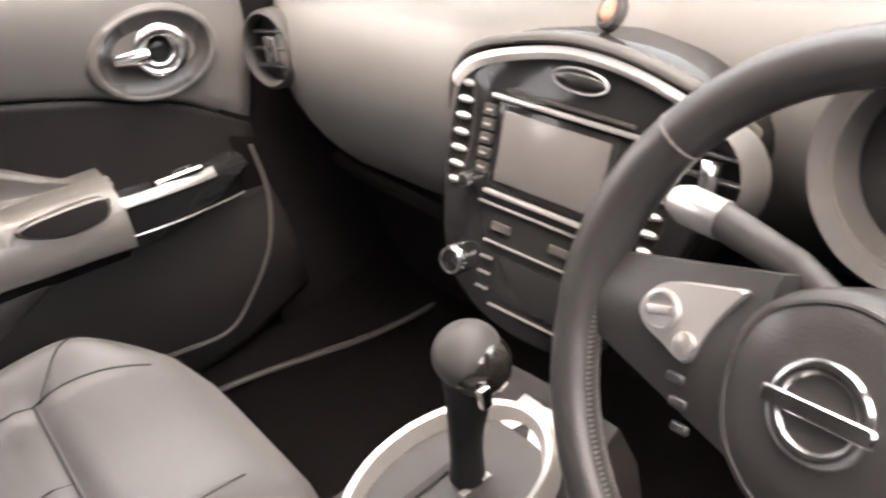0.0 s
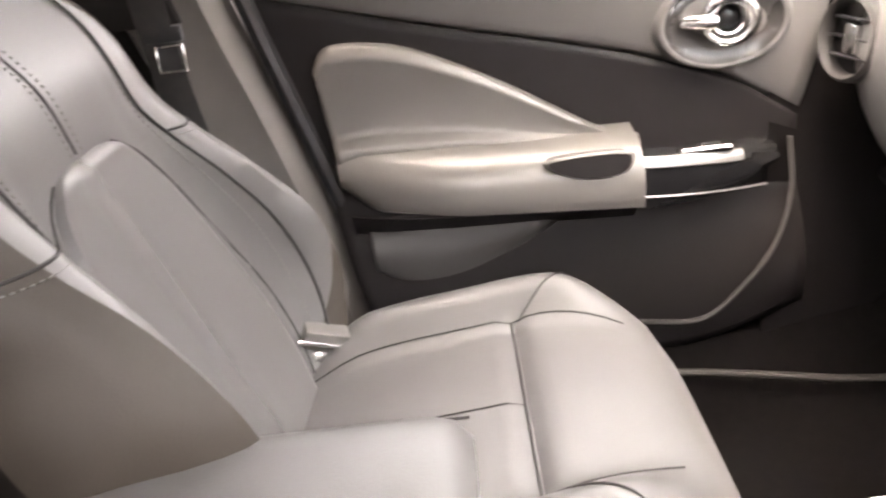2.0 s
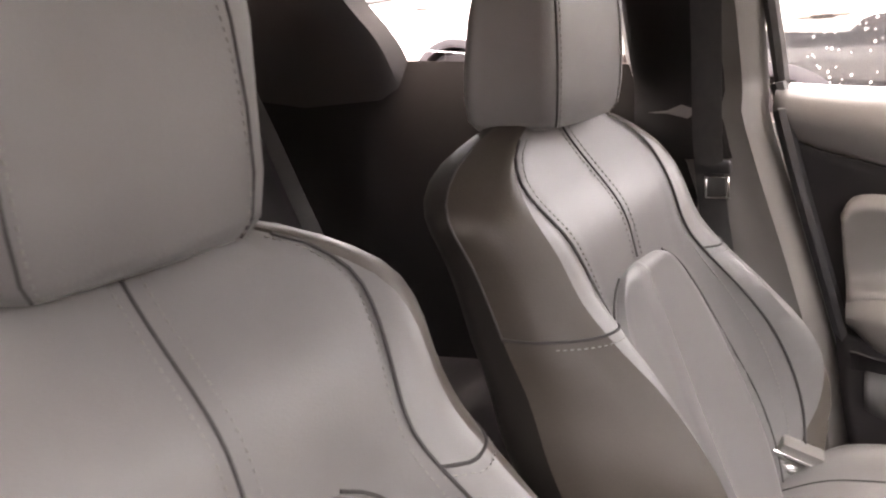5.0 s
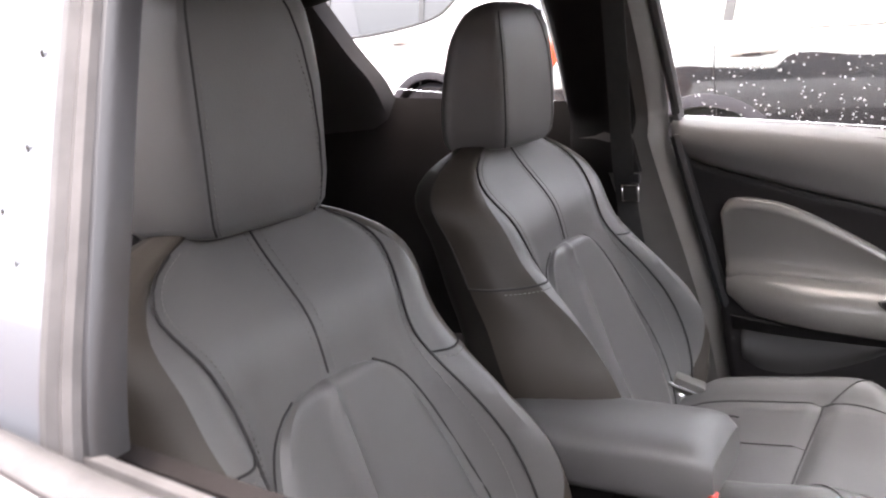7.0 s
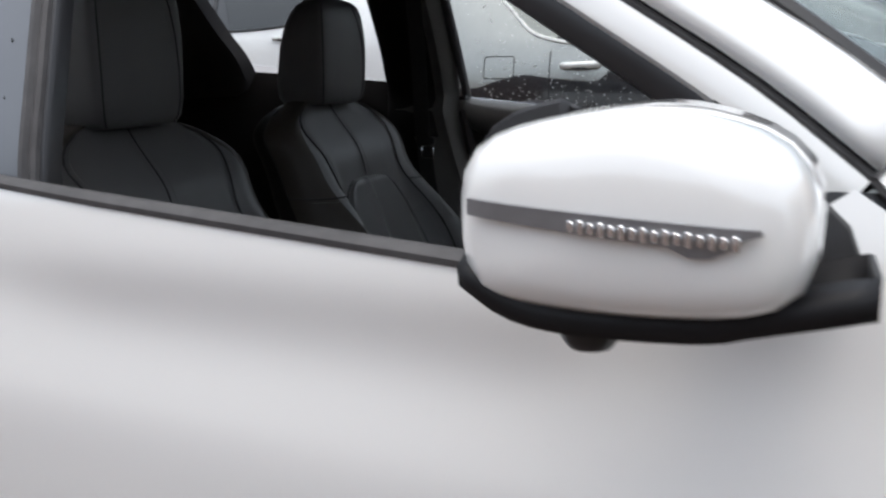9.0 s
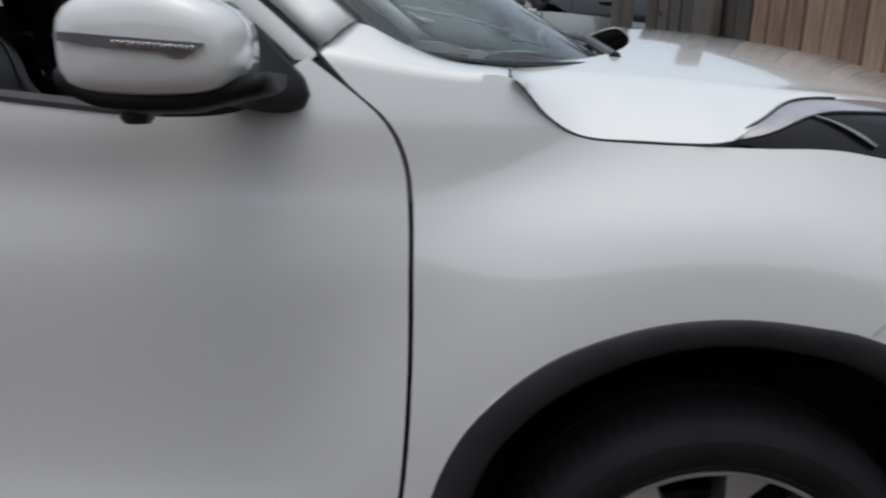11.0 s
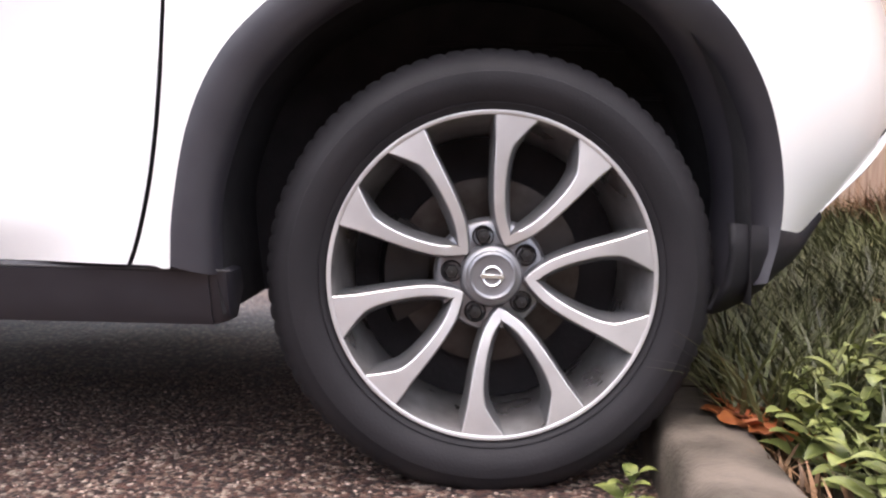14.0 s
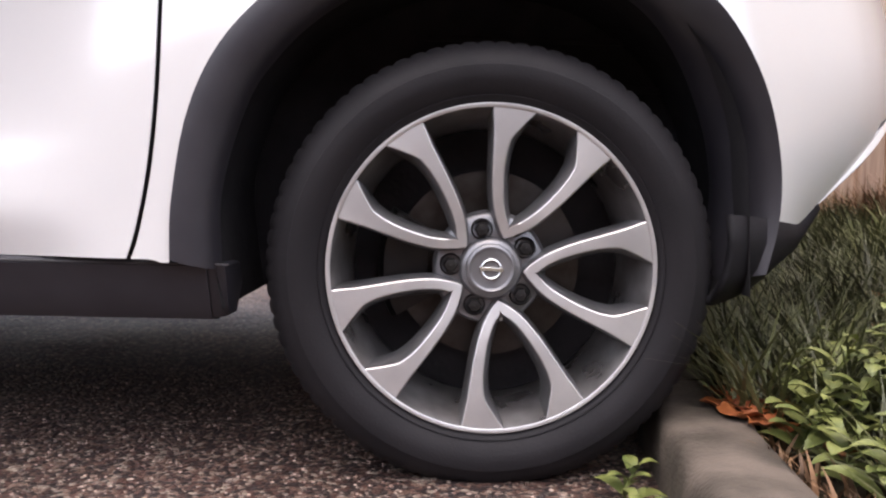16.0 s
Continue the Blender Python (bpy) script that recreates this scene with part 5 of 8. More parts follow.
    add_lathe(b, [(0.083, -0.045), (0.080, -0.030), (0.074, -0.0245), (0.046, -0.022), (0.043, -0.010), (0.040, -0.006), (0.036, -0.004)], 60, M)
    part("hub", b, CAP_GREY, w, "dark grey hub")
    b = bm_new()
    add_lathe(b, [(0.0365, -0.012), (0.036, -0.003), (0.034, 0.0), (0.031, 0.001), (0.0295, -0.0005), (0.027, -0.0012), (0.001, -0.0008)], 60, M)
    part("centre_cap", b, CAP_GREY, w, "grey round centre cap with a plain ring badge")
    b = bm_new()
    add_tube(b, [M @ Vector((0.0135 * math.cos(a * 0.2094), 0.0135 * math.sin(a * 0.2094), 0.0006)) for a in range(30)], 0.0018, 6, True)
    add_box(b, M @ Vector((0, 0, 0.0009)), (0.034, 0.003, 0.0055), 0.0006, 1, Euler((0, radians(-(spin - 70)), 0)).to_matrix())
    part("cap_badge", b, CHROME, w, "plain chrome ring and bar")
    for s in range(5):
        a = radians(spin + 36 + 72 * s)
        c = M @ Vector((0.05715 * math.cos(a), 0.05715 * math.sin(a), 0))
        m2 = M @ Matrix.Translation((0.05715 * math.cos(a), 0.05715 * math.sin(a), -0.02))
        b = bm_new()
        add_lathe(b, [(0.0165, -0.012), (0.0155, 0.001), (0.0135, 0.004)], 24, m2)
        add_lathe(b, [(0.0108, -0.004), (0.0108, 0.010), (0.0085, 0.0145), (0.001, 0.0155)], 6, m2)
        part("wheel_nut", b, DARK_METAL, w, "dark wheel nut", angle=25)
    # brake disc and caliper
    b = bm_new()
    add_lathe(b, [(0.06, -0.075), (0.075, -0.075), (0.078, -0.10), (0.14, -0.10), (0.14, -0.122), (0.06, -0.122)], 60, M)
    part("brake_disc", b, STEEL, w, "brake disc behind the spokes")
    b = bm_new()
    add_loft(b, [[M @ Vector((rr * math.cos(radians(a)), rr * math.sin(radians(a)), h)) for rr, h in ((0.09, -0.07), (0.155, -0.07), (0.165, -0.09), (0.165, -0.14), (0.09, -0.14))] for a in range(150, 216, 6)])
    part("brake_caliper", b, DARK_METAL, w, "dark brake caliper")
    b = bm_new()
    add_lathe(b, [(0.001, -0.13), (0.2045, -0.13), (0.2, -0.16)], 40, M)
    part("dust_shield", b, LINER, w, "black dust shield")
    return w


front_wheel = wheel(0, -0.84, 0.334, -1, 67.5, parent=car)
for cx, sgn in ((0.0, 1), (-2.53, -1), (-2.53, 1)):
    o = copy_thing(front_wheel, Matrix())
    o.name = "wheel"
    base = Matrix.Translation((cx, sgn * 0.84, 0.334)) @ (Matrix.Rotation(math.pi, 4, "Z") if sgn > 0 else Matrix())
    # the copied wheel's meshes lie round the first wheel's centre
    o.matrix_parent_inverse = car.matrix_basis.inverted()
    o.matrix_basis = base @ Matrix.Translation((0, 0.84, -0.334))

DX = -0.11

# ---- cabin structure ----
bm = bm_new()
rows = []
for i in range(24):
    y = -0.80 + 1.60 * i / 23
    a = abs(y)
    rows.append([(x, y, z + 0.16 * math.exp(-(y / 0.16) ** 2) * (1 if x < -0.6 else 0.6) + 0.10 * sstep(a, 0.64, 0.72)) for x, z in ((-0.42, 0.62), (-0.45, 0.45), (-0.56, 0.34), (-0.75, 0.30), (-1.2, 0.30), (-1.75, 0.31), (-1.85, 0.40), (-2.4, 0.42), (-3.1, 0.55))])
add_grid(bm, rows)
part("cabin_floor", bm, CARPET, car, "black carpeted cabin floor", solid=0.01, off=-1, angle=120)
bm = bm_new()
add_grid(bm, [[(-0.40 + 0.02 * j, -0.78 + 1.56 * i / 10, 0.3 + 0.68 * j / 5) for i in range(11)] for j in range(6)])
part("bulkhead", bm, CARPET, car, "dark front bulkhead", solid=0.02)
# floor-mat edge piping
bm = bm_new()
add_tube(bm, cr([(x_ - DX, y_, z_) for x_, y_, z_ in ((-1.16, 0.70, 0.372), (-0.97, 0.682, 0.366), (-0.84, 0.652, 0.363), (-0.762, 0.628, 0.363), (-0.672, 0.61, 0.366), (-0.60, 0.575, 0.39))], 30), 0.0055, 8)
solo("mat_edge", bm, HOOD, "grey piped edge of a floor mat", "floor mat")

# far-side (left) front door, seen from inside
pdoor = part("passenger_door", (lambda b: (add_grid(b, [[(-1.50 + 0.86 * i / 20 + 0.16 * (1 - j / 12) * (1 - i / 20), 0.755 + 0.012 * math.sin(j), 0.36 + (1.095 - 0.36 - 0.075 * i / 20) * j / 12) for i in range(21)] for j in range(13)]), b)[1])(bm_new()), DOOR_PLASTIC, car, "dark inner door panel", solid=0.02, off=1)


def door_patch(name, bottom, top, left, right, yfun, material, label, nu=40, nv=16, solid=0.008):
    b = bm_new()
    rows_ = coons(xz(*bottom), xz(*top), xz(*left), xz(*right), nu, nv)
    out = []
    for j, r in enumerate(rows_):
        out.append([Vector((p.x, yfun(i / (nu - 1), j / (nv - 1), p.x, p.z), p.z)) for i, p in enumerate(r)])
    add_grid(b, out)
    return part(name, b, material, pdoor, label, solid=solid, off=0, angle=100)


SILL = [(-1.50, 1.112), (-1.3, 1.092), (-1.1, 1.070), (-0.9, 1.038), (-0.66, 1.004)]
UPCURVE = [(-1.492, 1.052), (-1.45, 1.022), (-1.37, 0.997), (-1.2, 0.950), (-1.05, 0.912), (-0.92, 0.875), (-0.80, 0.83), (-0.70, 0.765)]
# upper grey panel with its rolled sill
door_patch("upper_panel", UPCURVE, SILL, [UPCURVE[0], SILL[0]], [UPCURVE[-1], (-0.67, 0.9), SILL[-1]],
           lambda u, v, x, z: 0.735 - 0.012 * math.sin(math.pi * min(1, v * 1.1)) + 0.045 * sstep(v, 0.84, 1.0) + 0.01 * (1 - sstep(v, 0, 0.08)), DOOR_UPPER, "grey textured upper door panel")
bm = bm_new()
add_grid(bm, [[(p.x, y, p.z + dz) for y, dz in ((0.768, -0.012), (0.778, -0.006), (0.79, -0.005), (0.806, -0.007))] for p in cr(xz(*SILL), 24)])
part("sill_ledge", bm, DOOR_UPPER, pdoor, "soft top edge of the door under the glass", solid=0.003, off=0)
# dark scooped middle
door_patch("middle_panel", [(-1.40, 0.74), (-1.2, 0.70), (-0.98, 0.69), (-0.72, 0.68)], UPCURVE, [(-1.40, 0.74), (-1.45, 0.9), UPCURVE[0]], [(-0.72, 0.68), (-0.70, 0.72), UPCURVE[-1]],
           lambda u, v, x, z: 0.742 - 0.01 * v, DOOR_PLASTIC, "dark scooped door panel")
# lower panel with the pocket
door_patch("lower_panel", [(-1.345, 0.42), (-1.1, 0.40), (-0.85, 0.40), (-0.68, 0.46)], [(-1.40, 0.73), (-1.2, 0.70), (-0.98, 0.69), (-0.70, 0.66)], [(-1.345, 0.42), (-1.38, 0.6), (-1.40, 0.73)], [(-0.68, 0.46), (-0.69, 0.55), (-0.70, 0.66)],
           lambda u, v, x, z: 0.725 - 0.03 * math.sin(math.pi * v), REAR_TRIM, "dark lower door panel")
door_patch("pocket", [(-1.345, 0.60), (-1.30, 0.572), (-1.22, 0.570), (-1.14, 0.605), (-1.06, 0.655)], [(-1.352, 0.685), (-1.25, 0.682), (-1.15, 0.677), (-1.06, 0.672)], [(-1.345, 0.60), (-1.352, 0.685)], [(-1.06, 0.655), (-1.06, 0.672)],
           lambda u, v, x, z: 0.712 - 0.028 * math.sin(math.pi * min(1, 0.12 + v)) * (1 - 0.6 * u), HOOD, "dark padded lower door insert")
# padded wing-shaped insert flowing into the armrest
PAD_TOP = [(-1.392, 0.915), (-1.372, 0.944), (-1.31, 0.943), (-1.24, 0.923), (-1.124, 0.862), (-1.006, 0.788), (-0.96, 0.772), (-0.938, 0.764)]
PAD_LOW = [(-1.378, 0.775), (-1.30, 0.775), (-1.2, 0.775), (-1.08, 0.772), (-0.98, 0.768), (-0.938, 0.758)]
door_patch("door_pad", PAD_LOW, PAD_TOP, [PAD_LOW[0], (-1.39, 0.85), PAD_TOP[0]], [PAD_LOW[-1], PAD_TOP[-1]],
           lambda u, v, x, z: 0.722 - 0.016 * sstep(v, 0.0, 0.12) * (1 - sstep(v, 0.9, 1.0)) + 0.018 * math.sin(math.pi * v) * (1 - u) + 0.0 - 0.018 * (1 - sstep(v, 0, 0.25)), FABRIC_DOOR, "light grey padded door insert", 50, 22)
# armrest
bm = bm_new()
rows = []
for i in range(40):
    t = i / 39
    x = -1.381 + 0.435 * t
    zt = 0.782 - 0.014 * t
    zb = 0.705 - 0.03 * t + 0.045 * (1 - sstep(t, -0.05, 0.14))
    b = 0.072 * sstep(t, -0.1, 0.45)
    rows.append([(x, 0.74, zt + 0.014), (x, 0.712, zt + 0.012), (x, 0.706 - b * 0.45, zt + 0.007), (x, 0.704 - b * 0.8, zt - 0.008), (x, 0.703 - b, zt - 0.028), (x, 0.704 - b, zb + 0.022), (x, 0.706 - b * 0.9, zb + 0.006), (x, 0.715 - b * 0.6, zb - 0.004), (x, 0.74, zb - 0.012)])
vs = add_grid(bm, rows)
cap(bm, vs[0]), cap(bm, vs[-1])
part("armrest", bm, FABRIC_DOOR, pdoor, "light grey padded armrest")
# dark strip standing in for the shadow under the armrest
bm = bm_new()
rows = [[(x, y - 0.003, z) for x, y, z in ((-1.37 + 0.42 * i / 29, 0.737 - 0.055 * sstep(i / 29, -0.3, 0.25) * 0.85 - 0.02, 0.703 - 0.028 * i / 29), (-1.37 + 0.42 * i / 29, 0.74 - 0.055 * 0.6, 0.668 - 0.02 * i / 29), (-1.37 + 0.42 * i / 29, 0.745, 0.655 - 0.02 * i / 29))] for i in range(30)]
add_grid(bm, rows)
part("armrest_underside", bm, DOOR_PLASTIC, pdoor, "armrest underside, its shadow put into the dark colour", solid=0.004)
# pull cup
bm = bm_new()
ring = cr([(-1.088, 0, 0.768), (-1.03, 0, 0.774), (-0.972, 0, 0.772), (-0.960, 0, 0.763), (-0.972, 0, 0.741), (-1.02, 0, 0.735), (-1.065, 0, 0.748)], 36, True)
c = Vector((-1.02, 0, 0.755))
add_loft(bm, [[Vector((p.x, 0.631, p.z)) for p in ring], [Vector((c.x + (p.x - c.x) * 0.92, 0.628, c.z + (p.z - c.z) * 0.9)) for p in ring], [Vector((c.x + (p.x - c.x) * 0.86, 0.650, c.z + (p.z - c.z) * 0.8)) for p in ring]], False)
part("pull_cup_rim", bm, FABRIC_DOOR, pdoor, "pale rim of the pull handle cup", solid=0.002)
bm = bm_new()
add_loft(bm, [[Vector((c.x + (p.x - c.x) * 0.9, 0.627, c.z + (p.z - c.z) * 0.86)) for p in ring], [Vector((c.x + (p.x - c.x) * 0.6, 0.6272, c.z + (p.z - c.z) * 0.5)) for p in ring]])
part("pull_cup", bm, DOOR_PLASTIC, pdoor, "dark pull handle cup")
# glossy strip and switch in front of the armrest
bm = bm_new()
rows = []
for i in range(24):
    t = i / 23
    x = -0.946 + 0.21 * t
    z = 0.747 - 0.018 * t
    h = 0.075 * (1 - 0.7 * t ** 2)
    yb = 0.65 + 0.045 * t ** 2
    rows.append([(x, yb + 0.05, z + 0.004), (x, yb + 0.015, z), (x, yb, z - 0.012), (x, yb - 0.002, z - h * 0.6), (x, yb + 0.008, z - h), (x, yb + 0.05, z - h - 0.004)])
vs = add_grid(bm, rows)
cap(bm, vs[0]), cap(bm, vs[-1])
part("switch_panel", bm, PIANO, pdoor, "gloss black switch panel with bright top edge")
bm = bm_new()
add_tube(bm, [(-0.946 + 0.19 * i / 11, 0.648 + 0.04 * (i / 11) ** 2, 0.694 - 0.016 * i / 11) for i in range(12)], 0.0014, 6)
part("switch_panel_strip", bm, SILVER_TRIM, pdoor, "thin bright lower strip")
bm = bm_new()
rows = [[(-0.946 + 0.15 * i / 11, 0.652 + 0.045 * (0.7 * i / 11) ** 2 + dy, 0.7505 + dz - 0.012 * i / 11) for dy, dz in ((0.006, 0.0010), (0.001, -0.001), (-0.004, -0.007), (-0.005, -0.013))] for i in range(12)]
add_grid(bm, rows)
part("switch_panel_face", bm, SILVER_TRIM, pdoor, "bright satin switch panel top", solid=0.002)
bm = bm_new()
add_box(bm, (-0.85, 0.678, 0.747), (0.075, 0.03, 0.012), 0.005, 3)
add_box(bm, (-0.845, 0.676, 0.754), (0.028, 0.02, 0.010), 0.003, 2)
part("window_switch", bm, CHROME, pdoor, "bright-edged window switch")
# curved lower moulding line
bm = bm_new()
add_tube(bm, cr([(-1.15, 0.688, 0.50), (-1.04, 0.69, 0.482), (-0.93, 0.692, 0.463), (-0.85, 0.690, 0.459), (-0.80, 0.684, 0.50), (-0.745, 0.680, 0.575), (-0.718, 0.690, 0.66), (-0.718, 0.706, 0.74)], 50), 0.0042, 8)
part("lower_moulding", bm, HOOD, pdoor, "grey moulding round the door speaker")
bm = bm_new()
add_tube(bm, cr([(-1.2, 0.692, 0.545), (-1.1, 0.695, 0.552), (-0.98, 0.70, 0.575)], 16), 0.0025, 6)
part("speaker_line", bm, DOOR_UPPER, pdoor)
# inner handle in its oval bowl
BOWL = mat("dark_bowl_plastic", (0.03, 0.028, 0.027), 0.28, 0, (0.026, 0.024, 0.023), 8, 0.03, 500)
HC = Vector((-0.815, 0.723, 0.915))
MH = Matrix.Translation(HC) @ Vector((0, -1, 0)).to_track_quat("Z", "Y").to_matrix().to_4x4() @ Matrix.Diagonal((1.45, 1.0, 1, 1))
bm = bm_new()
add_lathe(bm, [(0.068, -0.002), (0.066, 0.009), (0.063, 0.0145), (0.060, 0.0155), (0.0575, 0.0135)], 48, MH)
part("handle_rim", bm, DOOR_UPPER, pdoor, "grey oval handle rim")
bm = bm_new()
add_lathe(bm, [(0.0575, 0.0135), (0.054, 0.009), (0.046, 0.0045), (0.034, 0.0022), (0.018, 0.0014), (0.001, 0.0012)], 48, MH)
part("handle_bowl", bm, BOWL, pdoor, "dark handle bowl")
bm = bm_new()
add_tube(bm, [HC + Vector((0.033 * math.cos(a_) + 0.006, -0.018 - 0.004 * math.cos(a_), 0.031 * math.sin(a_) + 0.003)) for a_ in [2 * math.pi * i / 32 for i in range(32)]], [0.0075 + 0.0025 * math.cos(2 * math.pi * i / 32 - 0.9) for i in range(32)], 10, True)
add_tube(bm, [HC + Vector((-0.056, -0.004, 0.004)), HC + Vector((-0.035, -0.016, 0.004)), HC + Vector((-0.012, -0.020, 0.003))], [0.010, 0.012, 0.010], 12)
part("handle_lever", bm, CHROME, pdoor, "polished chrome lever")
bm = bm_new()
bmesh.ops.create_uvsphere(bm, u_segments=24, v_segments=14, radius=0.020, matrix=Matrix.Translation(HC + Vector((0.008, 0.004, 0.004))) @ Matrix.Diagonal((1.1, 0.8, 1.1, 1)))
part("finger_recess", bm, PIANO, pdoor, "dark finger recess")
bm = bm_new()
add_tube(bm, [HC + Vector((0.022 * math.cos(a_) + 0.008, -0.008, 0.022 * math.sin(a_) + 0.004)) for a_ in [2 * math.pi * i / 24 for i in range(25)]], 0.003, 8)
part("inner_handle", bm, CHROME, pdoor, "chrome inner door handle")
# passenger window pane with rain on it
bm = bm_new()
PANE = coons(xz((-1.50, 1.115), (-1.1, 1.075), (-0.60, 1.02)), xz((-1.51, 1.50), (-1.15, 1.46), (-0.85, 1.36), (-0.60, 1.16)), xz((-1.50, 1.115), (-1.505, 1.3), (-1.51, 1.50)), xz((-0.60, 1.02), (-0.60, 1.08), (-0.60, 1.16)), 16, 10)
pane_rows = [[Vector((p.x, -win_y(p.z) + 0.004, p.z)) for p in r] for r in PANE]
add_grid(bm, pane_rows)
pane = part("window_pane", bm, GLASS, pdoor, "closed side window dotted with raindrops", solid=0.003, off=1)
pane.visible_shadow = False
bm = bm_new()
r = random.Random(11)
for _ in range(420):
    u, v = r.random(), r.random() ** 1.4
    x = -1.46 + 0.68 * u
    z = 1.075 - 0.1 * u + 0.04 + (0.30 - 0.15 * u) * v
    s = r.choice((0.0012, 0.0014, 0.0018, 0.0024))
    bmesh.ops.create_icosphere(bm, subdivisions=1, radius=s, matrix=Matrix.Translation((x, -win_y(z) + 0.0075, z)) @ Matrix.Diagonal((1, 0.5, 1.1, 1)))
# opaque white drops: their glint is put into the colour
DROPS_GLINT = mat("raindrop_white_glint", (0.75, 0.75, 0.75), 0.1, 0, (0.6, 0.6, 0.6), 50)
part("raindrops", bm, DROPS_GLINT, pdoor, "raindrops on the glass, their glint painted white", kind="stuff")
# seals and pillar trims on the far side
PSEAL = [(-1.338, 0.44), (-1.36, 0.60), (-1.402, 0.759), (-1.45, 0.93), (-1.484, 1.06), (-1.50, 1.12)]
bm = bm_new()
add_tube(bm, [(x, 0.728 + (0.03 if z > 1.08 else 0), z) for x, z in [(p.x, p.z) for p in cr(xz(*PSEAL), 30)]], 0.014, 8)
part("door_seal", bm, BLACK_SATIN, car, "black door seal")
bm = bm_new()
add_tube(bm, [(p.x, -win_y(p.z) - 0.012, p.z) for p in cr(xz((-1.497, 1.112), (-1.502, 1.22), (-1.51, 1.36), (-1.515, 1.50)), 20)], 0.013, 8)
part("window_seal", bm, SEAL, car, "grey window seal")
bm = bm_new()
rows = []
for p in cr(xz((-1.375, 0.40), (-1.40, 0.60), (-1.45, 0.80), (-1.51, 1.0), (-1.535, 1.11), (-1.535, 1.25), (-1.54, 1.40), (-1.545, 1.52)), 40):
    y = 0.735 if p.z < 1.1 else -win_y(p.z) - 0.022
    y = 0.735 + (y - 0.735) * sstep(p.z, 1.05, 1.15)
    w = 0.12 + 0.10 * (1 - sstep(p.z, 0.42, 0.95)) + 0.07 * sstep(p.z, 1.0, 1.12)
    rows.append([(p.x + 0.018, y + 0.015, p.z), (p.x + 0.010, y - 0.012, p.z), (p.x - 0.012, y - 0.030, p.z), (p.x - 0.04, y - 0.024, p.z), (p.x - w * 0.6, y - 0.035, p.z), (p.x - w, y - 0.028, p.z), (p.x - w - 0.03, y + 0.02, p.z)])
add_grid(bm, rows)
bp = part("b_pillar_trim", bm, PILLAR_TRIM, car, "grey pillar trim", solid=0.004, off=0)
bm = bm_new()
rows = []
for p in cr(xz((-1.527, 1.005), (-1.540, 1.06), (-1.548, 1.15), (-1.545, 1.28), (-1.548, 1.40), (-1.552, 1.52)), 20):
    y = 0.735 + (-win_y(p.z) - 0.757) * sstep(p.z, 1.05, 1.15)
    rows.append([(p.x - dx, y - dy, p.z) for dx, dy in ((0.030, 0.026), (0.034, 0.036), (0.06, 0.043), (0.12, 0.044), (0.17, 0.040), (0.185, 0.028))])
vs = add_grid(bm, rows)
cap(bm, vs[0])
part("pillar_panel", bm, REAR_TRIM, bp, "black upper pillar panel")

# seat belts
def belt(name, pts, width, label):
    b = bm_new()
    rows_ = []
    for p in cr(pts, 30):
        rows_.append([p + Vector((-width / 2, -0.001, 0)), p + Vector((0, -0.003, 0)), p + Vector((width / 2, 0, 0))])
    add_grid(b, rows_)
    return solo(name, b, WEBBING, label, "seat belt", solid=0.0015)


belt("seat_belt", [(-1.55, 0.545, 1.42), (-1.57, 0.615, 1.2), (-1.58, 0.655, 1.0), (-1.56, 0.672, 0.8), (-1.50, 0.672, 0.5)], 0.046, "black webbing seat belt hanging down the pillar")
bk = thing("belt_tongue", (-1.568, 0.66, 0.966), "chrome belt tongue with black grip on the webbing", "belt tongue")
bm = bm_new()
for dx, dz, w, h in ((-0.018, 0.0, 0.004, 0.036), (0.018, 0.0, 0.004, 0.036), (0, 0.017, 0.040, 0.004), (0, -0.017, 0.040, 0.004)):
    add_box(bm, (-1.568 + dx, 0.655, 0.966 + dz), (w, 0.004, h), 0.001, 1, None)
part("metal_tongue", bm, CHROME, bk)
bm = bm_new()
add_box(bm, (-1.572, 0.658, 0.998), (0.052, 0.014, 0.022), 0.005, 2)
part("grip", bm, BLACK_SATIN, bk)
bm = bm_new()
add_box(bm, (-1.585, 0.668, 1.012), (0.014, 0.006, 0.03), 0.002, 2)
solo("belt_guide", bm, SILVER_TRIM, "small bright belt guide on the pillar", "belt guide")


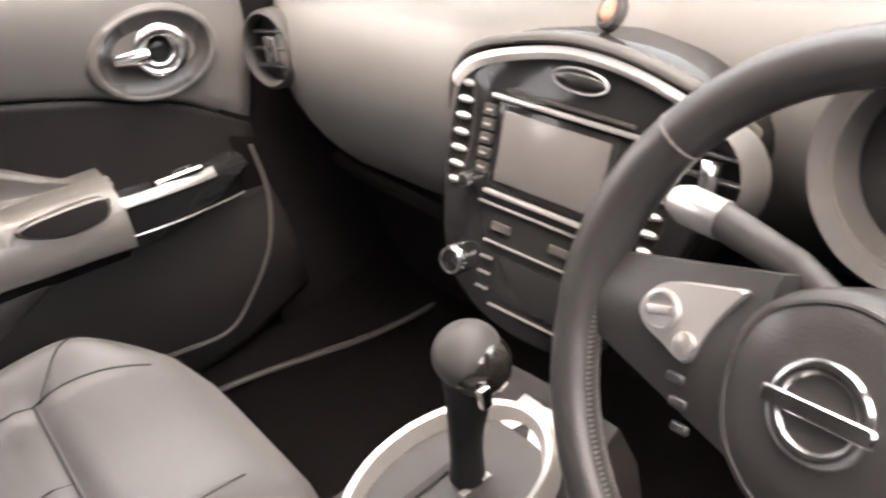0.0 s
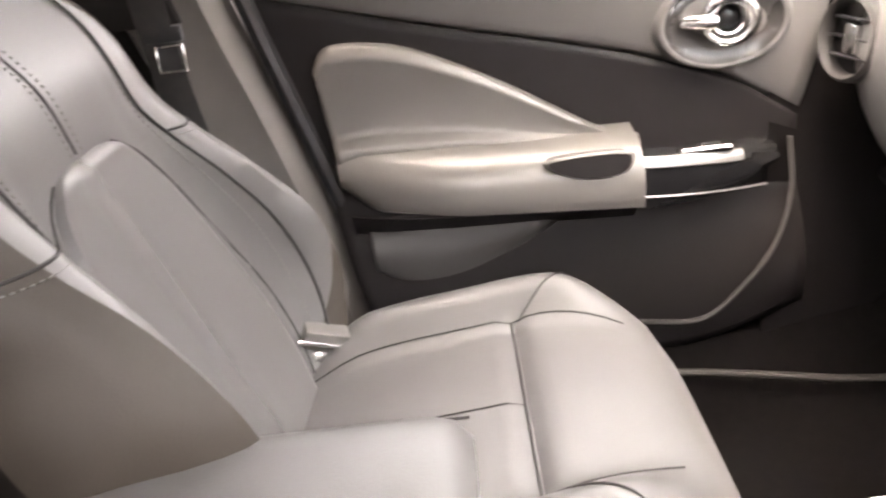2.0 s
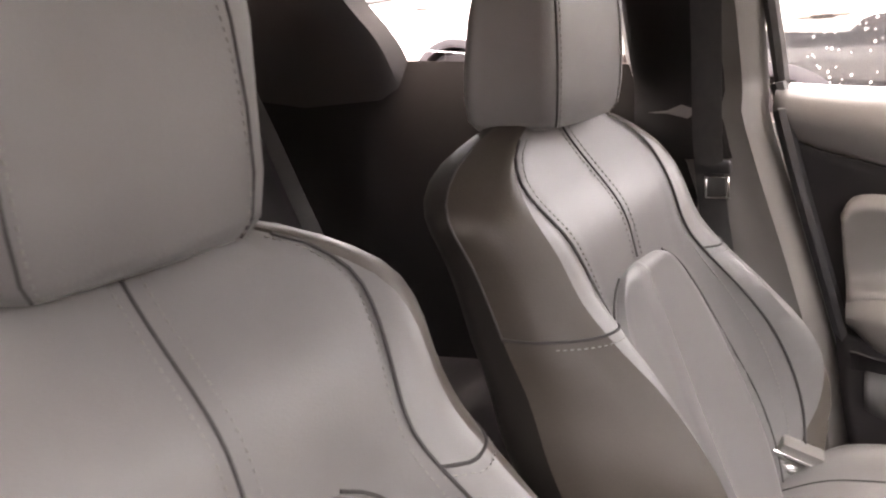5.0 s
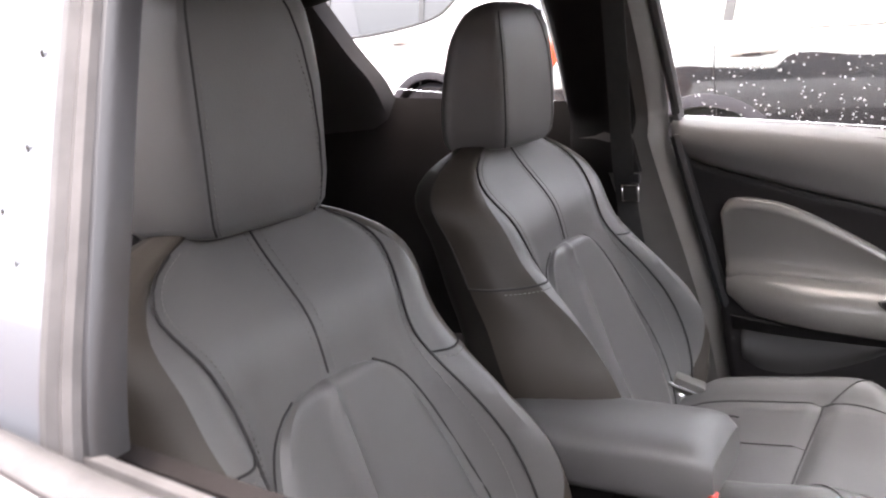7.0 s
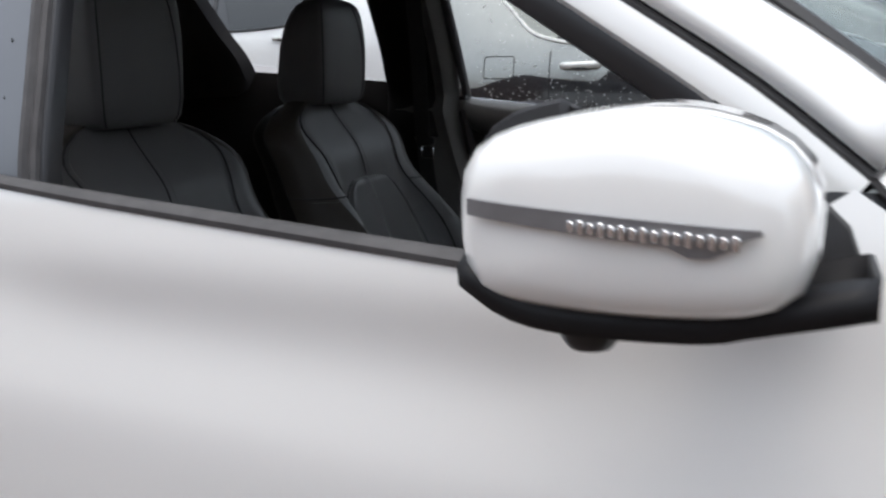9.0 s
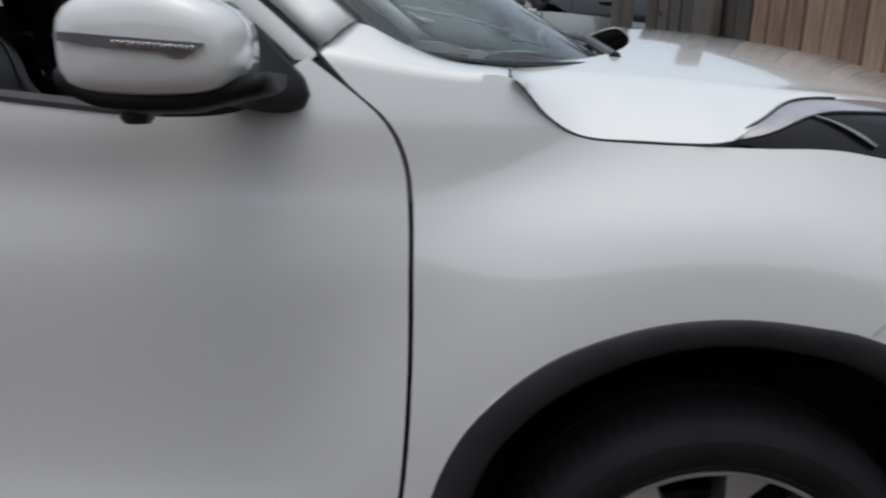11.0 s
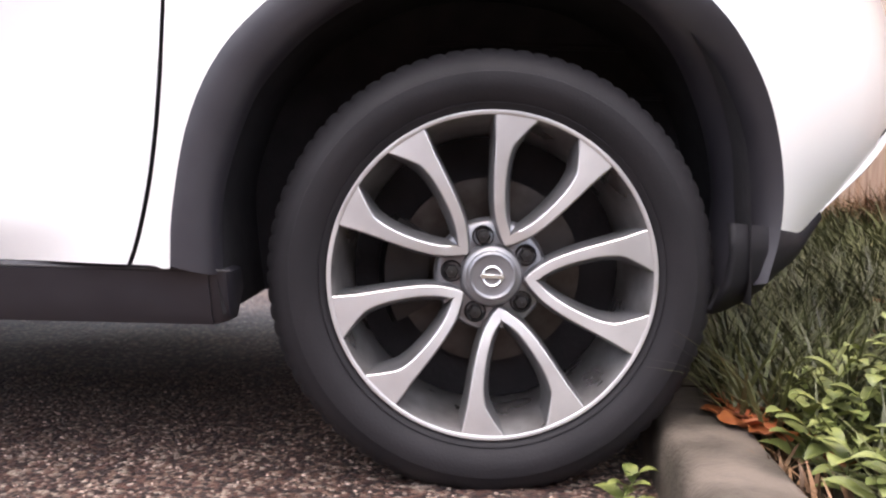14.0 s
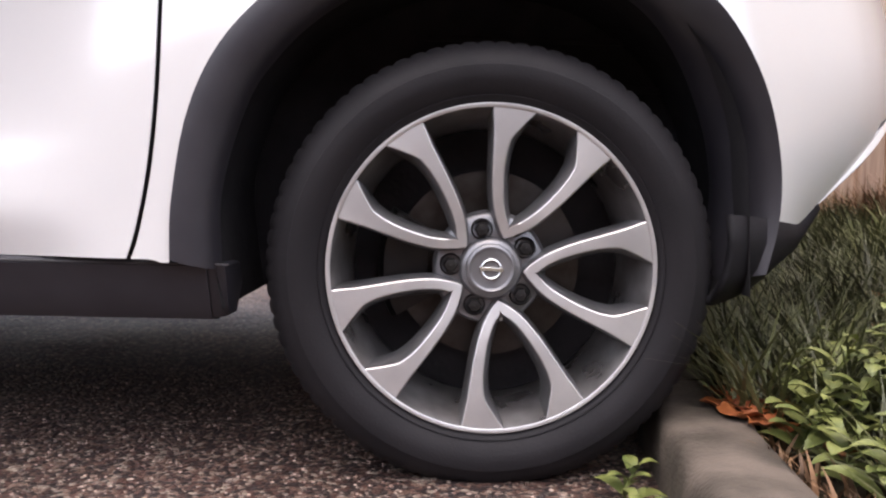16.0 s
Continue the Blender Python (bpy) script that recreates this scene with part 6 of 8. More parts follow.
# ---- front seats ----
def seat(yc):
    s = thing("front_seat", (-1.2, yc, 0.33), "black leather front seat with stitched bolsters and tall headrest", "car seat", "front seats")

    def w_back(z):
        return key(z, [(0.50, 0.15), (0.56, 0.185), (0.62, 0.222), (0.68, 0.252), (0.74, 0.268), (0.79, 0.268), (0.85, 0.254), (0.90, 0.252), (0.945, 0.248), (0.985, 0.249), (1.03, 0.256), (1.055, 0.248), (1.08, 0.218), (1.105, 0.170), (1.125, 0.116), (1.14, 0.06)])

    def bol(z):
        return key(z, [(0.52, 0.03), (0.60, 0.06), (0.68, 0.095), (0.78, 0.105), (0.86, 0.072), (0.91, 0.040), (0.95, 0.018), (1.0, 0.010), (1.12, 0.0)])

    def ins_hw(z):
        """Half width of the lower insert, arched at its top."""
        return key(z, [(0.50, 0.115), (0.56, 0.14), (0.62, 0.168), (0.70, 0.178), (0.78, 0.166), (0.84, 0.150), (0.88, 0.134), (0.905, 0.118), (0.925, 0.094), (0.938, 0.062), (0.944, 0.0)])

    def seam_hw(z):
        """Half width at which the bolster is sewn to the middle panels."""
        return key(z, [(0.50, 0.13), (0.56, 0.158), (0.62, 0.188), (0.70, 0.203), (0.78, 0.198), (0.84, 0.186), (0.90, 0.167), (0.945, 0.157), (1.0, 0.166), (1.055, 0.186), (1.08, 0.176), (1.105, 0.142), (1.14, 0.05)])

    def front(u, z, off=0.0):
        a = abs(u)
        us = seam_hw(z) / w_back(z)
        x0 = -1.425 - (z - 0.6) * 0.385 - 0.03 * sstep(z, 1.0, 1.14)
        rise = sstep(a, us - 0.14, us + 0.10)
        fall = max(0.0, (a - us - 0.02) / (0.98 - us)) ** 3
        d_ = bol(z) * rise - (bol(z) * 0.75 + 0.026) * fall - 0.006 * math.exp(-((a - us) / 0.05) ** 2)
        chest = 0.012 * math.exp(-((z - 1.0) / 0.06) ** 2) * (1 - a * a)
        x = x0 + d_ - 0.012 * (1 - a * a) + chest
        return Vector((x + off * 0.93, yc + u * w_back(z), z + off * 0.36))

    NZ = [0.50 + 0.64 * i / 40 for i in range(41)]
    b = bm_new()
    rings = []
    for z in NZ:
        fr = [front(-1 + 2 * k / 48, z) for k in range(49)]
        th = key(z, [(0.5, 0.13), (0.8, 0.155), (1.0, 0.145), (1.08, 0.12), (1.14, 0.05)])
        w = w_back(z)
        x0 = -1.425 - (z - 0.6) * 0.385 - 0.03 * sstep(z, 1.0, 1.14)
        back = [Vector((x0 - th * (1 - 0.12 * abs(v) ** 6), yc + v * w * 0.93, z)) for v in [1 - 2 * k / 12 for k in range(13)]]
        xe = fr[-1].x
        flank = [(0.12, 1.022), (0.28, 1.038), (0.46, 1.042), (0.64, 1.032), (0.80, 1.008), (0.92, 0.975)]
        near = [Vector((xe + (back[0].x - xe) * q, yc + w * g_, z)) for q, g_ in flank]
        far = [Vector((p_.x, 2 * yc - p_.y, p_.z)) for p_ in near[::-1]]
        rings.append(fr + near + back + far)
    vs = add_grid(b, [r_[4:45] for r_ in rings])
    cap(b, [b.verts.new(p) for p in rings[-1]])
    back = part("backrest", b, LEATHER, s, "black leather backrest")
    # flanks, back and bolsters get the leather colours with shade in them
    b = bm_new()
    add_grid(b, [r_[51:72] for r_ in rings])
    part("backrest_side", b, LEATHER_SIDE_SHADED, s, "seat side and back, shade put into their dark colour")
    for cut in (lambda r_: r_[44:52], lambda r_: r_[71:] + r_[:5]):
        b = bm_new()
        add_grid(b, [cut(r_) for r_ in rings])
        part("bolster", b, BOLSTER_SHADED, s, "brown-black leather side bolster, shade put into its colour")

    # raised lower insert
    b = bm_new()
    rows_ = []
    for i in range(34):
        z = 0.56 + 0.3838 * math.sin(math.pi / 2 * i / 33)
        row = []
        for k in range(31):
            v = -1 + 2 * k / 30
            e = sstep(1 - abs(v), 0.0, 0.16) * sstep(33 - i, 0, 7)
            crease = 0.008 * math.exp(-((v * ins_hw(z) + 0.020) / 0.008) ** 2)
            row.append(front(v * ins_hw(z) / w_back(z) * 0.98, z, -0.006 + 0.016 * e + crease * e))
        rows_.append(row)
    add_grid(b, rows_)
    part("back_insert", b, LEATHER, s, "smooth grey-black leather insert")

    def pipe(name, pts, rad, m_):
        bb = bm_new()
        add_tube(bb, pts, rad, 6)
        return part(name, bb, m_, s)

    def stitches(pts, step=0.007):
        """A row of short sewn threads along a line."""
        bb = bm_new()
        line = cr(pts, max(4, int(sum((q - p).length for p, q in zip(pts, pts[1:])) / step) * 2))
        for p, q in zip(line[::2], line[1::2]):
            add_tube(bb, [p, q], 0.0009, 4)
        return part("stitching", bb, STITCH, s, kind="stuff")

    def at_hw(hw, z, off):
        return front(hw / w_back(z), z, off)

    for sg in (-1, 1):
        pipe("insert_seam", [at_hw(sg * ins_hw(z) * 0.995, z, 0.0005) for z in [0.58 + 0.355 * i / 36 for i in range(37)]], 0.0016, PIPING)

    def flank_pt(sg, z, k):
        r_ = rings[min(40, max(0, round((z - 0.50) / 0.016)))]
        q = r_[48 + k] if sg > 0 else r_[len(r_) - k]
        return Vector((q.x, q.y + sg * 0.0006, q.z))

    zc = [0.945 + 0.178 * i / 16 for i in range(17)]
    pipe("seam", [at_hw(-0.006, z, 0.0004) for z in zc], 0.0017, PIPING)
    for o in (-0.017, 0.008):
        stitches([at_hw(o, z, 0.0012) for z in zc])
    for sg in (-1, 1):
        zs = [0.56 + 0.55 * i / 40 for i in range(41)]
        pipe("seam", [at_hw(sg * seam_hw(z), z, 0.0025) for z in zs], 0.0020, PIPING)
        stitches([at_hw(sg * (seam_hw(z) - 0.011), z, 0.0030) for z in zs])
        pipe("seam", [flank_pt(sg, z, 3) for z in [0.916 + 0.016 * i for i in range(13)]], 0.0015, PIPING)
        us = seam_hw(0.916) / w_back(0.916)
        pipe("seam", [front(sg * (us + (1 - us) * i / 10), 0.916, 0.0006) for i in range(11)] + [flank_pt(sg, 0.916, k) for k in (1, 2, 3)], 0.0017, PIPING)
        stitches([front(sg * (us + (1 - us) * i / 10), 0.908, 0.0006) for i in range(11)])

    # cushion
    def w_c(x):
        return key(x, [(-1.47, 0.175), (-1.36, 0.25), (-1.2, 0.268), (-1.11, 0.260), (-1.035, 0.232), (-0.985, 0.19), (-0.963, 0.14)])

    def top(u, x, off=0.0):
        a = abs(u)
        z = key(x, [(-1.47, 0.56), (-1.35, 0.583), (-1.2, 0.60), (-1.10, 0.612), (-1.03, 0.605), (-0.985, 0.585), (-0.963, 0.555)])
        z += 0.040 * sstep(x, -1.47, -1.34) * sstep(a, 0.55, 0.82) * (1 - sstep(x, -1.1, -0.98)) - (0.03 + 0.035 * (1 - sstep(x, -1.1, -0.98))) * sstep(a, 0.84, 1.05) + 0.006 * (1 - a * a) - 0.01 * math.exp(-((x + 1.155) / 0.012) ** 2) * (a < 0.66)
        return Vector((x, yc + u * w_c(x), z + off))

    b = bm_new()
    rings = []
    for i in range(46):
        x = -1.47 + 0.507 * i / 45
        fr = [top(-1 + 2 * k / 44, x) for k in range(45)]
        low = 0.40 + 0.05 * sstep(x, -1.05, -0.94)
        sd = [Vector((x, yc + v * w_c(x), z)) for v, z in ((1.0, 0.50), (0.96, low), (0.5, low - 0.02), (-0.5, low - 0.02), (-0.96, low), (-1.0, 0.50))]
        rings.append(fr + sd)
    x = -0.95
    rings.append([Vector((x, p.y * 0.9 + yc * 0.1, 0.5 + (p.z - 0.5) * 0.45)) for p in rings[-1]])
    vs = add_grid(b, rings, True)
    cap(b, vs[0], True)
    cap(b, vs[-1])
    part("cushion", b, LEATHER, s, "black leather seat cushion")
    for sg in (-1, 1):
        pipe("seam", [top(sg * 0.63, -1.42 + 0.40 * i / 20, 0.0008) for i in range(21)], 0.0012, PIPING)
        pipe("seam", [top(sg * key(x_, [(-1.15, 0.63), (-1.1, 0.80), (-1.04, 0.95)]), x_, 0.001) for x_ in [-1.15 + 0.11 * i / 10 for i in range(11)]], 0.0012, PIPING)
    pipe("seam", [top(-0.63 + 1.26 * i / 24, -1.158, 0.003) for i in range(25)], 0.0016, PIPING)
    pipe("seam", [top(-0.02, -1.40 + 0.24 * i / 12, 0.0005) for i in range(13)], 0.0012, PIPING)
    # headrest
    def head_ring(cz, fw, bw, dep, fx):
        """Flat front panel, flanks that flare towards a wider rounded back."""
        cx = fx + 0.02 * (cz - 1.13)
        pts = [(cx, -fw), (cx + 0.003, -fw * 0.5), (cx + 0.004, 0), (cx + 0.003, fw * 0.5), (cx, fw), (cx - dep * 0.07, fw + 0.008), (cx - dep * 0.5, (fw + bw) / 2 + 0.006), (cx - dep * 0.82, bw), (cx - dep * 0.97, bw * 0.82), (cx - dep, bw * 0.4), (cx - dep, -bw * 0.4), (cx - dep * 0.97, -bw * 0.82), (cx - dep * 0.82, -bw), (cx - dep * 0.5, -(fw + bw) / 2 - 0.006), (cx - dep * 0.07, -fw - 0.008)]
        return [Vector((p.x, yc + p.y, cz)) for p in cr([(x, y, 0) for x, y in pts], 60, True)]

    HEAD = [(1.117, 0.070, 0.095, 0.085, -1.640), (1.121, 0.084, 0.114, 0.104, -1.630), (1.132, 0.092, 0.125, 0.116, -1.624), (1.16, 0.096, 0.130, 0.122, -1.620), (1.20, 0.097, 0.131, 0.121, -1.618), (1.25, 0.097, 0.129, 0.114, -1.618), (1.295, 0.095, 0.122, 0.102, -1.620), (1.325, 0.091, 0.112, 0.088, -1.624), (1.348, 0.082, 0.096, 0.070, -1.630), (1.361, 0.066, 0.074, 0.046, -1.640), (1.367, 0.040, 0.044, 0.022, -1.652)]
    b = bm_new()
    add_loft(b, [head_ring(*h) for h in HEAD])
    part("headrest", b, LEATHER, s, "black leather headrest")
    for sg in (-1, 1):
        line = [head_ring(*h)[16 if sg > 0 else 0] for h in HEAD[1:-2]]
        pipe("headrest_seam", [p + Vector((0.0004, 0, 0)) for p in line], 0.0014, PIPING)
        stitches([p + Vector((0.002, -sg * 0.006, 0)) for p in line])
        b = bm_new()
        add_tube(b, [(-1.665, yc + sg * 0.07, 1.07), (-1.69, yc + sg * 0.07, 1.15)], 0.007, 8)
        part("headrest_post", b, CHROME, s, "chrome headrest post")
    # rails and base
    b = bm_new()
    add_box(b, (-1.22, yc, 0.37), (0.46, 0.40, 0.10), 0.02, 2)
    part("seat_base", b, DOOR_PLASTIC, s, "dark plastic seat base")
    return s


SEAT_Y = 0.305
pseat = seat(SEAT_Y)
dseat = copy_thing(pseat, Matrix.Translation((-1.205 + DX, -0.357, 0.316)))
# its headrest stands taller
HEAD_LOW = min(v.co.z for ob in dseat.children_recursive if ob.name.split(".")[0] == "headrest" for v in ob.data.vertices)
for ob in dseat.children_recursive:
    if ob.name.startswith("headrest"):
        ob.matrix_basis = Matrix.Translation((0, 0, HEAD_LOW)) @ Matrix.Diagonal((1, 1, 1.17, 1)) @ Matrix.Translation((0, 0, -HEAD_LOW)) @ ob.matrix_basis
# belt anchor beside the passenger cushion
anchor = thing("belt_anchor", (-1.41, 0.49, 0.55), "grey belt anchor with bright metal edge beside the seat", "belt anchor")
tilt = Euler((0.25, radians(24), 0.35)).to_matrix()
bm = bm_new()
add_box(bm, (-1.409, 0.470, 0.613), (0.058, 0.005, 0.006), 0.0015, 2, tilt)
part("plate", bm, CHROME, anchor, "bright metal edge")
bm = bm_new()
add_box(bm, (-1.405, 0.489, 0.612), (0.062, 0.030, 0.034), 0.006, 2, tilt)
part("cover", bm, PILLAR_TRIM, anchor)
bm = bm_new()
bmesh.ops.create_uvsphere(bm, u_segments=16, v_segments=10, radius=0.011, matrix=Matrix.Translation((-1.417, 0.470, 0.594)) @ Matrix.Diagonal((1.1, 0.5, 0.9, 1)))
part("bolt", bm, CHROME, anchor, "polished bolt head")

# ---- centre armrest, console, handbrake, selector ----
def rounded_block(name, x0, x1, yw, ztop, zbot, material, label, parent, slope=0.0, yc=0.02):
    b = bm_new()
    rings = []
    for i in range(24):
        t = i / 23
        x = x0 + (x1 - x0) * t
        e = (min(t, 1 - t) * 23 / 3)
        k = 1 if e >= 1 else math.sqrt(max(0.0, 1 - (1 - e) ** 2))
        hw = yw * (0.86 + 0.14 * k)
        zm = (ztop + zbot) / 2 + slope * t
        hz = (ztop - zbot) / 2 * (0.55 + 0.45 * k)
        rings.append([Vector((x, yc + hw * math.copysign(abs(math.cos(a)) ** 0.5, math.cos(a)), zm + hz * math.copysign(abs(math.sin(a)) ** 0.5, math.sin(a)))) for a in [2 * math.pi * q / 32 for q in range(32)]])
    add_loft(b, rings)
    return part(name, b, material, parent, label)


console = thing("centre_console", (-1.0, 0, 0.3), "dark centre console with satin silver selector surround", "console")
bm = bm_new()
rings = []
for x, w, zt in ((-1.60, 0.09, 0.60), (-1.35, 0.10, 0.61), (-1.22, 0.105, 0.60), (-1.05, 0.11, 0.585), (-0.95, 0.115, 0.585), (-0.82, 0.11, 0.60), (-0.74, 0.10, 0.63)):
    rings.append([Vector((x, yy, zz)) for yy, zz in ((-w - 0.02, 0.30), (-w, zt - 0.03), (-w + 0.02, zt), (0, zt + 0.004), (w - 0.02, zt), (w, zt - 0.03), (w + 0.02, 0.30))])
add_loft(bm, rings)
part("tunnel", bm, DOOR_PLASTIC, console, "dark plastic console body")
arm = rounded_block("armrest", -1.56, -1.213, 0.085, 0.752, 0.655, LEATHER, "black leather centre armrest pad", console, 0.005, 0.02)
bm = bm_new()
add_box(bm, (-1.44, 0.02, 0.655), (0.16, 0.09, 0.11), 0.015, 2)
part("support", bm, DOOR_PLASTIC, arm, "dark plastic armrest support")
bm = bm_new()
add_tube(bm, [(-1.545 + 0.33 * i / 12, 0.02 + sg_ * 0.078, 0.735 + 0.004 * i / 12) for sg_ in (1,) for i in range(13)], 0.0015, 5)
part("seam", bm, PIPING, arm)


def oval(rx, ry, z, n=48, cx=-0.885, cy=0.0):
    return [Vector((cx + rx * math.cos(2 * math.pi * k / n), cy + ry * math.sin(2 * math.pi * k / n), z + 0.10 * (rx * math.cos(2 * math.pi * k / n)))) for k in range(n)]


bm = bm_new()
add_loft(bm, [oval(0.117, 0.093, 0.597), oval(0.115, 0.091, 0.614), oval(0.109, 0.086, 0.621), oval(0.103, 0.080, 0.619), oval(0.100, 0.077, 0.610), oval(0.097, 0.074, 0.600)], False)
part("selector_surround", bm, SILVER_TRIM, console, "satin silver selector surround")
bm = bm_new()
add_loft(bm, [oval(0.099, 0.076, 0.603), oval(0.06, 0.04, 0.606)])
part("selector_plate", bm, HOOD, console, "dark grey selector plate")
bm = bm_new()
add_box(bm, (-0.90, 0.018, 0.606), (0.12, 0.010, 0.004), 0.001, 1, Euler((0, radians(-6), 0)).to_matrix())
part("selector_slot", bm, PIPING, console)
for k in range(4):
    bm = bm_new()
    add_box(bm, (-0.93 + 0.025 * k, -0.018, 0.6035 + 0.0025 * k), (0.010, 0.007, 0.0015), 0.0005, 1)
    part("gate_mark", bm, SILVER_TRIM, console)
bm = bm_new()
add_box(bm, (-0.783, -0.014, 0.608), (0.062, 0.094, 0.018), 0.008, 3, Euler((0, radians(-22), 0)).to_matrix())
part("silver_panel", bm, SILVER_TRIM, console, "satin silver panel ahead of the selector")
lever = thing("gear_selector", (-0.862, -0.006, 0.61), "automatic gear selector with leather knob and chrome cap", "gear selector")
bm = bm_new()
pts = cr([(-0.865, -0.004, 0.61), (-0.862, -0.01, 0.66), (-0.858, -0.02, 0.71), (-0.856, -0.025, 0.735)], 14)
add_tube(bm, pts, [0.0175, 0.0165, 0.016, 0.0155, 0.0155, 0.016, 0.0165, 0.0175, 0.0185, 0.0195, 0.0205, 0.022, 0.0235, 0.0248], 16)
part("shaft", bm, MATT_BLACK, lever, "black selector shaft")
bm = bm_new()
bmesh.ops.create_uvsphere(bm, u_segments=28, v_segments=18, radius=0.0305, matrix=Matrix.Translation((-0.856, -0.028, 0.757)) @ Matrix.Diagonal((1.02, 0.96, 0.95, 1)))
part("knob", bm, HOOD, lever, "grey leather knob")
KNOB_GLOSS = mat("gloss_black_cap", (0.012, 0.011, 0.010), 0.06, 0, (0.012, 0.011, 0.010), 4, coat=1.0, rvar=0.02)
KC = Matrix.Translation((-0.854, -0.040, 0.748)) @ Vector((-0.35, -0.85, 0.12)).to_track_quat("Z", "Y").to_matrix().to_4x4()
bm = bm_new()
add_lathe(bm, [(0.0275, -0.012), (0.0270, 0.002), (0.0235, 0.0135), (0.016, 0.0195), (0.001, 0.0215)], 32, KC)
part("knob_cap", bm, KNOB_GLOSS, lever, "gloss black cap on the knob's side")
bm = bm_new()
add_tube(bm, [KC @ Vector((0.0276 * math.cos(a * 0.2618), 0.0276 * math.sin(a * 0.2618), -0.004)) for a in range(24)], 0.0022, 6, True)
add_box(bm, (-0.868, -0.060, 0.734), (0.012, 0.008, 0.022), 0.003, 3)
part("knob_trim", bm, CHROME, lever, "chrome knob ring and release button")
hb = thing("handbrake", (-1.25, 0.0, 0.6), "black handbrake lever with chrome release button", "handbrake")
bm = bm_new()
add_tube(bm, [(-1.27, 0.05, 0.58), (-1.2, 0.052, 0.605), (-1.14, 0.054, 0.618), (-1.085, 0.056, 0.624)], [0.016, 0.017, 0.016, 0.015], 12)
part("grip", bm, LEATHER_DARK, hb)
bm = bm_new()
add_tube(bm, [(-1.085, 0.056, 0.624), (-1.072, 0.056, 0.6255)], 0.009, 12)
part("button", bm, CHROME, hb)
buckle = thing("belt_buckle", (-1.25, -0.06, 0.6), "black belt buckle with red release button", "belt buckle")
bm = bm_new()
add_box(bm, (-1.235, -0.045, 0.655), (0.035, 0.025, 0.07), 0.006, 2, Euler((0, radians(25), 0)).to_matrix())
part("body", bm, BLACK_SATIN, buckle)
bm = bm_new()
add_box(bm, (-1.220, -0.045, 0.689), (0.022, 0.018, 0.010), 0.003, 2, Euler((0, radians(25), 0)).to_matrix())
part("release_button", bm, RED_PLASTIC, buckle, "red release button")

# ---- rear bench ----
bench = thing("rear_bench", (-2.2, 0, 0.42), "black leather rear bench seat", "rear seat")
for y0 in (-0.44, 0.0, 0.44):
    bm = bm_new()
    rings = []
    for i in range(20):
        t = i / 19
        x = -2.38 + 0.55 * t
        z = 0.60 + 0.05 * t - 0.10 * sstep(t, 0.85, 1.0)
        rings.append([Vector((x, y0 + 0.212 * v, z - 0.03 * abs(v) ** 4)) for v in [-1 + 2 * k / 16 for k in range(17)]] + [Vector((x, y0 + 0.212, 0.44)), Vector((x, y0 - 0.212, 0.44))])
    add_loft(bm, rings)
    part("cushion", bm, LEATHER_REAR_SHADED, bench)
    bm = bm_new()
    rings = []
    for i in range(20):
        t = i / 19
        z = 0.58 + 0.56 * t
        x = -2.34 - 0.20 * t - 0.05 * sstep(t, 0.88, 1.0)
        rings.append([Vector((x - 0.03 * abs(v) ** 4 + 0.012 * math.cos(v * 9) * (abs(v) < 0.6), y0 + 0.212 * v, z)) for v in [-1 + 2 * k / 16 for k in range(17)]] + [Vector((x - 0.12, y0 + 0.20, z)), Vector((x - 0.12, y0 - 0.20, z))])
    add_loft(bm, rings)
    part("backrest", bm, LEATHER_REAR_SHADED, bench)
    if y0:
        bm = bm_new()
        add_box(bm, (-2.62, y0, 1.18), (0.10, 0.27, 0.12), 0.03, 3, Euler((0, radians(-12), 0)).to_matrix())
        part("headrest", bm, LEATHER_REAR_SHADED, bench)
        bm = bm_new()
        add_tube(bm, [(-2.405 - 0.02 * k, y0 - 0.17, 1.08 - 0.09 * k * -1 - 0.09 * 2 * k) for k in range(5)], 0.002, 6)
        part("seam", bm, PIPING, bench)
belt("seat_belt", [(-2.62, 0.60, 1.30), (-2.45, 0.53, 1.12), (-2.30, 0.45, 0.98), (-2.18, 0.37, 0.90), (-2.12, 0.33, 0.78), (-2.10, 0.30, 0.66)], 0.046, "black rear seat belt lying over the bench")
bk2 = thing("belt_tongue", (-2.17, 0.36, 0.90), "grey rear belt tongue on its webbing", "belt tongue")
bm = bm_new()
add_box(bm, (-2.17, 0.355, 0.895), (0.05, 0.016, 0.026), 0.005, 2)
part("grip", bm, BLACK_SATIN, bk2)
bm = bm_new()
add_box(bm, (-2.155, 0.345, 0.865), (0.036, 0.006, 0.036), 0.002, 2)
part("metal_tongue", bm, SILVER_TRIM, bk2)

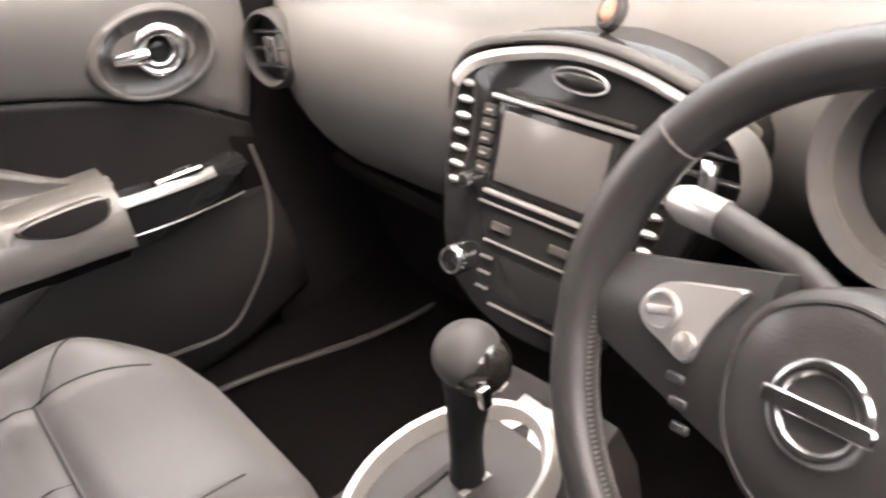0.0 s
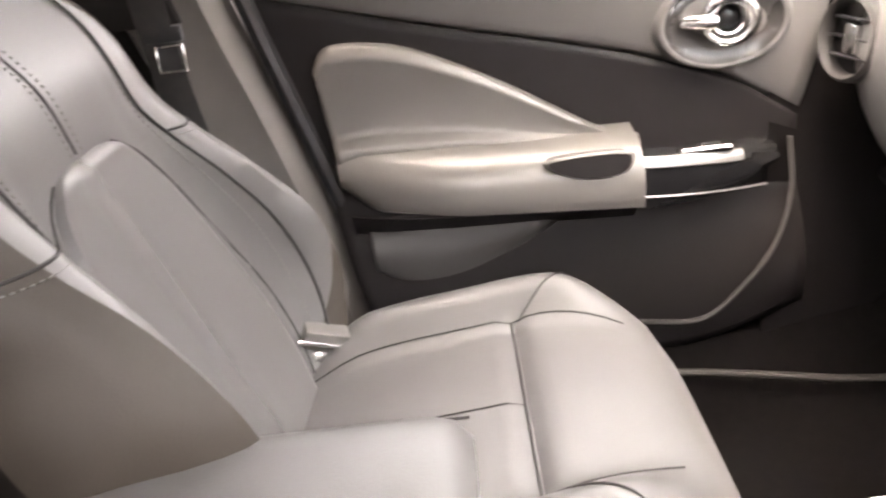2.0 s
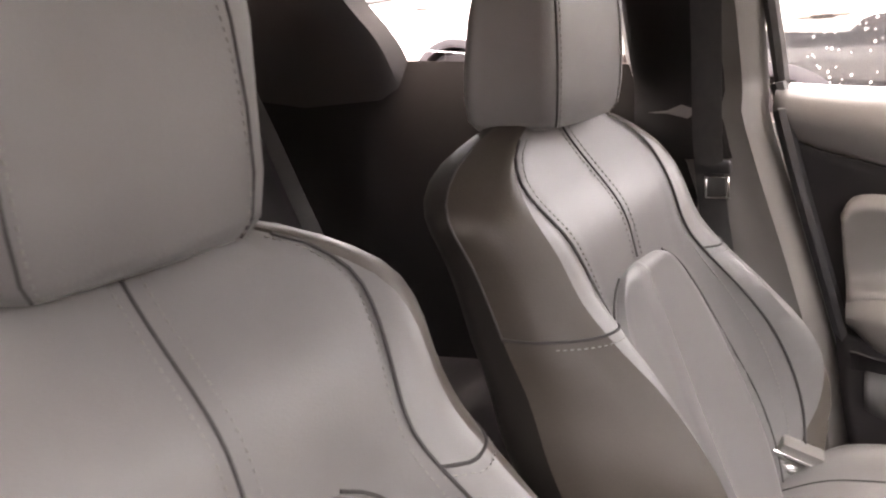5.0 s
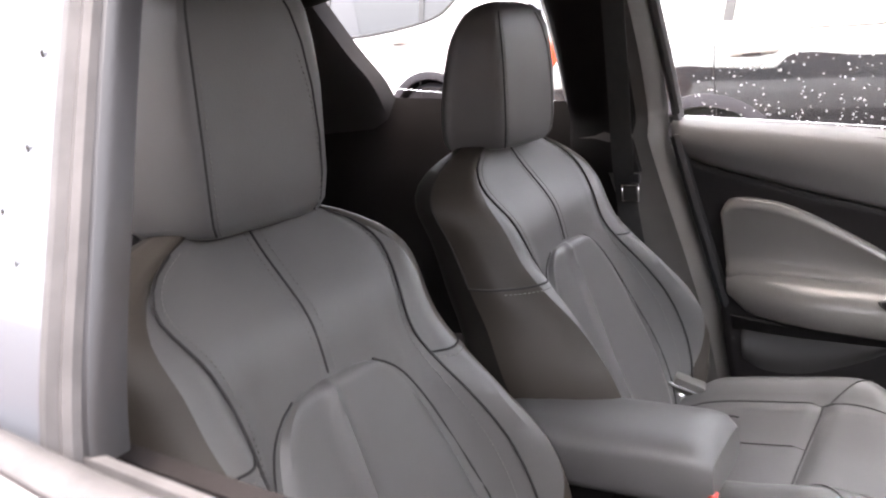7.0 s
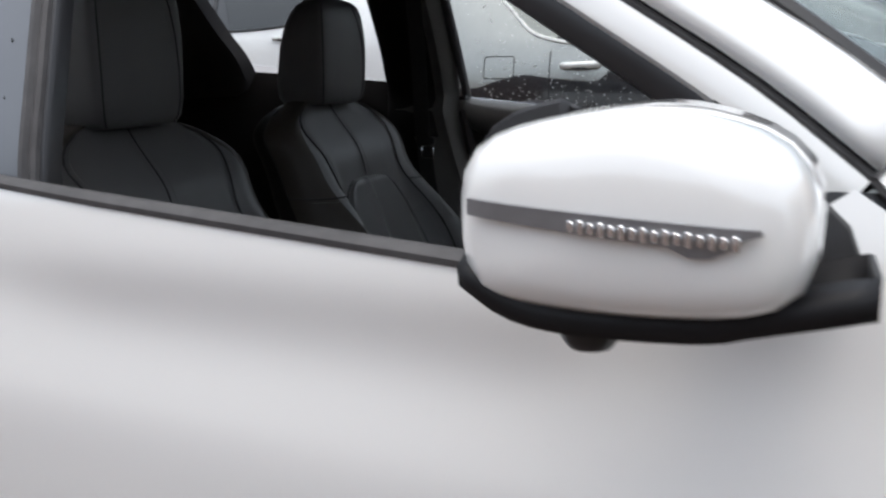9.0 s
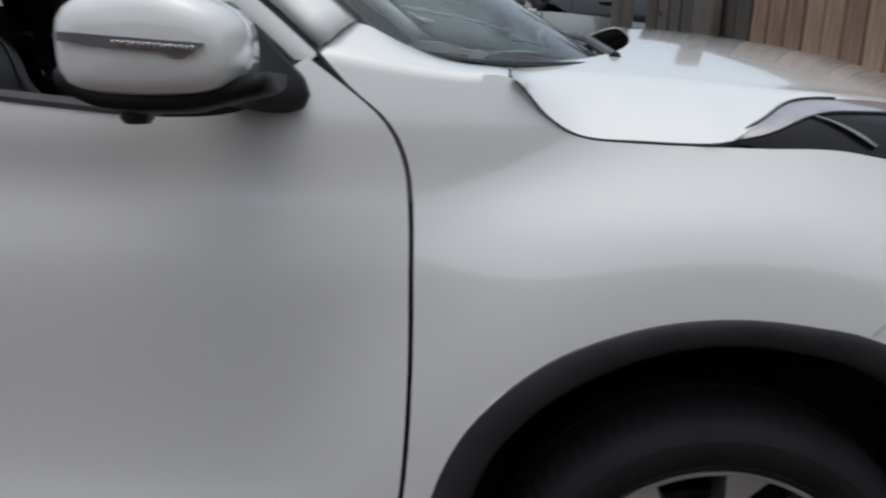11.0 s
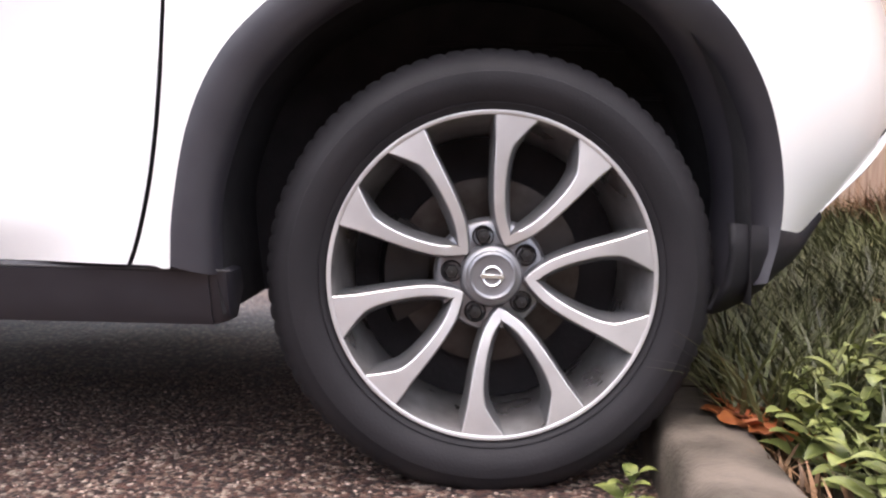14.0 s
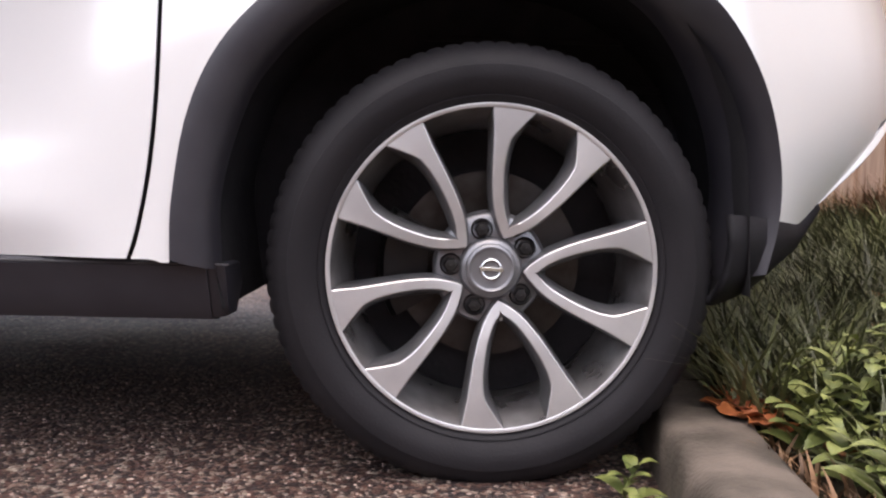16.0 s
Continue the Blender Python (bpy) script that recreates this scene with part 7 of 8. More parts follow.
# rear doors and quarter trims inside
QUARTER_TRIM = mat("grey_quarter_trim", (0.038, 0.035, 0.036), 0.6, 0, (0.032, 0.029, 0.030), 8, 0.1, 300)
for mir in (1, -1):
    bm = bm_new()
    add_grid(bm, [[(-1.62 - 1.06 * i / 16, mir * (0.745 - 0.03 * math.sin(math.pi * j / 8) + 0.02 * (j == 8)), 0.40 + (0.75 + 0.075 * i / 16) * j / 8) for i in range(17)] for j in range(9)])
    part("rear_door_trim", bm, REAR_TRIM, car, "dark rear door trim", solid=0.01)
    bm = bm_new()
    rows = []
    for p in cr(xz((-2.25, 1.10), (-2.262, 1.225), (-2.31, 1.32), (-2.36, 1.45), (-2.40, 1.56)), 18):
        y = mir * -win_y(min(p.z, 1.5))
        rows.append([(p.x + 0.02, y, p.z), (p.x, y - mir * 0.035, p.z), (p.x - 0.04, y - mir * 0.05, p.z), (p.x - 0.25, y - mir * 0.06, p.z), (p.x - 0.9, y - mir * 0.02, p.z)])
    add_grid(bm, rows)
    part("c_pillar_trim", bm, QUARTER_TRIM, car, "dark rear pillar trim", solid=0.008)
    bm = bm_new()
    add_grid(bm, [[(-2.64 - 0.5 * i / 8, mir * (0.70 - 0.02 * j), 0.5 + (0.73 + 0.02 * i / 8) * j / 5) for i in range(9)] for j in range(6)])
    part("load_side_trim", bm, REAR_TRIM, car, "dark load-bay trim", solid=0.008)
    # rear door glass
    bm = bm_new()
    add_grid(bm, [[Vector((x + (0.06 if k > 0 else 0) * k / 6, mir * (-win_y(zb + (1.50 - zb) * k / 6) + 0.004), zb + (1.50 - zb) * k / 6)) for x, zb in [(-1.60 - 0.70 * i / 10, 1.14 + 0.09 * i / 10) for i in range(11)]] for k in range(7)])
    rg = part("rear_door_glass", bm, GLASS, car, "rear side window", solid=0.003)
    rg.visible_shadow = False
# driver's side: B-pillar inner trim and door card
bm = bm_new()
rows = []
for p in cr(xz((-1.45, 0.40), (-1.50, 0.80), (-1.53, 1.08), (-1.545, 1.28), (-1.555, 1.50)), 24):
    y = -0.735 if p.z < 1.08 else win_y(p.z) + 0.055
    rows.append([(p.x + 0.06, y - 0.02, p.z), (p.x + 0.05, y + 0.01, p.z), (p.x - 0.10, y + 0.02, p.z), (p.x - 0.12, y - 0.02, p.z)])
add_grid(bm, rows)
part("b_pillar_trim", bm, QUARTER_TRIM, car, "dark grey pillar trim", solid=0.004)
bm = bm_new()
add_grid(bm, [[(-1.46 + 0.84 * i / 20, -0.765 + 0.03 * math.sin(math.pi * j / 12), 0.36 + (belt_z(-1.46 + 0.84 * i / 20) - 0.018 - 0.36) * j / 12) for i in range(21)] for j in range(13)])
part("door_card", bm, DOOR_PLASTIC, door, "dark inner door card", solid=0.015)
belt("seat_belt", [(-1.58, -0.60, 1.42), (-1.58, -0.655, 1.2), (-1.58, -0.69, 1.0), (-1.57, -0.695, 0.7), (-1.56, -0.69, 0.45)], 0.046, "black webbing seat belt hanging down the pillar")

# ---- dashboard ----
dash = thing("dashboard", (-0.5, 0, 0.7), "dark grey soft-touch dashboard with rounded passenger side", "dashboard")
PROF = [(-0.06, 1.058), (-0.30, 1.052), (-0.47, 1.035), (-0.56, 1.012), (-0.62, 0.975), (-0.655, 0.93), (-0.668, 0.88), (-0.664, 0.825), (-0.645, 0.770), (-0.615, 0.718), (-0.58, 0.678)]
bm = bm_new()
rows = []
for i in range(60):
    y = -0.71 + 1.42 * i / 59
    e = sstep(abs(y), 0.62, 0.71)
    mid = math.exp(-(y / 0.16) ** 4)
    row = []
    for k, p in enumerate(cr([(x, 0, z) for x, z in PROF], 26)):
        x = p.x + 0.05 * e * sstep(k, 6, 25) + (0.0 if y > 0.13 else 0.05 * sstep(k, 8, 25) * (1 - mid)) + 0.05 * mid * sstep(k, 8, 20)
        # hollow that takes the stack's driver side
        x += 0.075 * (1 - sstep(abs(y + 0.085), 0.10, 0.18)) * sstep(k, 4, 9)
        row.append((x, y, p.z + 0.012 * mid * (k < 12)))
    rows.append(row)
add_grid(bm, rows)
part("pad", bm, DASH, dash, "dark grey soft dash pad", solid=0.006, off=-1)
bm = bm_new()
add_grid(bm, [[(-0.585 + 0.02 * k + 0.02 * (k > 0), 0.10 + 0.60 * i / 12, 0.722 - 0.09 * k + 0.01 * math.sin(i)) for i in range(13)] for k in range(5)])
part("glovebox", bm, FOOTWELL_SHADED, dash, "dark glovebox below the pad", solid=0.01)
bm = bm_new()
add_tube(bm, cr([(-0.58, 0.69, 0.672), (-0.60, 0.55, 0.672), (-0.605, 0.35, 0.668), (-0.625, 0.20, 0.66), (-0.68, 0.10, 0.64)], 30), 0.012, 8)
part("pad_lower_edge", bm, FOOTWELL_SHADED, dash, "black lower edge of the pad")
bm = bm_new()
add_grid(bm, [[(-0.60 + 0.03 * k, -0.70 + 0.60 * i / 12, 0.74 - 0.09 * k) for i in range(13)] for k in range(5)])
part("knee_panel", bm, FOOTWELL_SHADED, dash, "dark knee panel", solid=0.01)


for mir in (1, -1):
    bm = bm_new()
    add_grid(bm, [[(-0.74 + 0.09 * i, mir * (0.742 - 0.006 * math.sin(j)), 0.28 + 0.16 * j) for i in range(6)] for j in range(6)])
    part("kick_panel", bm, FOOTWELL_SHADED, dash, "dark footwell side panel", solid=0.01, angle=120)


# round side vents
def round_vent(name, c, d_, rad):
    m = Matrix.Translation(c) @ Vector(d_).to_track_quat("Z", "Y").to_matrix().to_4x4()
    b = bm_new()
    add_lathe(b, [(rad * 1.18, -0.02), (rad * 1.16, 0.004), (rad * 1.05, 0.010), (rad * 0.97, 0.004), (rad * 0.95, -0.02)], 40, m)
    v = part(name, b, HOOD, dash, "round air vent")
    b = bm_new()
    add_lathe(b, [(rad * 0.97, -0.012), (0.001, -0.016)], 40, m)
    part("vent_well", b, PIPING, v)
    for k in (-1, 0, 1):
        b = bm_new()
        add_box(b, (0, 0, 0), (rad * 1.7 * (1 - 0.15 * abs(k)), 0.003, 0.012), 0.001, 1)
        bmesh.ops.transform(b, matrix=m @ Matrix.Translation((0, k * rad * 0.5, -0.004)), verts=b.verts)
        part("vent_blade", b, BLACK_SATIN, v)
    b = bm_new()
    add_box(b, (0, 0, 0), (rad * 0.5, rad * 0.8, 0.012), 0.004, 2)
    bmesh.ops.transform(b, matrix=m @ Matrix.Translation((0.006, 0.0, 0.0)), verts=b.verts)
    part("vent_tab", b, CHROME, v, "bright vent adjuster")
    return v


round_vent("side_vent", (-0.672, 0.640, 0.888), (-0.92, -0.2, 0.1), 0.050)
round_vent("side_vent", (-0.655, -0.64, 0.888), (-0.9, 0.3, 0.2), 0.05)

# centre stack
BRIGHT_ARC = mat("bright_satin_arc", (0.86, 0.84, 0.81), 0.42, 0.35, (0.8, 0.78, 0.75), 12)
EX = Vector((0.1749, -0.9734, -0.1483))
EZ = Vector((0.3, -0.0908, 0.9496))
EN = Vector((-0.9378, -0.2106, 0.2761))
SO = Vector((-0.651, 0.071, 0.831))


def st(a, b, n=0.0):
    """On the stack: a towards the driver, b up, n out of it, from the display's middle."""
    return SO + EX * a + EZ * b + EN * n


SROT = Matrix((EX, EZ, EN)).transposed()


def stack_ring(k, n):
    pts = cr([(-0.125, 0.055, 0), (-0.108, 0.082, 0), (-0.06, 0.105, 0), (0, 0.117, 0), (0.06, 0.115, 0), (0.125, 0.100, 0), (0.165, 0.065, 0), (0.150, -0.03, 0), (0.12, -0.10, 0), (0.095, -0.16, 0), (0.045, -0.19, 0), (-0.03, -0.19, 0), (-0.085, -0.165, 0), (-0.115, -0.12, 0), (-0.128, -0.04, 0)], 60, True)
    return [st(p.x * k, -0.035 + (p.y + 0.035) * k, n) for p in pts]


bm = bm_new()
add_loft(bm, [stack_ring(1.14, -0.06), stack_ring(1.09, -0.006), stack_ring(1.06, 0.002), stack_ring(1.03, 0.004), stack_ring(0.5, 0.004)])
part("stack_panel", bm, PIANO, dash, "gloss black centre stack")
bm = bm_new()
BROW = cr([(-0.150, 0.02, -0.012), (-0.142, 0.062, -0.002), (-0.116, 0.092, 0.006), (-0.056, 0.113, 0.012), (0.01, 0.124, 0.014), (0.075, 0.120, 0.013), (0.135, 0.106, 0.010), (0.165, 0.092, -0.004), (0.18, 0.075, -0.03)], 50)
add_tube(bm, [st(p.x, p.y, p.z) for p in BROW], 0.0075, 10, flat=0.7)
part("stack_brow", bm, HOOD, dash, "dark grey hood over the centre stack")
bm = bm_new()
add_grid(bm, [[st(p.x * k, p.y - d_, n) for k, d_, n in ((0.96, 0.008, 0.014), (0.955, 0.0145, 0.014), (0.94, 0.021, 0.006))] for p in BROW[6:-4]])
part("brow_trim", bm, BRIGHT_ARC, dash, "satin silver arc under the hood", solid=0.002)


def on_stack(name, a, b, w, h, n, depth, material, label="", bev=0.002):
    bb = bm_new()
    add_box(bb, st(a, b, n), (w, h, depth), bev, 2, SROT)
    return part(name, bb, material, dash, label)


on_stack("screen_bezel", 0.0, 0.0, 0.146, 0.090, 0.004, 0.005, PIANO, "gloss black screen surround")
on_stack("display", 0.0, 0.0, 0.128, 0.075, 0.0065, 0.003, SCREEN, "switched-off display, reflection put into its grey", 0.001)
on_stack("disc_slot_bar", 0.008, 0.050, 0.18, 0.005, 0.007, 0.006, SILVER_TRIM, "bright bar above the screen", 0.002)
on_stack("disc_slot", 0.008, 0.058, 0.15, 0.004, 0.005, 0.003, PIPING, "dark disc slot", 0.001)
on_stack("lower_bar", 0.0, -0.051, 0.15, 0.005, 0.007, 0.006, SILVER_TRIM, "bright bar below the screen", 0.002)
on_stack("lower_bar", 0.0, -0.064, 0.16, 0.0022, 0.006, 0.004, SILVER_TRIM, "thin bright line", 0.0008)
bm = bm_new()
bmesh.ops.create_uvsphere(bm, u_segments=24, v_segments=12, radius=0.030, matrix=Matrix.Translation(st(0.016, 0.086, 0.006)) @ SROT.to_4x4() @ Matrix.Diagonal((1, 0.32, 0.25, 1)))
part("hazard_switch", bm, PIANO, dash, "oval gloss switch")
bm = bm_new()
add_tube(bm, [st(0.016 + 0.031 * math.cos(a * 0.2618), 0.086 + 0.0112 * math.sin(a * 0.2618), 0.007) for a in range(24)], 0.0015, 6, True)
part("hazard_ring", bm, SILVER_TRIM, dash, "satin ring")
for k in range(5):
    on_stack("radio_button", -0.083, 0.034 - 0.0155 * k, 0.015, 0.012, 0.006, 0.006, HOOD, "grey radio button")
    on_stack("button_mark", -0.083, 0.034 - 0.0155 * k, 0.008, 0.0022, 0.0092, 0.001, SILVER_TRIM, "", 0.0003)
for k in range(4):
    on_stack("radio_button", 0.085, 0.026 - 0.018 * k, 0.016, 0.014, 0.006, 0.006, HOOD, "grey radio button")
    on_stack("button_mark", 0.085, 0.026 - 0.018 * k, 0.009, 0.0022, 0.0092, 0.001, SILVER_TRIM, "", 0.0003)
# oval side vents with bright bladelets
for sg_ in (-1, 1):
    bm = bm_new()
    add_loft(bm, [[st(sg_ * 0.119 + rx * math.cos(k * 0.2618), 0.006 + rz * math.sin(k * 0.2618), n) for k in range(24)] for rx, rz, n in ((0.016, 0.066, 0.004), (0.014, 0.063, 0.005), (0.012, 0.06, -0.02))])
    part("stack_vent", bm, PIPING, dash, "dark tall oval vent")
    for k in range(7):
        bm = bm_new()
        bmesh.ops.create_uvsphere(bm, u_segments=14, v_segments=8, radius=0.0105, matrix=Matrix.Translation(st(sg_ * 0.119, 0.054 - 0.0178 * k, 0.004)) @ SROT.to_4x4() @ Matrix.Diagonal((1.0 if 0 < k < 6 else 0.75, 0.40, 0.5, 1)))
        part("vent_blade", bm, SILVER_TRIM, dash, "bright vent blade")


def knob(name, a, b, rad, label):
    m_ = Matrix.Translation(st(a, b, 0.003)) @ SROT.to_4x4()
    bb = bm_new()
    add_lathe(bb, [(rad * 1.1, 0.0), (rad * 1.08, 0.005), (rad, 0.015), (rad * 0.92, 0.0175), (rad * 0.75, 0.0175), (rad * 0.7, 0.014), (0.001, 0.014)], 32, m_)
    kb = part(name, bb, CHROME, dash, label)
    bb = bm_new()
    add_lathe(bb, [(rad * 0.72, 0.0178), (0.001, 0.0185)], 24, m_)
    part("knob_face", bb, PIANO, kb)
    return kb


knob("volume_knob", -0.095, -0.045, 0.0085, "chrome volume knob")
knob("climate_knob", -0.096, -0.140, 0.0165, "chrome climate knob")
knob("climate_knob", 0.090, -0.140, 0.0165, "chrome climate knob")
on_stack("climate_display", 0.0, -0.142, 0.085, 0.05, 0.005, 0.003, PIANO, "dark climate display")
on_stack("climate_line", -0.005, -0.105, 0.12, 0.0018, 0.006, 0.003, SILVER_TRIM, "", 0.0005)
on_stack("climate_line", 0.0, -0.175, 0.09, 0.0018, 0.006, 0.003, SILVER_TRIM, "", 0.0005)
for a in (-0.045, 0.03):
    on_stack("climate_button", a, -0.086, 0.024, 0.009, 0.006, 0.004, HOOD, "grey climate button", 0.001)
for k in range(3):
    on_stack("climate_button", -0.058, -0.124 - 0.018 * k, 0.016, 0.0022, 0.006, 0.003, SILVER_TRIM, "", 0.0005)
    on_stack("climate_button", 0.056, -0.124 - 0.018 * k, 0.014, 0.013, 0.006, 0.004, HOOD, "", 0.001)
bm = bm_new()
bmesh.ops.create_uvsphere(bm, u_segments=20, v_segments=12, radius=0.013, matrix=Matrix.Translation((-0.592, 0.03, 1.0)) @ Matrix.Diagonal((1, 1, 0.7, 1)))
solo("sensor", bm, mat("amber_sensor", (0.30, 0.12, 0.06), 0.25, 0, (0.2, 0.08, 0.05), 40), "small orange-tinted sensor on the dash top", "sensor")
# small amber dome standing on the dash
amber = thing("dash_lamp", (-0.588, 0.038, 0.962), "small amber dome with a dark rim on the dash top", "indicator lamp")
m = Matrix.Translation((-0.589, 0.0375, 0.968)) @ Vector((-0.75, 0, 0.66)).to_track_quat("Z", "Y").to_matrix().to_4x4() @ Matrix.Diagonal((0.9, 1.25, 1, 1))
bm = bm_new()
add_lathe(bm, [(0.0150, -0.006), (0.0145, 0.004), (0.0115, 0.007), (0.009, 0.004)], 28, m)
part("rim", bm, HOOD, amber, "dark rim")
bm = bm_new()
add_lathe(bm, [(0.0100, 0.002), (0.0085, 0.007), (0.005, 0.010), (0.001, 0.011)], 24, m)
part("lens", bm, AMBER, amber, "amber lens")
# central right vent and instrument pod
round_vent("side_vent", (-0.665, -0.125, 0.868), (-0.9, 0.05, 0.3), 0.039)
pod = thing("instrument_pod", (-0.62, -0.36, 1.0), "hooded twin-dial instrument pod with grey rims", "instrument pod")
for y in (-0.30, -0.44):
    m = Matrix.Translation((-0.665, y, 0.915)) @ Vector((-0.95, 0, 0.3)).to_track_quat("Z", "Y").to_matrix().to_4x4()
    bm = bm_new()
    add_lathe(bm, [(0.088, -0.10), (0.086, 0.0), (0.080, 0.012), (0.070, 0.006), (0.064, -0.03)], 48, m)
    part("dial_hood", bm, HOOD, pod, "dark grey dial hood")
    bm = bm_new()
    add_lathe(bm, [(0.072, 0.006), (0.066, 0.004), (0.063, -0.026)], 48, m)
    part("dial_rim", bm, HOOD, pod, "satin grey dial rim")
    bm = bm_new()
    add_lathe(bm, [(0.064, -0.028), (0.001, -0.028)], 48, m)
    part("dial_face", bm, PIANO, pod, "dark dial face")

# ---- steering wheel ----
sw = thing("steering_wheel", (-0.86, -0.36, 0.885), "leather-rimmed multifunction steering wheel with stitched grips", "steering wheel")
SWC = Vector((-0.842, -0.344, 0.862))
ta = radians(26.7)
WU = Vector((math.sin(ta), 0, math.cos(ta)))
WS = Vector((0, 1, 0))
WN = Vector((-math.cos(ta), 0, math.sin(ta)))


def sp(a, r, n=0.0):
    """On the wheel: a degrees from the left-hand (far) side upwards, radius, out towards the driver."""
    return SWC + WS * (r * math.cos(radians(a))) + WU * (r * math.sin(radians(a))) + WN * n


bm = bm_new()
add_tube(bm, [sp(a * 3.75, 0.180) for a in range(96)], [0.0165 + 0.0022 * math.exp(-((min(abs(a * 3.75 - 20), abs(a * 3.75 - 160)) / 22) ** 2)) for a in range(96)], 20, True, up=WN)
part("rim", bm, LEATHER_DARK, sw, "black leather rim")
for a in (40, 140, -48, -132):
    bm = bm_new()
    c = sp(a, 0.180)
    t = (sp(a + 2, 0.180) - sp(a - 2, 0.180)).normalized()
    o = (sp(a, 0.2) - sp(a, 0.1)).normalized()
    add_tube(bm, [c + (o * math.cos(k * 0.3927) + WN * math.sin(k * 0.3927)) * 0.0171 for k in range(16)], 0.0012, 5, True, up=t)
    part("rim_seam", bm, STITCH, sw)
bm = bm_new()
for k in range(44):
    a = -30 - 1.2 * k + 30
    for base in (a, 180 - a):
        p0, p1 = sp(base, 0.1645, 0.006), sp(base + 1.0, 0.1645, -0.006)
        add_tube(bm, [p0, p1], 0.0011, 4)
part("rim_stitching", bm, STITCH, sw, "grey stitching inside the rim", kind="stuff")
# hub pad
bm = bm_new()
def hub_ring(k, n):
    pts = cr([(x, y, 0) for x, y in ((-0.056, 0.034), (-0.034, 0.054), (0, 0.063), (0.034, 0.054), (0.056, 0.034), (0.064, 0.0), (0.056, -0.038), (0.032, -0.064), (0, -0.074), (-0.032, -0.064), (-0.056, -0.038), (-0.064, 0.0))], 48, True)
    return [SWC + WS * (p.x * k) + WU * (p.y * k) + WN * n for p in pts]
add_loft(bm, [hub_ring(1.0, -0.035), hub_ring(1.0, 0.0), hub_ring(0.97, 0.010), hub_ring(0.85, 0.0165), hub_ring(0.6, 0.0205), hub_ring(0.3, 0.022)])
part("airbag_cover", bm, LEATHER_DARK, sw, "dark airbag cover")
bm = bm_new()
add_tube(bm, hub_ring(0.88, 0.0158), 0.0016, 5, True)
part("airbag_seam", bm, PIPING, sw)
# lateral spokes with switch panels
for sg in (1, -1):
    bm = bm_new()
    rows = []
    for i in range(12):
        t = i / 11
        x = sg * (0.048 + 0.126 * t)
        hu, hl = 0.057 - 0.024 * t, -0.052 + 0.034 * t
        n = 0.004 - 0.006 * t
        rows.append([SWC + WS * x + WU * (hl + (hu - hl) * k / 6) + WN * (n + 0.008 * math.sin(math.pi * k / 6)) for k in range(7)] + [SWC + WS * x + WU * hu + WN * (n - 0.02), SWC + WS * x + WU * hl + WN * (n - 0.02)])
    add_loft(bm, rows)
    part("spoke", bm, LEATHER_DARK, sw, "dark spoke")
    bm = bm_new()
    ring = cr([(0.127, 0.010, 0), (0.123, 0.022, 0), (0.113, 0.031, 0), (0.097, 0.036, 0), (0.076, 0.0405, 0), (0.061, 0.043, 0), (0.066, 0.033, 0), (0.075, 0.016, 0), (0.083, -0.007, 0), (0.091, -0.010, 0), (0.106, -0.004, 0), (0.120, 0.001, 0)], 44, True)
    cc = Vector((0.095, 0.018, 0))
    add_loft(bm, [[SWC + WS * (sg * (cc.x + (p.x - cc.x) * k)) + WU * (cc.y + (p.y - cc.y) * k) + WN * n for p in ring] for k, n in ((1.0, 0.004), (1.0, 0.011), (0.95, 0.013), (0.5, 0.013))])
    part("switch_panel", bm, SILVER_TRIM, sw, "satin silver switch panel")
    bm = bm_new()
    m = Matrix.Translation(SWC + WS * (sg * 0.109) + WU * 0.015 + WN * 0.014) @ WN.to_track_quat("Z", "Y").to_matrix().to_4x4()
    add_lathe(bm, [(0.0130, -0.002), (0.0122, 0.003), (0.0105, 0.0035), (0.0100, 0.0015), (0.001, 0.001)], 28, m)
    add_box(bm, SWC + WS * (sg * 0.109) + WU * 0.015 + WN * 0.0165, (0.004, 0.018, 0.0055), 0.0015, 2, Matrix((WN, WS, WU)).transposed() @ Euler((radians(-14 * sg), 0, 0)).to_matrix())
    part("thumb_switch", bm, SILVER_TRIM, sw, "round thumb switch with raised bar")
    bm = bm_new()
    add_lathe(bm, [(0.007, -0.002), (0.0065, 0.003), (0.001, 0.004)], 18, Matrix.Translation(SWC + WS * (sg * 0.088) + WU * 0.002 + WN * 0.014) @ WN.to_track_quat("Z", "Y").to_matrix().to_4x4())
    part("small_switch", bm, SILVER_TRIM, sw)
    for k in range(3):
        bm = bm_new()
        add_box(bm, SWC + WS * (sg * (0.091 - 0.006 * k)) + WU * (-0.021 - 0.0135 * k) + WN * 0.009, (0.004, 0.012, 0.006), 0.0012, 1, Matrix((WN, WS, WU)).transposed())
        part("lower_button", bm, BLACK_SATIN, sw)
# lower spoke
bm = bm_new()
add_loft(bm, [[SWC + WS * (w * v) + WU * u + WN * n for v, n in ((-1, -0.012), (-0.8, 0.0), (0.8, 0.0), (1, -0.012))] for u, w in ((-0.08, 0.04), (-0.12, 0.026), (-0.17, 0.03))])
part("spoke", bm, LEATHER_DARK, sw)
# badge: plain ring and bar
bm = bm_new()
add_tube(bm, [SWC + WS * (0.0235 * math.cos(a * 0.1571)) + WU * (0.0235 * math.sin(a * 0.1571)) + WN * 0.023 for a in range(40)], 0.0042, 8, True, flat=0.6, up=WN)
add_box(bm, SWC + WN * 0.0245, (0.004, 0.060, 0.010), 0.001, 1, Matrix((WN, WS, WU)).transposed())
part("badge", bm, CHROME, sw, "chrome ring and bar badge")
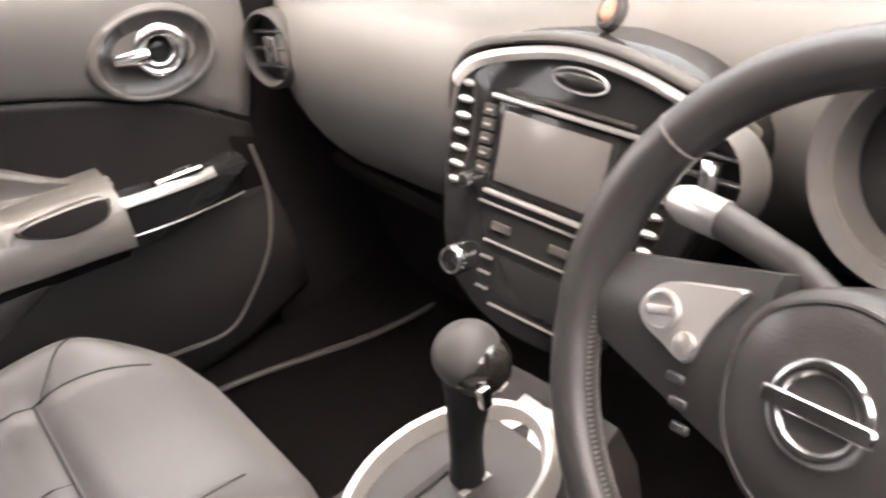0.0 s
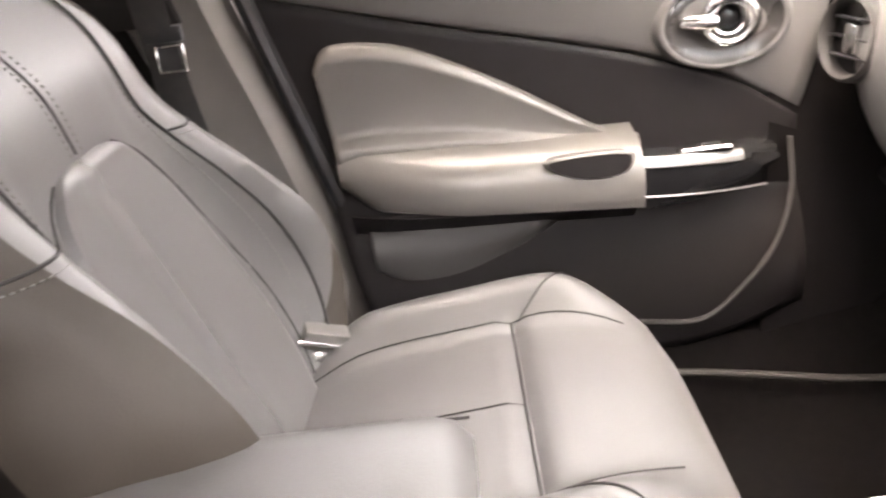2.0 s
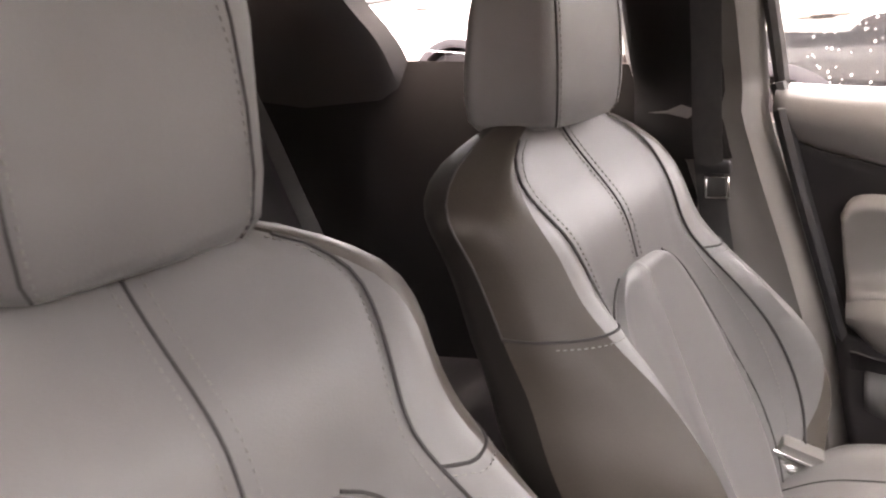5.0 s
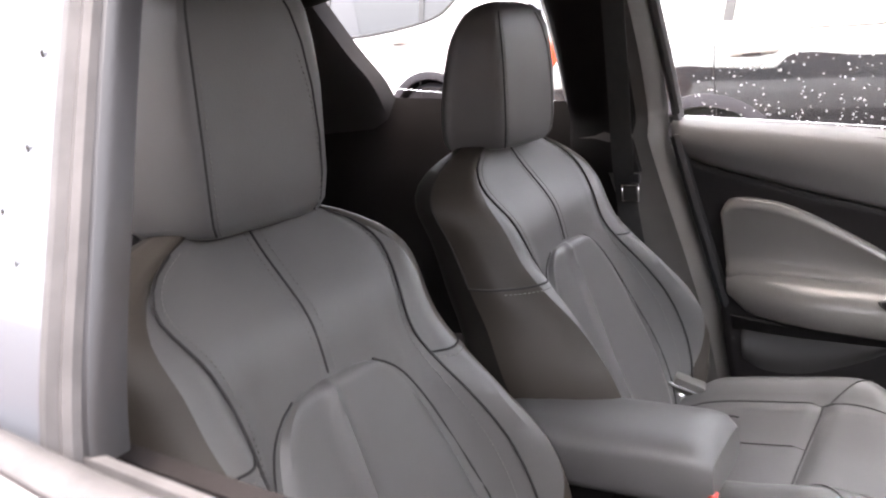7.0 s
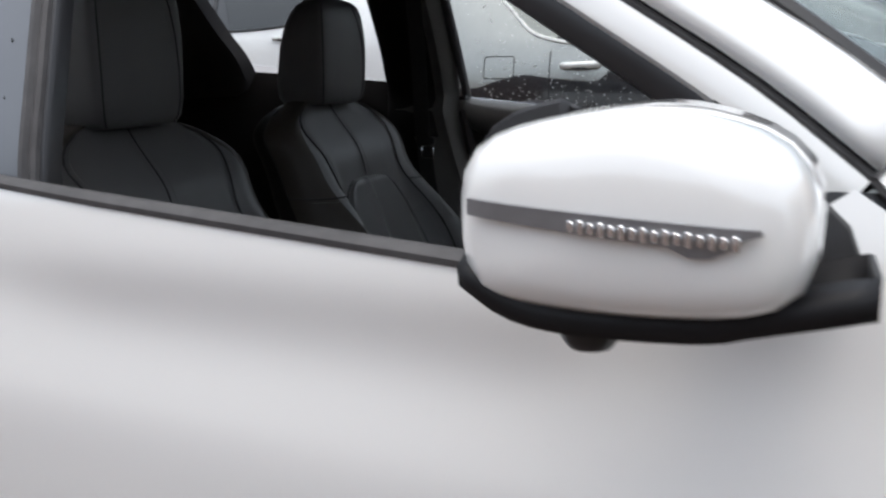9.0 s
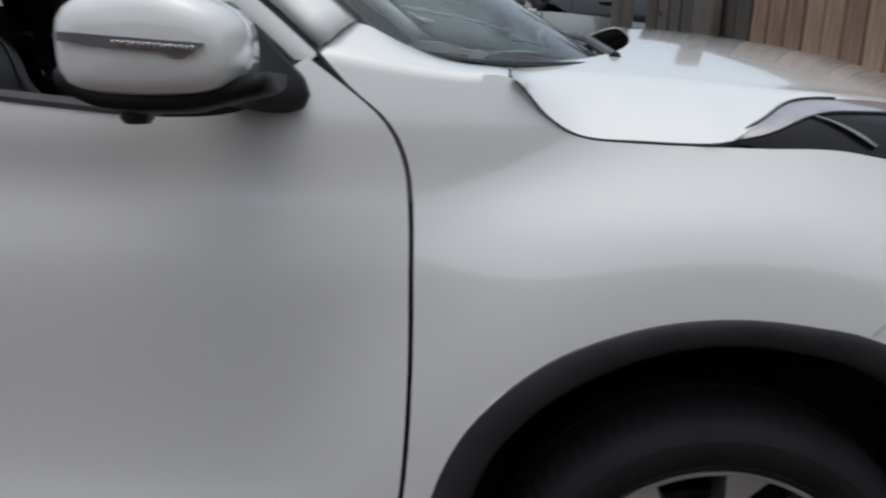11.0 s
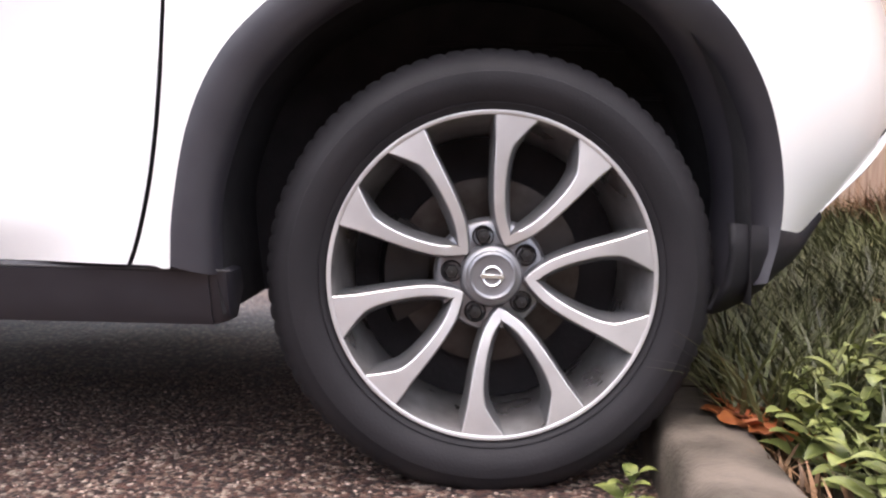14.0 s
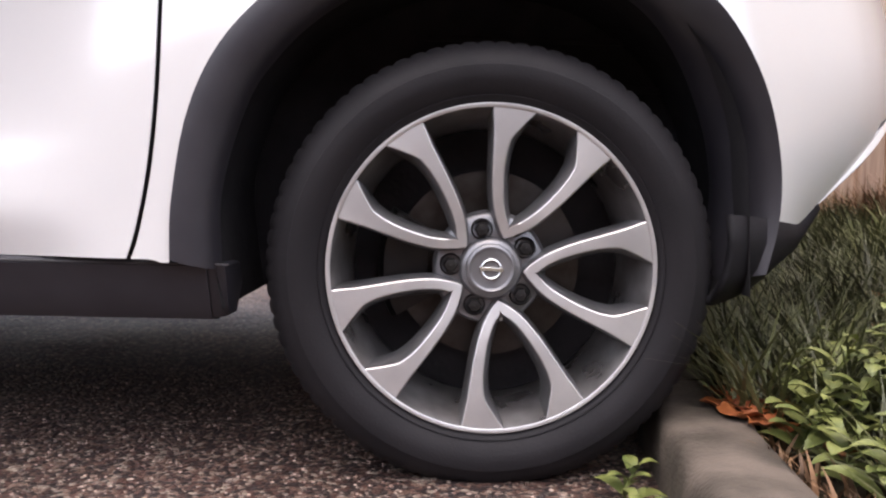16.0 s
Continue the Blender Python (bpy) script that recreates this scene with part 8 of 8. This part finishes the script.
# column shroud and stalk
bm = bm_new()
add_loft(bm, [[SWC + WN * n + WS * (r_ * math.cos(k * 0.3927)) + WU * (r_ * 0.8 * math.sin(k * 0.3927) - 0.01) for k in range(16)] for n, r_ in ((-0.03, 0.05), (-0.05, 0.06), (-0.15, 0.065), (-0.25, 0.06))])
solo("steering_column", bm, DOOR_PLASTIC, "dark plastic steering column shroud", "steering column")
stalk = thing("column_stalk", (-0.80, -0.3, 0.9), "grey column stalk with silver tip", "stalk")
bm = bm_new()
c0 = SWC + WN * -0.06 + WU * 0.02
add_tube(bm, [c0 + WS * 0.03 + WU * 0.015, c0 + WS * 0.075 + WU * 0.034, c0 + WS * 0.135 + WU * 0.048], [0.008, 0.011, 0.013], 14)
part("arm", bm, HOOD, stalk)
bm = bm_new()
add_tube(bm, [c0 + WS * 0.132 + WU * 0.0475, c0 + WS * 0.164 + WU * 0.051, c0 + WS * 0.173 + WU * 0.052], [0.0138, 0.0140, 0.010], 14)
part("tip", bm, SILVER_TRIM, stalk, "silver stalk tip")

DX = 0.0

# ---- neighbouring cars ----
BRIGHT_TRIM = mat("bright_satin_trim", (0.72, 0.72, 0.70), 0.3, 0.25, (0.6, 0.6, 0.58), 20)
SKY_GLASS = mat("mirrored_car_glass", (0.22, 0.225, 0.21), 0.05, 0.75, (0.19, 0.195, 0.18), 4, coat=0.3, rvar=0.02)
def simple_car(name, base, yaw, paint, label, L=4.5, W=1.82, H=1.68, low=None):
    """A parked car, nose to local +x; base: ground point under its middle."""
    M = Matrix.Translation(base) @ Matrix.Rotation(radians(yaw), 4, "Z")
    c = new(name)
    c.matrix_basis = M
    tagged(c, label, "car", "parked cars behind")

    def side(x, z):
        t = abs(2 * x / L)
        plan = 1 - 0.16 * t ** 6
        hgt = key(z / H, [(0.15, 0.93), (0.24, 0.965), (0.36, 0.99), (0.46, 1.0), (0.56, 0.985), (0.62, 0.955), (0.66, 0.93), (0.80, 0.82), (0.95, 0.68), (1.0, 0.6)])
        return W / 2 * plan * hgt

    def put(nm, b, m_, lab="", parent=c, **kw):
        ob = new(nm, finish(nm, b, m_, True, 40))
        ob.parent = parent
        if lab:
            ob["label"] = lab
        return ob

    xw = (L * 0.30, -L * 0.29)
    R = 0.34
    bz = 0.62 * H

    def waist(x):
        """Lower edge of the side glass, kicking up behind the rear door."""
        return bz + key(x, [(-1.75, 0.36), (-1.60, 0.30), (-1.53, 0.23), (-1.41, 0.12), (-1.25, 0.065), (-0.9, 0.02), (-0.5, 0.0)]) - 0.10 * sstep(x, L * 0.2, L * 0.5)

    for sg in (1, -1):
        b = bm_new()
        rows_ = []
        for j in range(15):
            t = j / 14
            row = []
            for i in range(91):
                x = -L / 2 + L * i / 90
                lo = 0.30
                for cxw in xw:
                    d_ = abs(x - cxw)
                    if d_ < R + 0.05:
                        lo = max(lo, 0.33 + math.sqrt((R + 0.05) ** 2 - d_ ** 2))
                # on the silver car the painted reflection ends at this height
                split = max(lo + 0.03, key(x, [(-1.75, 0.84), (-1.65, 0.873), (-1.445, 0.92), (-1.3, 0.905), (-1.13, 0.888), (-0.95, 0.886), (-0.905, 0.945), (-0.56, 0.91), (0.6, 0.86), (1.6, 0.80)]))
                z = lo + (split - lo) * t * 2 if t < 0.5 else split + (waist(x) - split) * (t - 0.5) * 2
                row.append((x, sg * side(x, z), z))
            rows_.append(row)
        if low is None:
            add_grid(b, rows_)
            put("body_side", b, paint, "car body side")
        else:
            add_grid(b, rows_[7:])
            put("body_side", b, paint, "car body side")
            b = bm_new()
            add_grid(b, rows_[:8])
            put("lower_body_side", b, low, "dark lower body side, on the silver car a painted reflection")
        for cxw in xw:
            b = bm_new()
            add_grid(b, [[(cxw + r_ * math.cos(a_), sg * (side(cxw, 0.33 + r_ * math.sin(a_)) + dy), 0.33 + r_ * math.sin(a_)) for r_, dy in ((R + 0.035, -0.01), (R + 0.04, 0.012), (R + 0.07, 0.014), (R + 0.10, 0.008), (R + 0.105, -0.004))] for a_ in [math.pi * k / 24 for k in range(25)]])
            put("arch_trim", b, BLACK_TRIM, "black wheel-arch trim")
        # cabin side glass and pillars
        b = bm_new()
        g0, g1 = -1.62, L * 0.20
        rows_ = []
        for j in range(7):
            t = j / 6
            row = []
            for i in range(41):
                x = g0 + (g1 - g0) * i / 40
                z = waist(x) + (H * 0.95 - waist(x)) * t
                row.append((x - 0.55 * t * sstep(i, 20, 40) + 0.08 * t * (1 - sstep(i, 0, 12)), sg * side(0, z), z))
            rows_.append(row)
        add_grid(b, rows_)
        put("side_glass", b, SKY_GLASS if paint == SILVER_PAINT else DARK_GLASS, "side glass mirroring the pale sky" if paint == SILVER_PAINT else "dark side glass")
        b = bm_new()
        add_grid(b, [[(x, sg * side(x, z), z) for x, z in [(x, waist(x) + (H * 0.95 - waist(x)) * k / 6) for x in (-L / 2 + 0.12 + 0.02 * k, -L / 2 + 0.3, -1.85, -1.75, -1.65, -1.61 + 0.08 * k / 6)]] for k in range(7)])
        put("rear_quarter", b, paint, "rear quarter of the body beside the glass")
        b = bm_new()
        add_tube(b, [(x, sg * (side(x, z) + 0.001), z) for x, z in ((-1.69, 1.03), (-1.51, 1.03), (-1.50, 1.02), (-1.50, 0.91), (-1.51, 0.90), (-1.69, 0.90), (-1.70, 0.91), (-1.70, 1.02))], 0.004, 4, True)
        put("fuel_flap_gap", b, PIPING)
        for x0 in (-1.24, -L * 0.05):
            b = bm_new()
            add_grid(b, [[(x0 + 0.05 * k + 0.06 * j / 6, sg * (side(0, waist(x0) + (H * 0.95 - waist(x0)) * j / 6) + 0.006), waist(x0) + (H * 0.95 - waist(x0)) * j / 6) for k in (0, 1)] for j in range(7)])
            put("pillar", b, BLACK_SATIN)
        b = bm_new()
        add_tube(b, [(x, sg * (side(x, waist(x)) + 0.004), waist(x)) for x in [g0 + (g1 - g0) * i / 40 for i in range(41)]], 0.013, 6)
        put("window_trim", b, BRIGHT_TRIM if paint == SILVER_PAINT else BLACK_SATIN, "window trim")
        for x0 in (L * 0.215, -L * 0.045, -L * 0.27):
            b = bm_new()
            add_tube(b, [(x0 - 0.03 * sstep(z, 0.3, 0.9), sg * (side(x0, z) + 0.0005), z) for z in [0.40 + (bz - 0.40) * k / 12 for k in range(13)]], 0.004, 4)
            put("door_gap", b, PIPING)
        for x0 in (0.04 * L, -0.235 * L):
            z0 = bz - 0.085
            b = bm_new()
            add_tube(b, [(x0 - 0.11, sg * side(x0, z0), z0), (x0 - 0.09, sg * (side(x0, z0) + 0.03), z0 + 0.003), (x0 + 0.09, sg * (side(x0, z0) + 0.03), z0 + 0.006), (x0 + 0.11, sg * side(x0, z0), z0 + 0.006)], 0.021, 10)
            put("door_handle", b, BLACK_SATIN if paint == BLACK_PAINT else BRIGHT_TRIM, "door handle")
            b = bm_new()
            add_box(b, (x0, sg * (side(x0, z0) + 0.026), z0 - 0.012), (0.09, 0.036, 0.016), 0.004, 2)
            put("handle_recess", b, BLACK_SATIN, "dark recess behind the handle")
        b = bm_new()
        add_box(b, (-L / 2 + 0.16, sg * (side(-L / 2 + 0.12, bz) - 0.10), bz - 0.02), (0.36, 0.22, 0.20), 0.05, 3)
        put("tail_lamp", b, TAIL_RED, "red tail lamp")
        b = bm_new()
        add_box(b, (L / 2 - 0.2, sg * (side(L / 2 - 0.2, 0.7) - 0.12), 0.72), (0.4, 0.24, 0.14), 0.05, 3)
        put("headlamp", b, LENS, "clear headlamp")
        b = bm_new()
        add_box(b, (L * 0.17, sg * (W / 2 + 0.10), bz + 0.08), (0.13, 0.2, 0.15), 0.05, 3)
        put("door_mirror", b, paint, "door mirror")
        b = bm_new()
        add_tube(b, [(x, sg * (side(x, 0.30) - 0.0), 0.29) for x in (-L * 0.2, 0, L * 0.2)], 0.05, 8)
        put("sill", b, BLACK_TRIM, "black sill")
        for cxw in xw:
            Mw = Matrix(((1, 0, 0, cxw), (0, 0, sg, sg * (W / 2 - 0.03)), (0, 1, 0, R), (0, 0, 0, 1)))
            b = bm_new()
            add_lathe(b, [(0.20, -0.01), (0.24, 0.0), (0.30, 0.0), (R - 0.01, -0.03), (R, -0.06), (R, -0.18), (0.30, -0.22)], 40, Mw)
            put("tyre", b, RUBBER, "black tyre")
            b = bm_new()
            add_lathe(b, [(0.22, -0.005), (0.20, -0.02), (0.06, -0.035), (0.001, -0.03)], 40, Mw)
            put("rim", b, ALLOY_GREY, "alloy rim")
            b = bm_new()
            add_lathe(b, [(R + 0.05, 0.0), (R + 0.04, -0.25), (0.1, -0.26)], 40, Mw)
            put("arch_liner", b, LINER)
    # top surfaces: bonnet, screen, roof, tail
    prof = [(-L / 2, 0.40), (-L / 2 - 0.02, 0.60), (-L / 2 + 0.02, bz - 0.05), (-L / 2 + 0.10, bz + 0.05), (-L / 2 + 0.35, H * 0.93), (-L * 0.28, H * 0.985), (-L * 0.1, H), (L * 0.05, H * 0.96), (L * 0.24, bz + 0.04), (L * 0.30, bz + 0.0), (L * 0.42, bz - 0.07), (L / 2 - 0.03, bz - 0.20), (L / 2, 0.60), (L / 2 - 0.02, 0.35)]
    b = bm_new()
    pp = cr([(x, 0, z) for x, z in prof], 90)
    rows_ = []
    for p in pp:
        w = side(p.x * 0.98, max(p.z - 0.03, 0.3))
        rows_.append([(p.x, w * v, p.z - 0.035 * abs(v) ** 3) for v in [-1 + k / 6 for k in range(13)]])
    add_grid(b, rows_)
    put("roof_and_bonnet", b, paint, "roof, bonnet and tail")
    b = bm_new()
    add_grid(b, [[(L * 0.055 + 0.165 * L * t, v * (side(0, bz + (H * 0.93 - bz) * (1 - t)) - 0.06), H * 0.955 + (bz + 0.06 - H * 0.955) * t + 0.02) for v in (-1, -0.5, 0, 0.5, 1)] for t in (0, 0.25, 0.5, 0.75, 1)])
    put("windscreen", b, DARK_GLASS, "dark windscreen")
    b = bm_new()
    add_grid(b, [[(-L / 2 + 0.09 + 0.24 * t, v * (side(0, bz + (H * 0.93 - bz) * t) - 0.08), bz + 0.07 + (H * 0.90 - bz - 0.07) * t + 0.01) for v in (-1, -0.5, 0, 0.5, 1)] for t in (0, 0.5, 1)])
    put("rear_window", b, DARK_GLASS, "dark rear window")
    b = bm_new()
    add_box(b, (0, 0, 0.34), (L * 0.96, W * 0.7, 0.16), 0.03, 2)
    put("underbody", b, LINER, "dark underbody")
    return c


# black paint on its lower sides stands in for a dark reflection
simple_car("parked_suv", (-0.94, 4.3, 0.235), 0, SILVER_PAINT, "silver estate car parked alongside, wet with rain, dark reflection painted on its lower sides", 4.6, 1.84, 1.70, BLACK_PAINT)
simple_car("parked_hatchback", (-6.27, 5.9, 0.455), 180, WHITE_PAINT, "white hatchback parked in the row behind", 4.3, 1.8, 1.8)
simple_car("parked_hatchback", (-1.9, 6.4, 0.42), 0, BLACK_PAINT, "black hatchback parked farther along", 4.4, 1.8, 1.5)
simple_car("parked_suv", (0.9, 8.6, 0.46), 0, BLACK_PAINT, "tall black car parked beyond the fence", 4.6, 1.85, 1.85, BLACK_TRIM)
# unseen plain brick wall behind the camera, added to cut low light
BRICK = mat("dark_red_brick", (0.20, 0.11, 0.08), 0.85, 0, (0.12, 0.07, 0.055), 6, 0.5, 40)
bm = bm_new()
add_box(bm, (-2, -14.0, 2.5), (60, 0.3, 5.0), 0.02, 1)
solo("wall_south", bm, BRICK, "unseen plain dark brick wall added to cut low light", "wall", kind="structure")
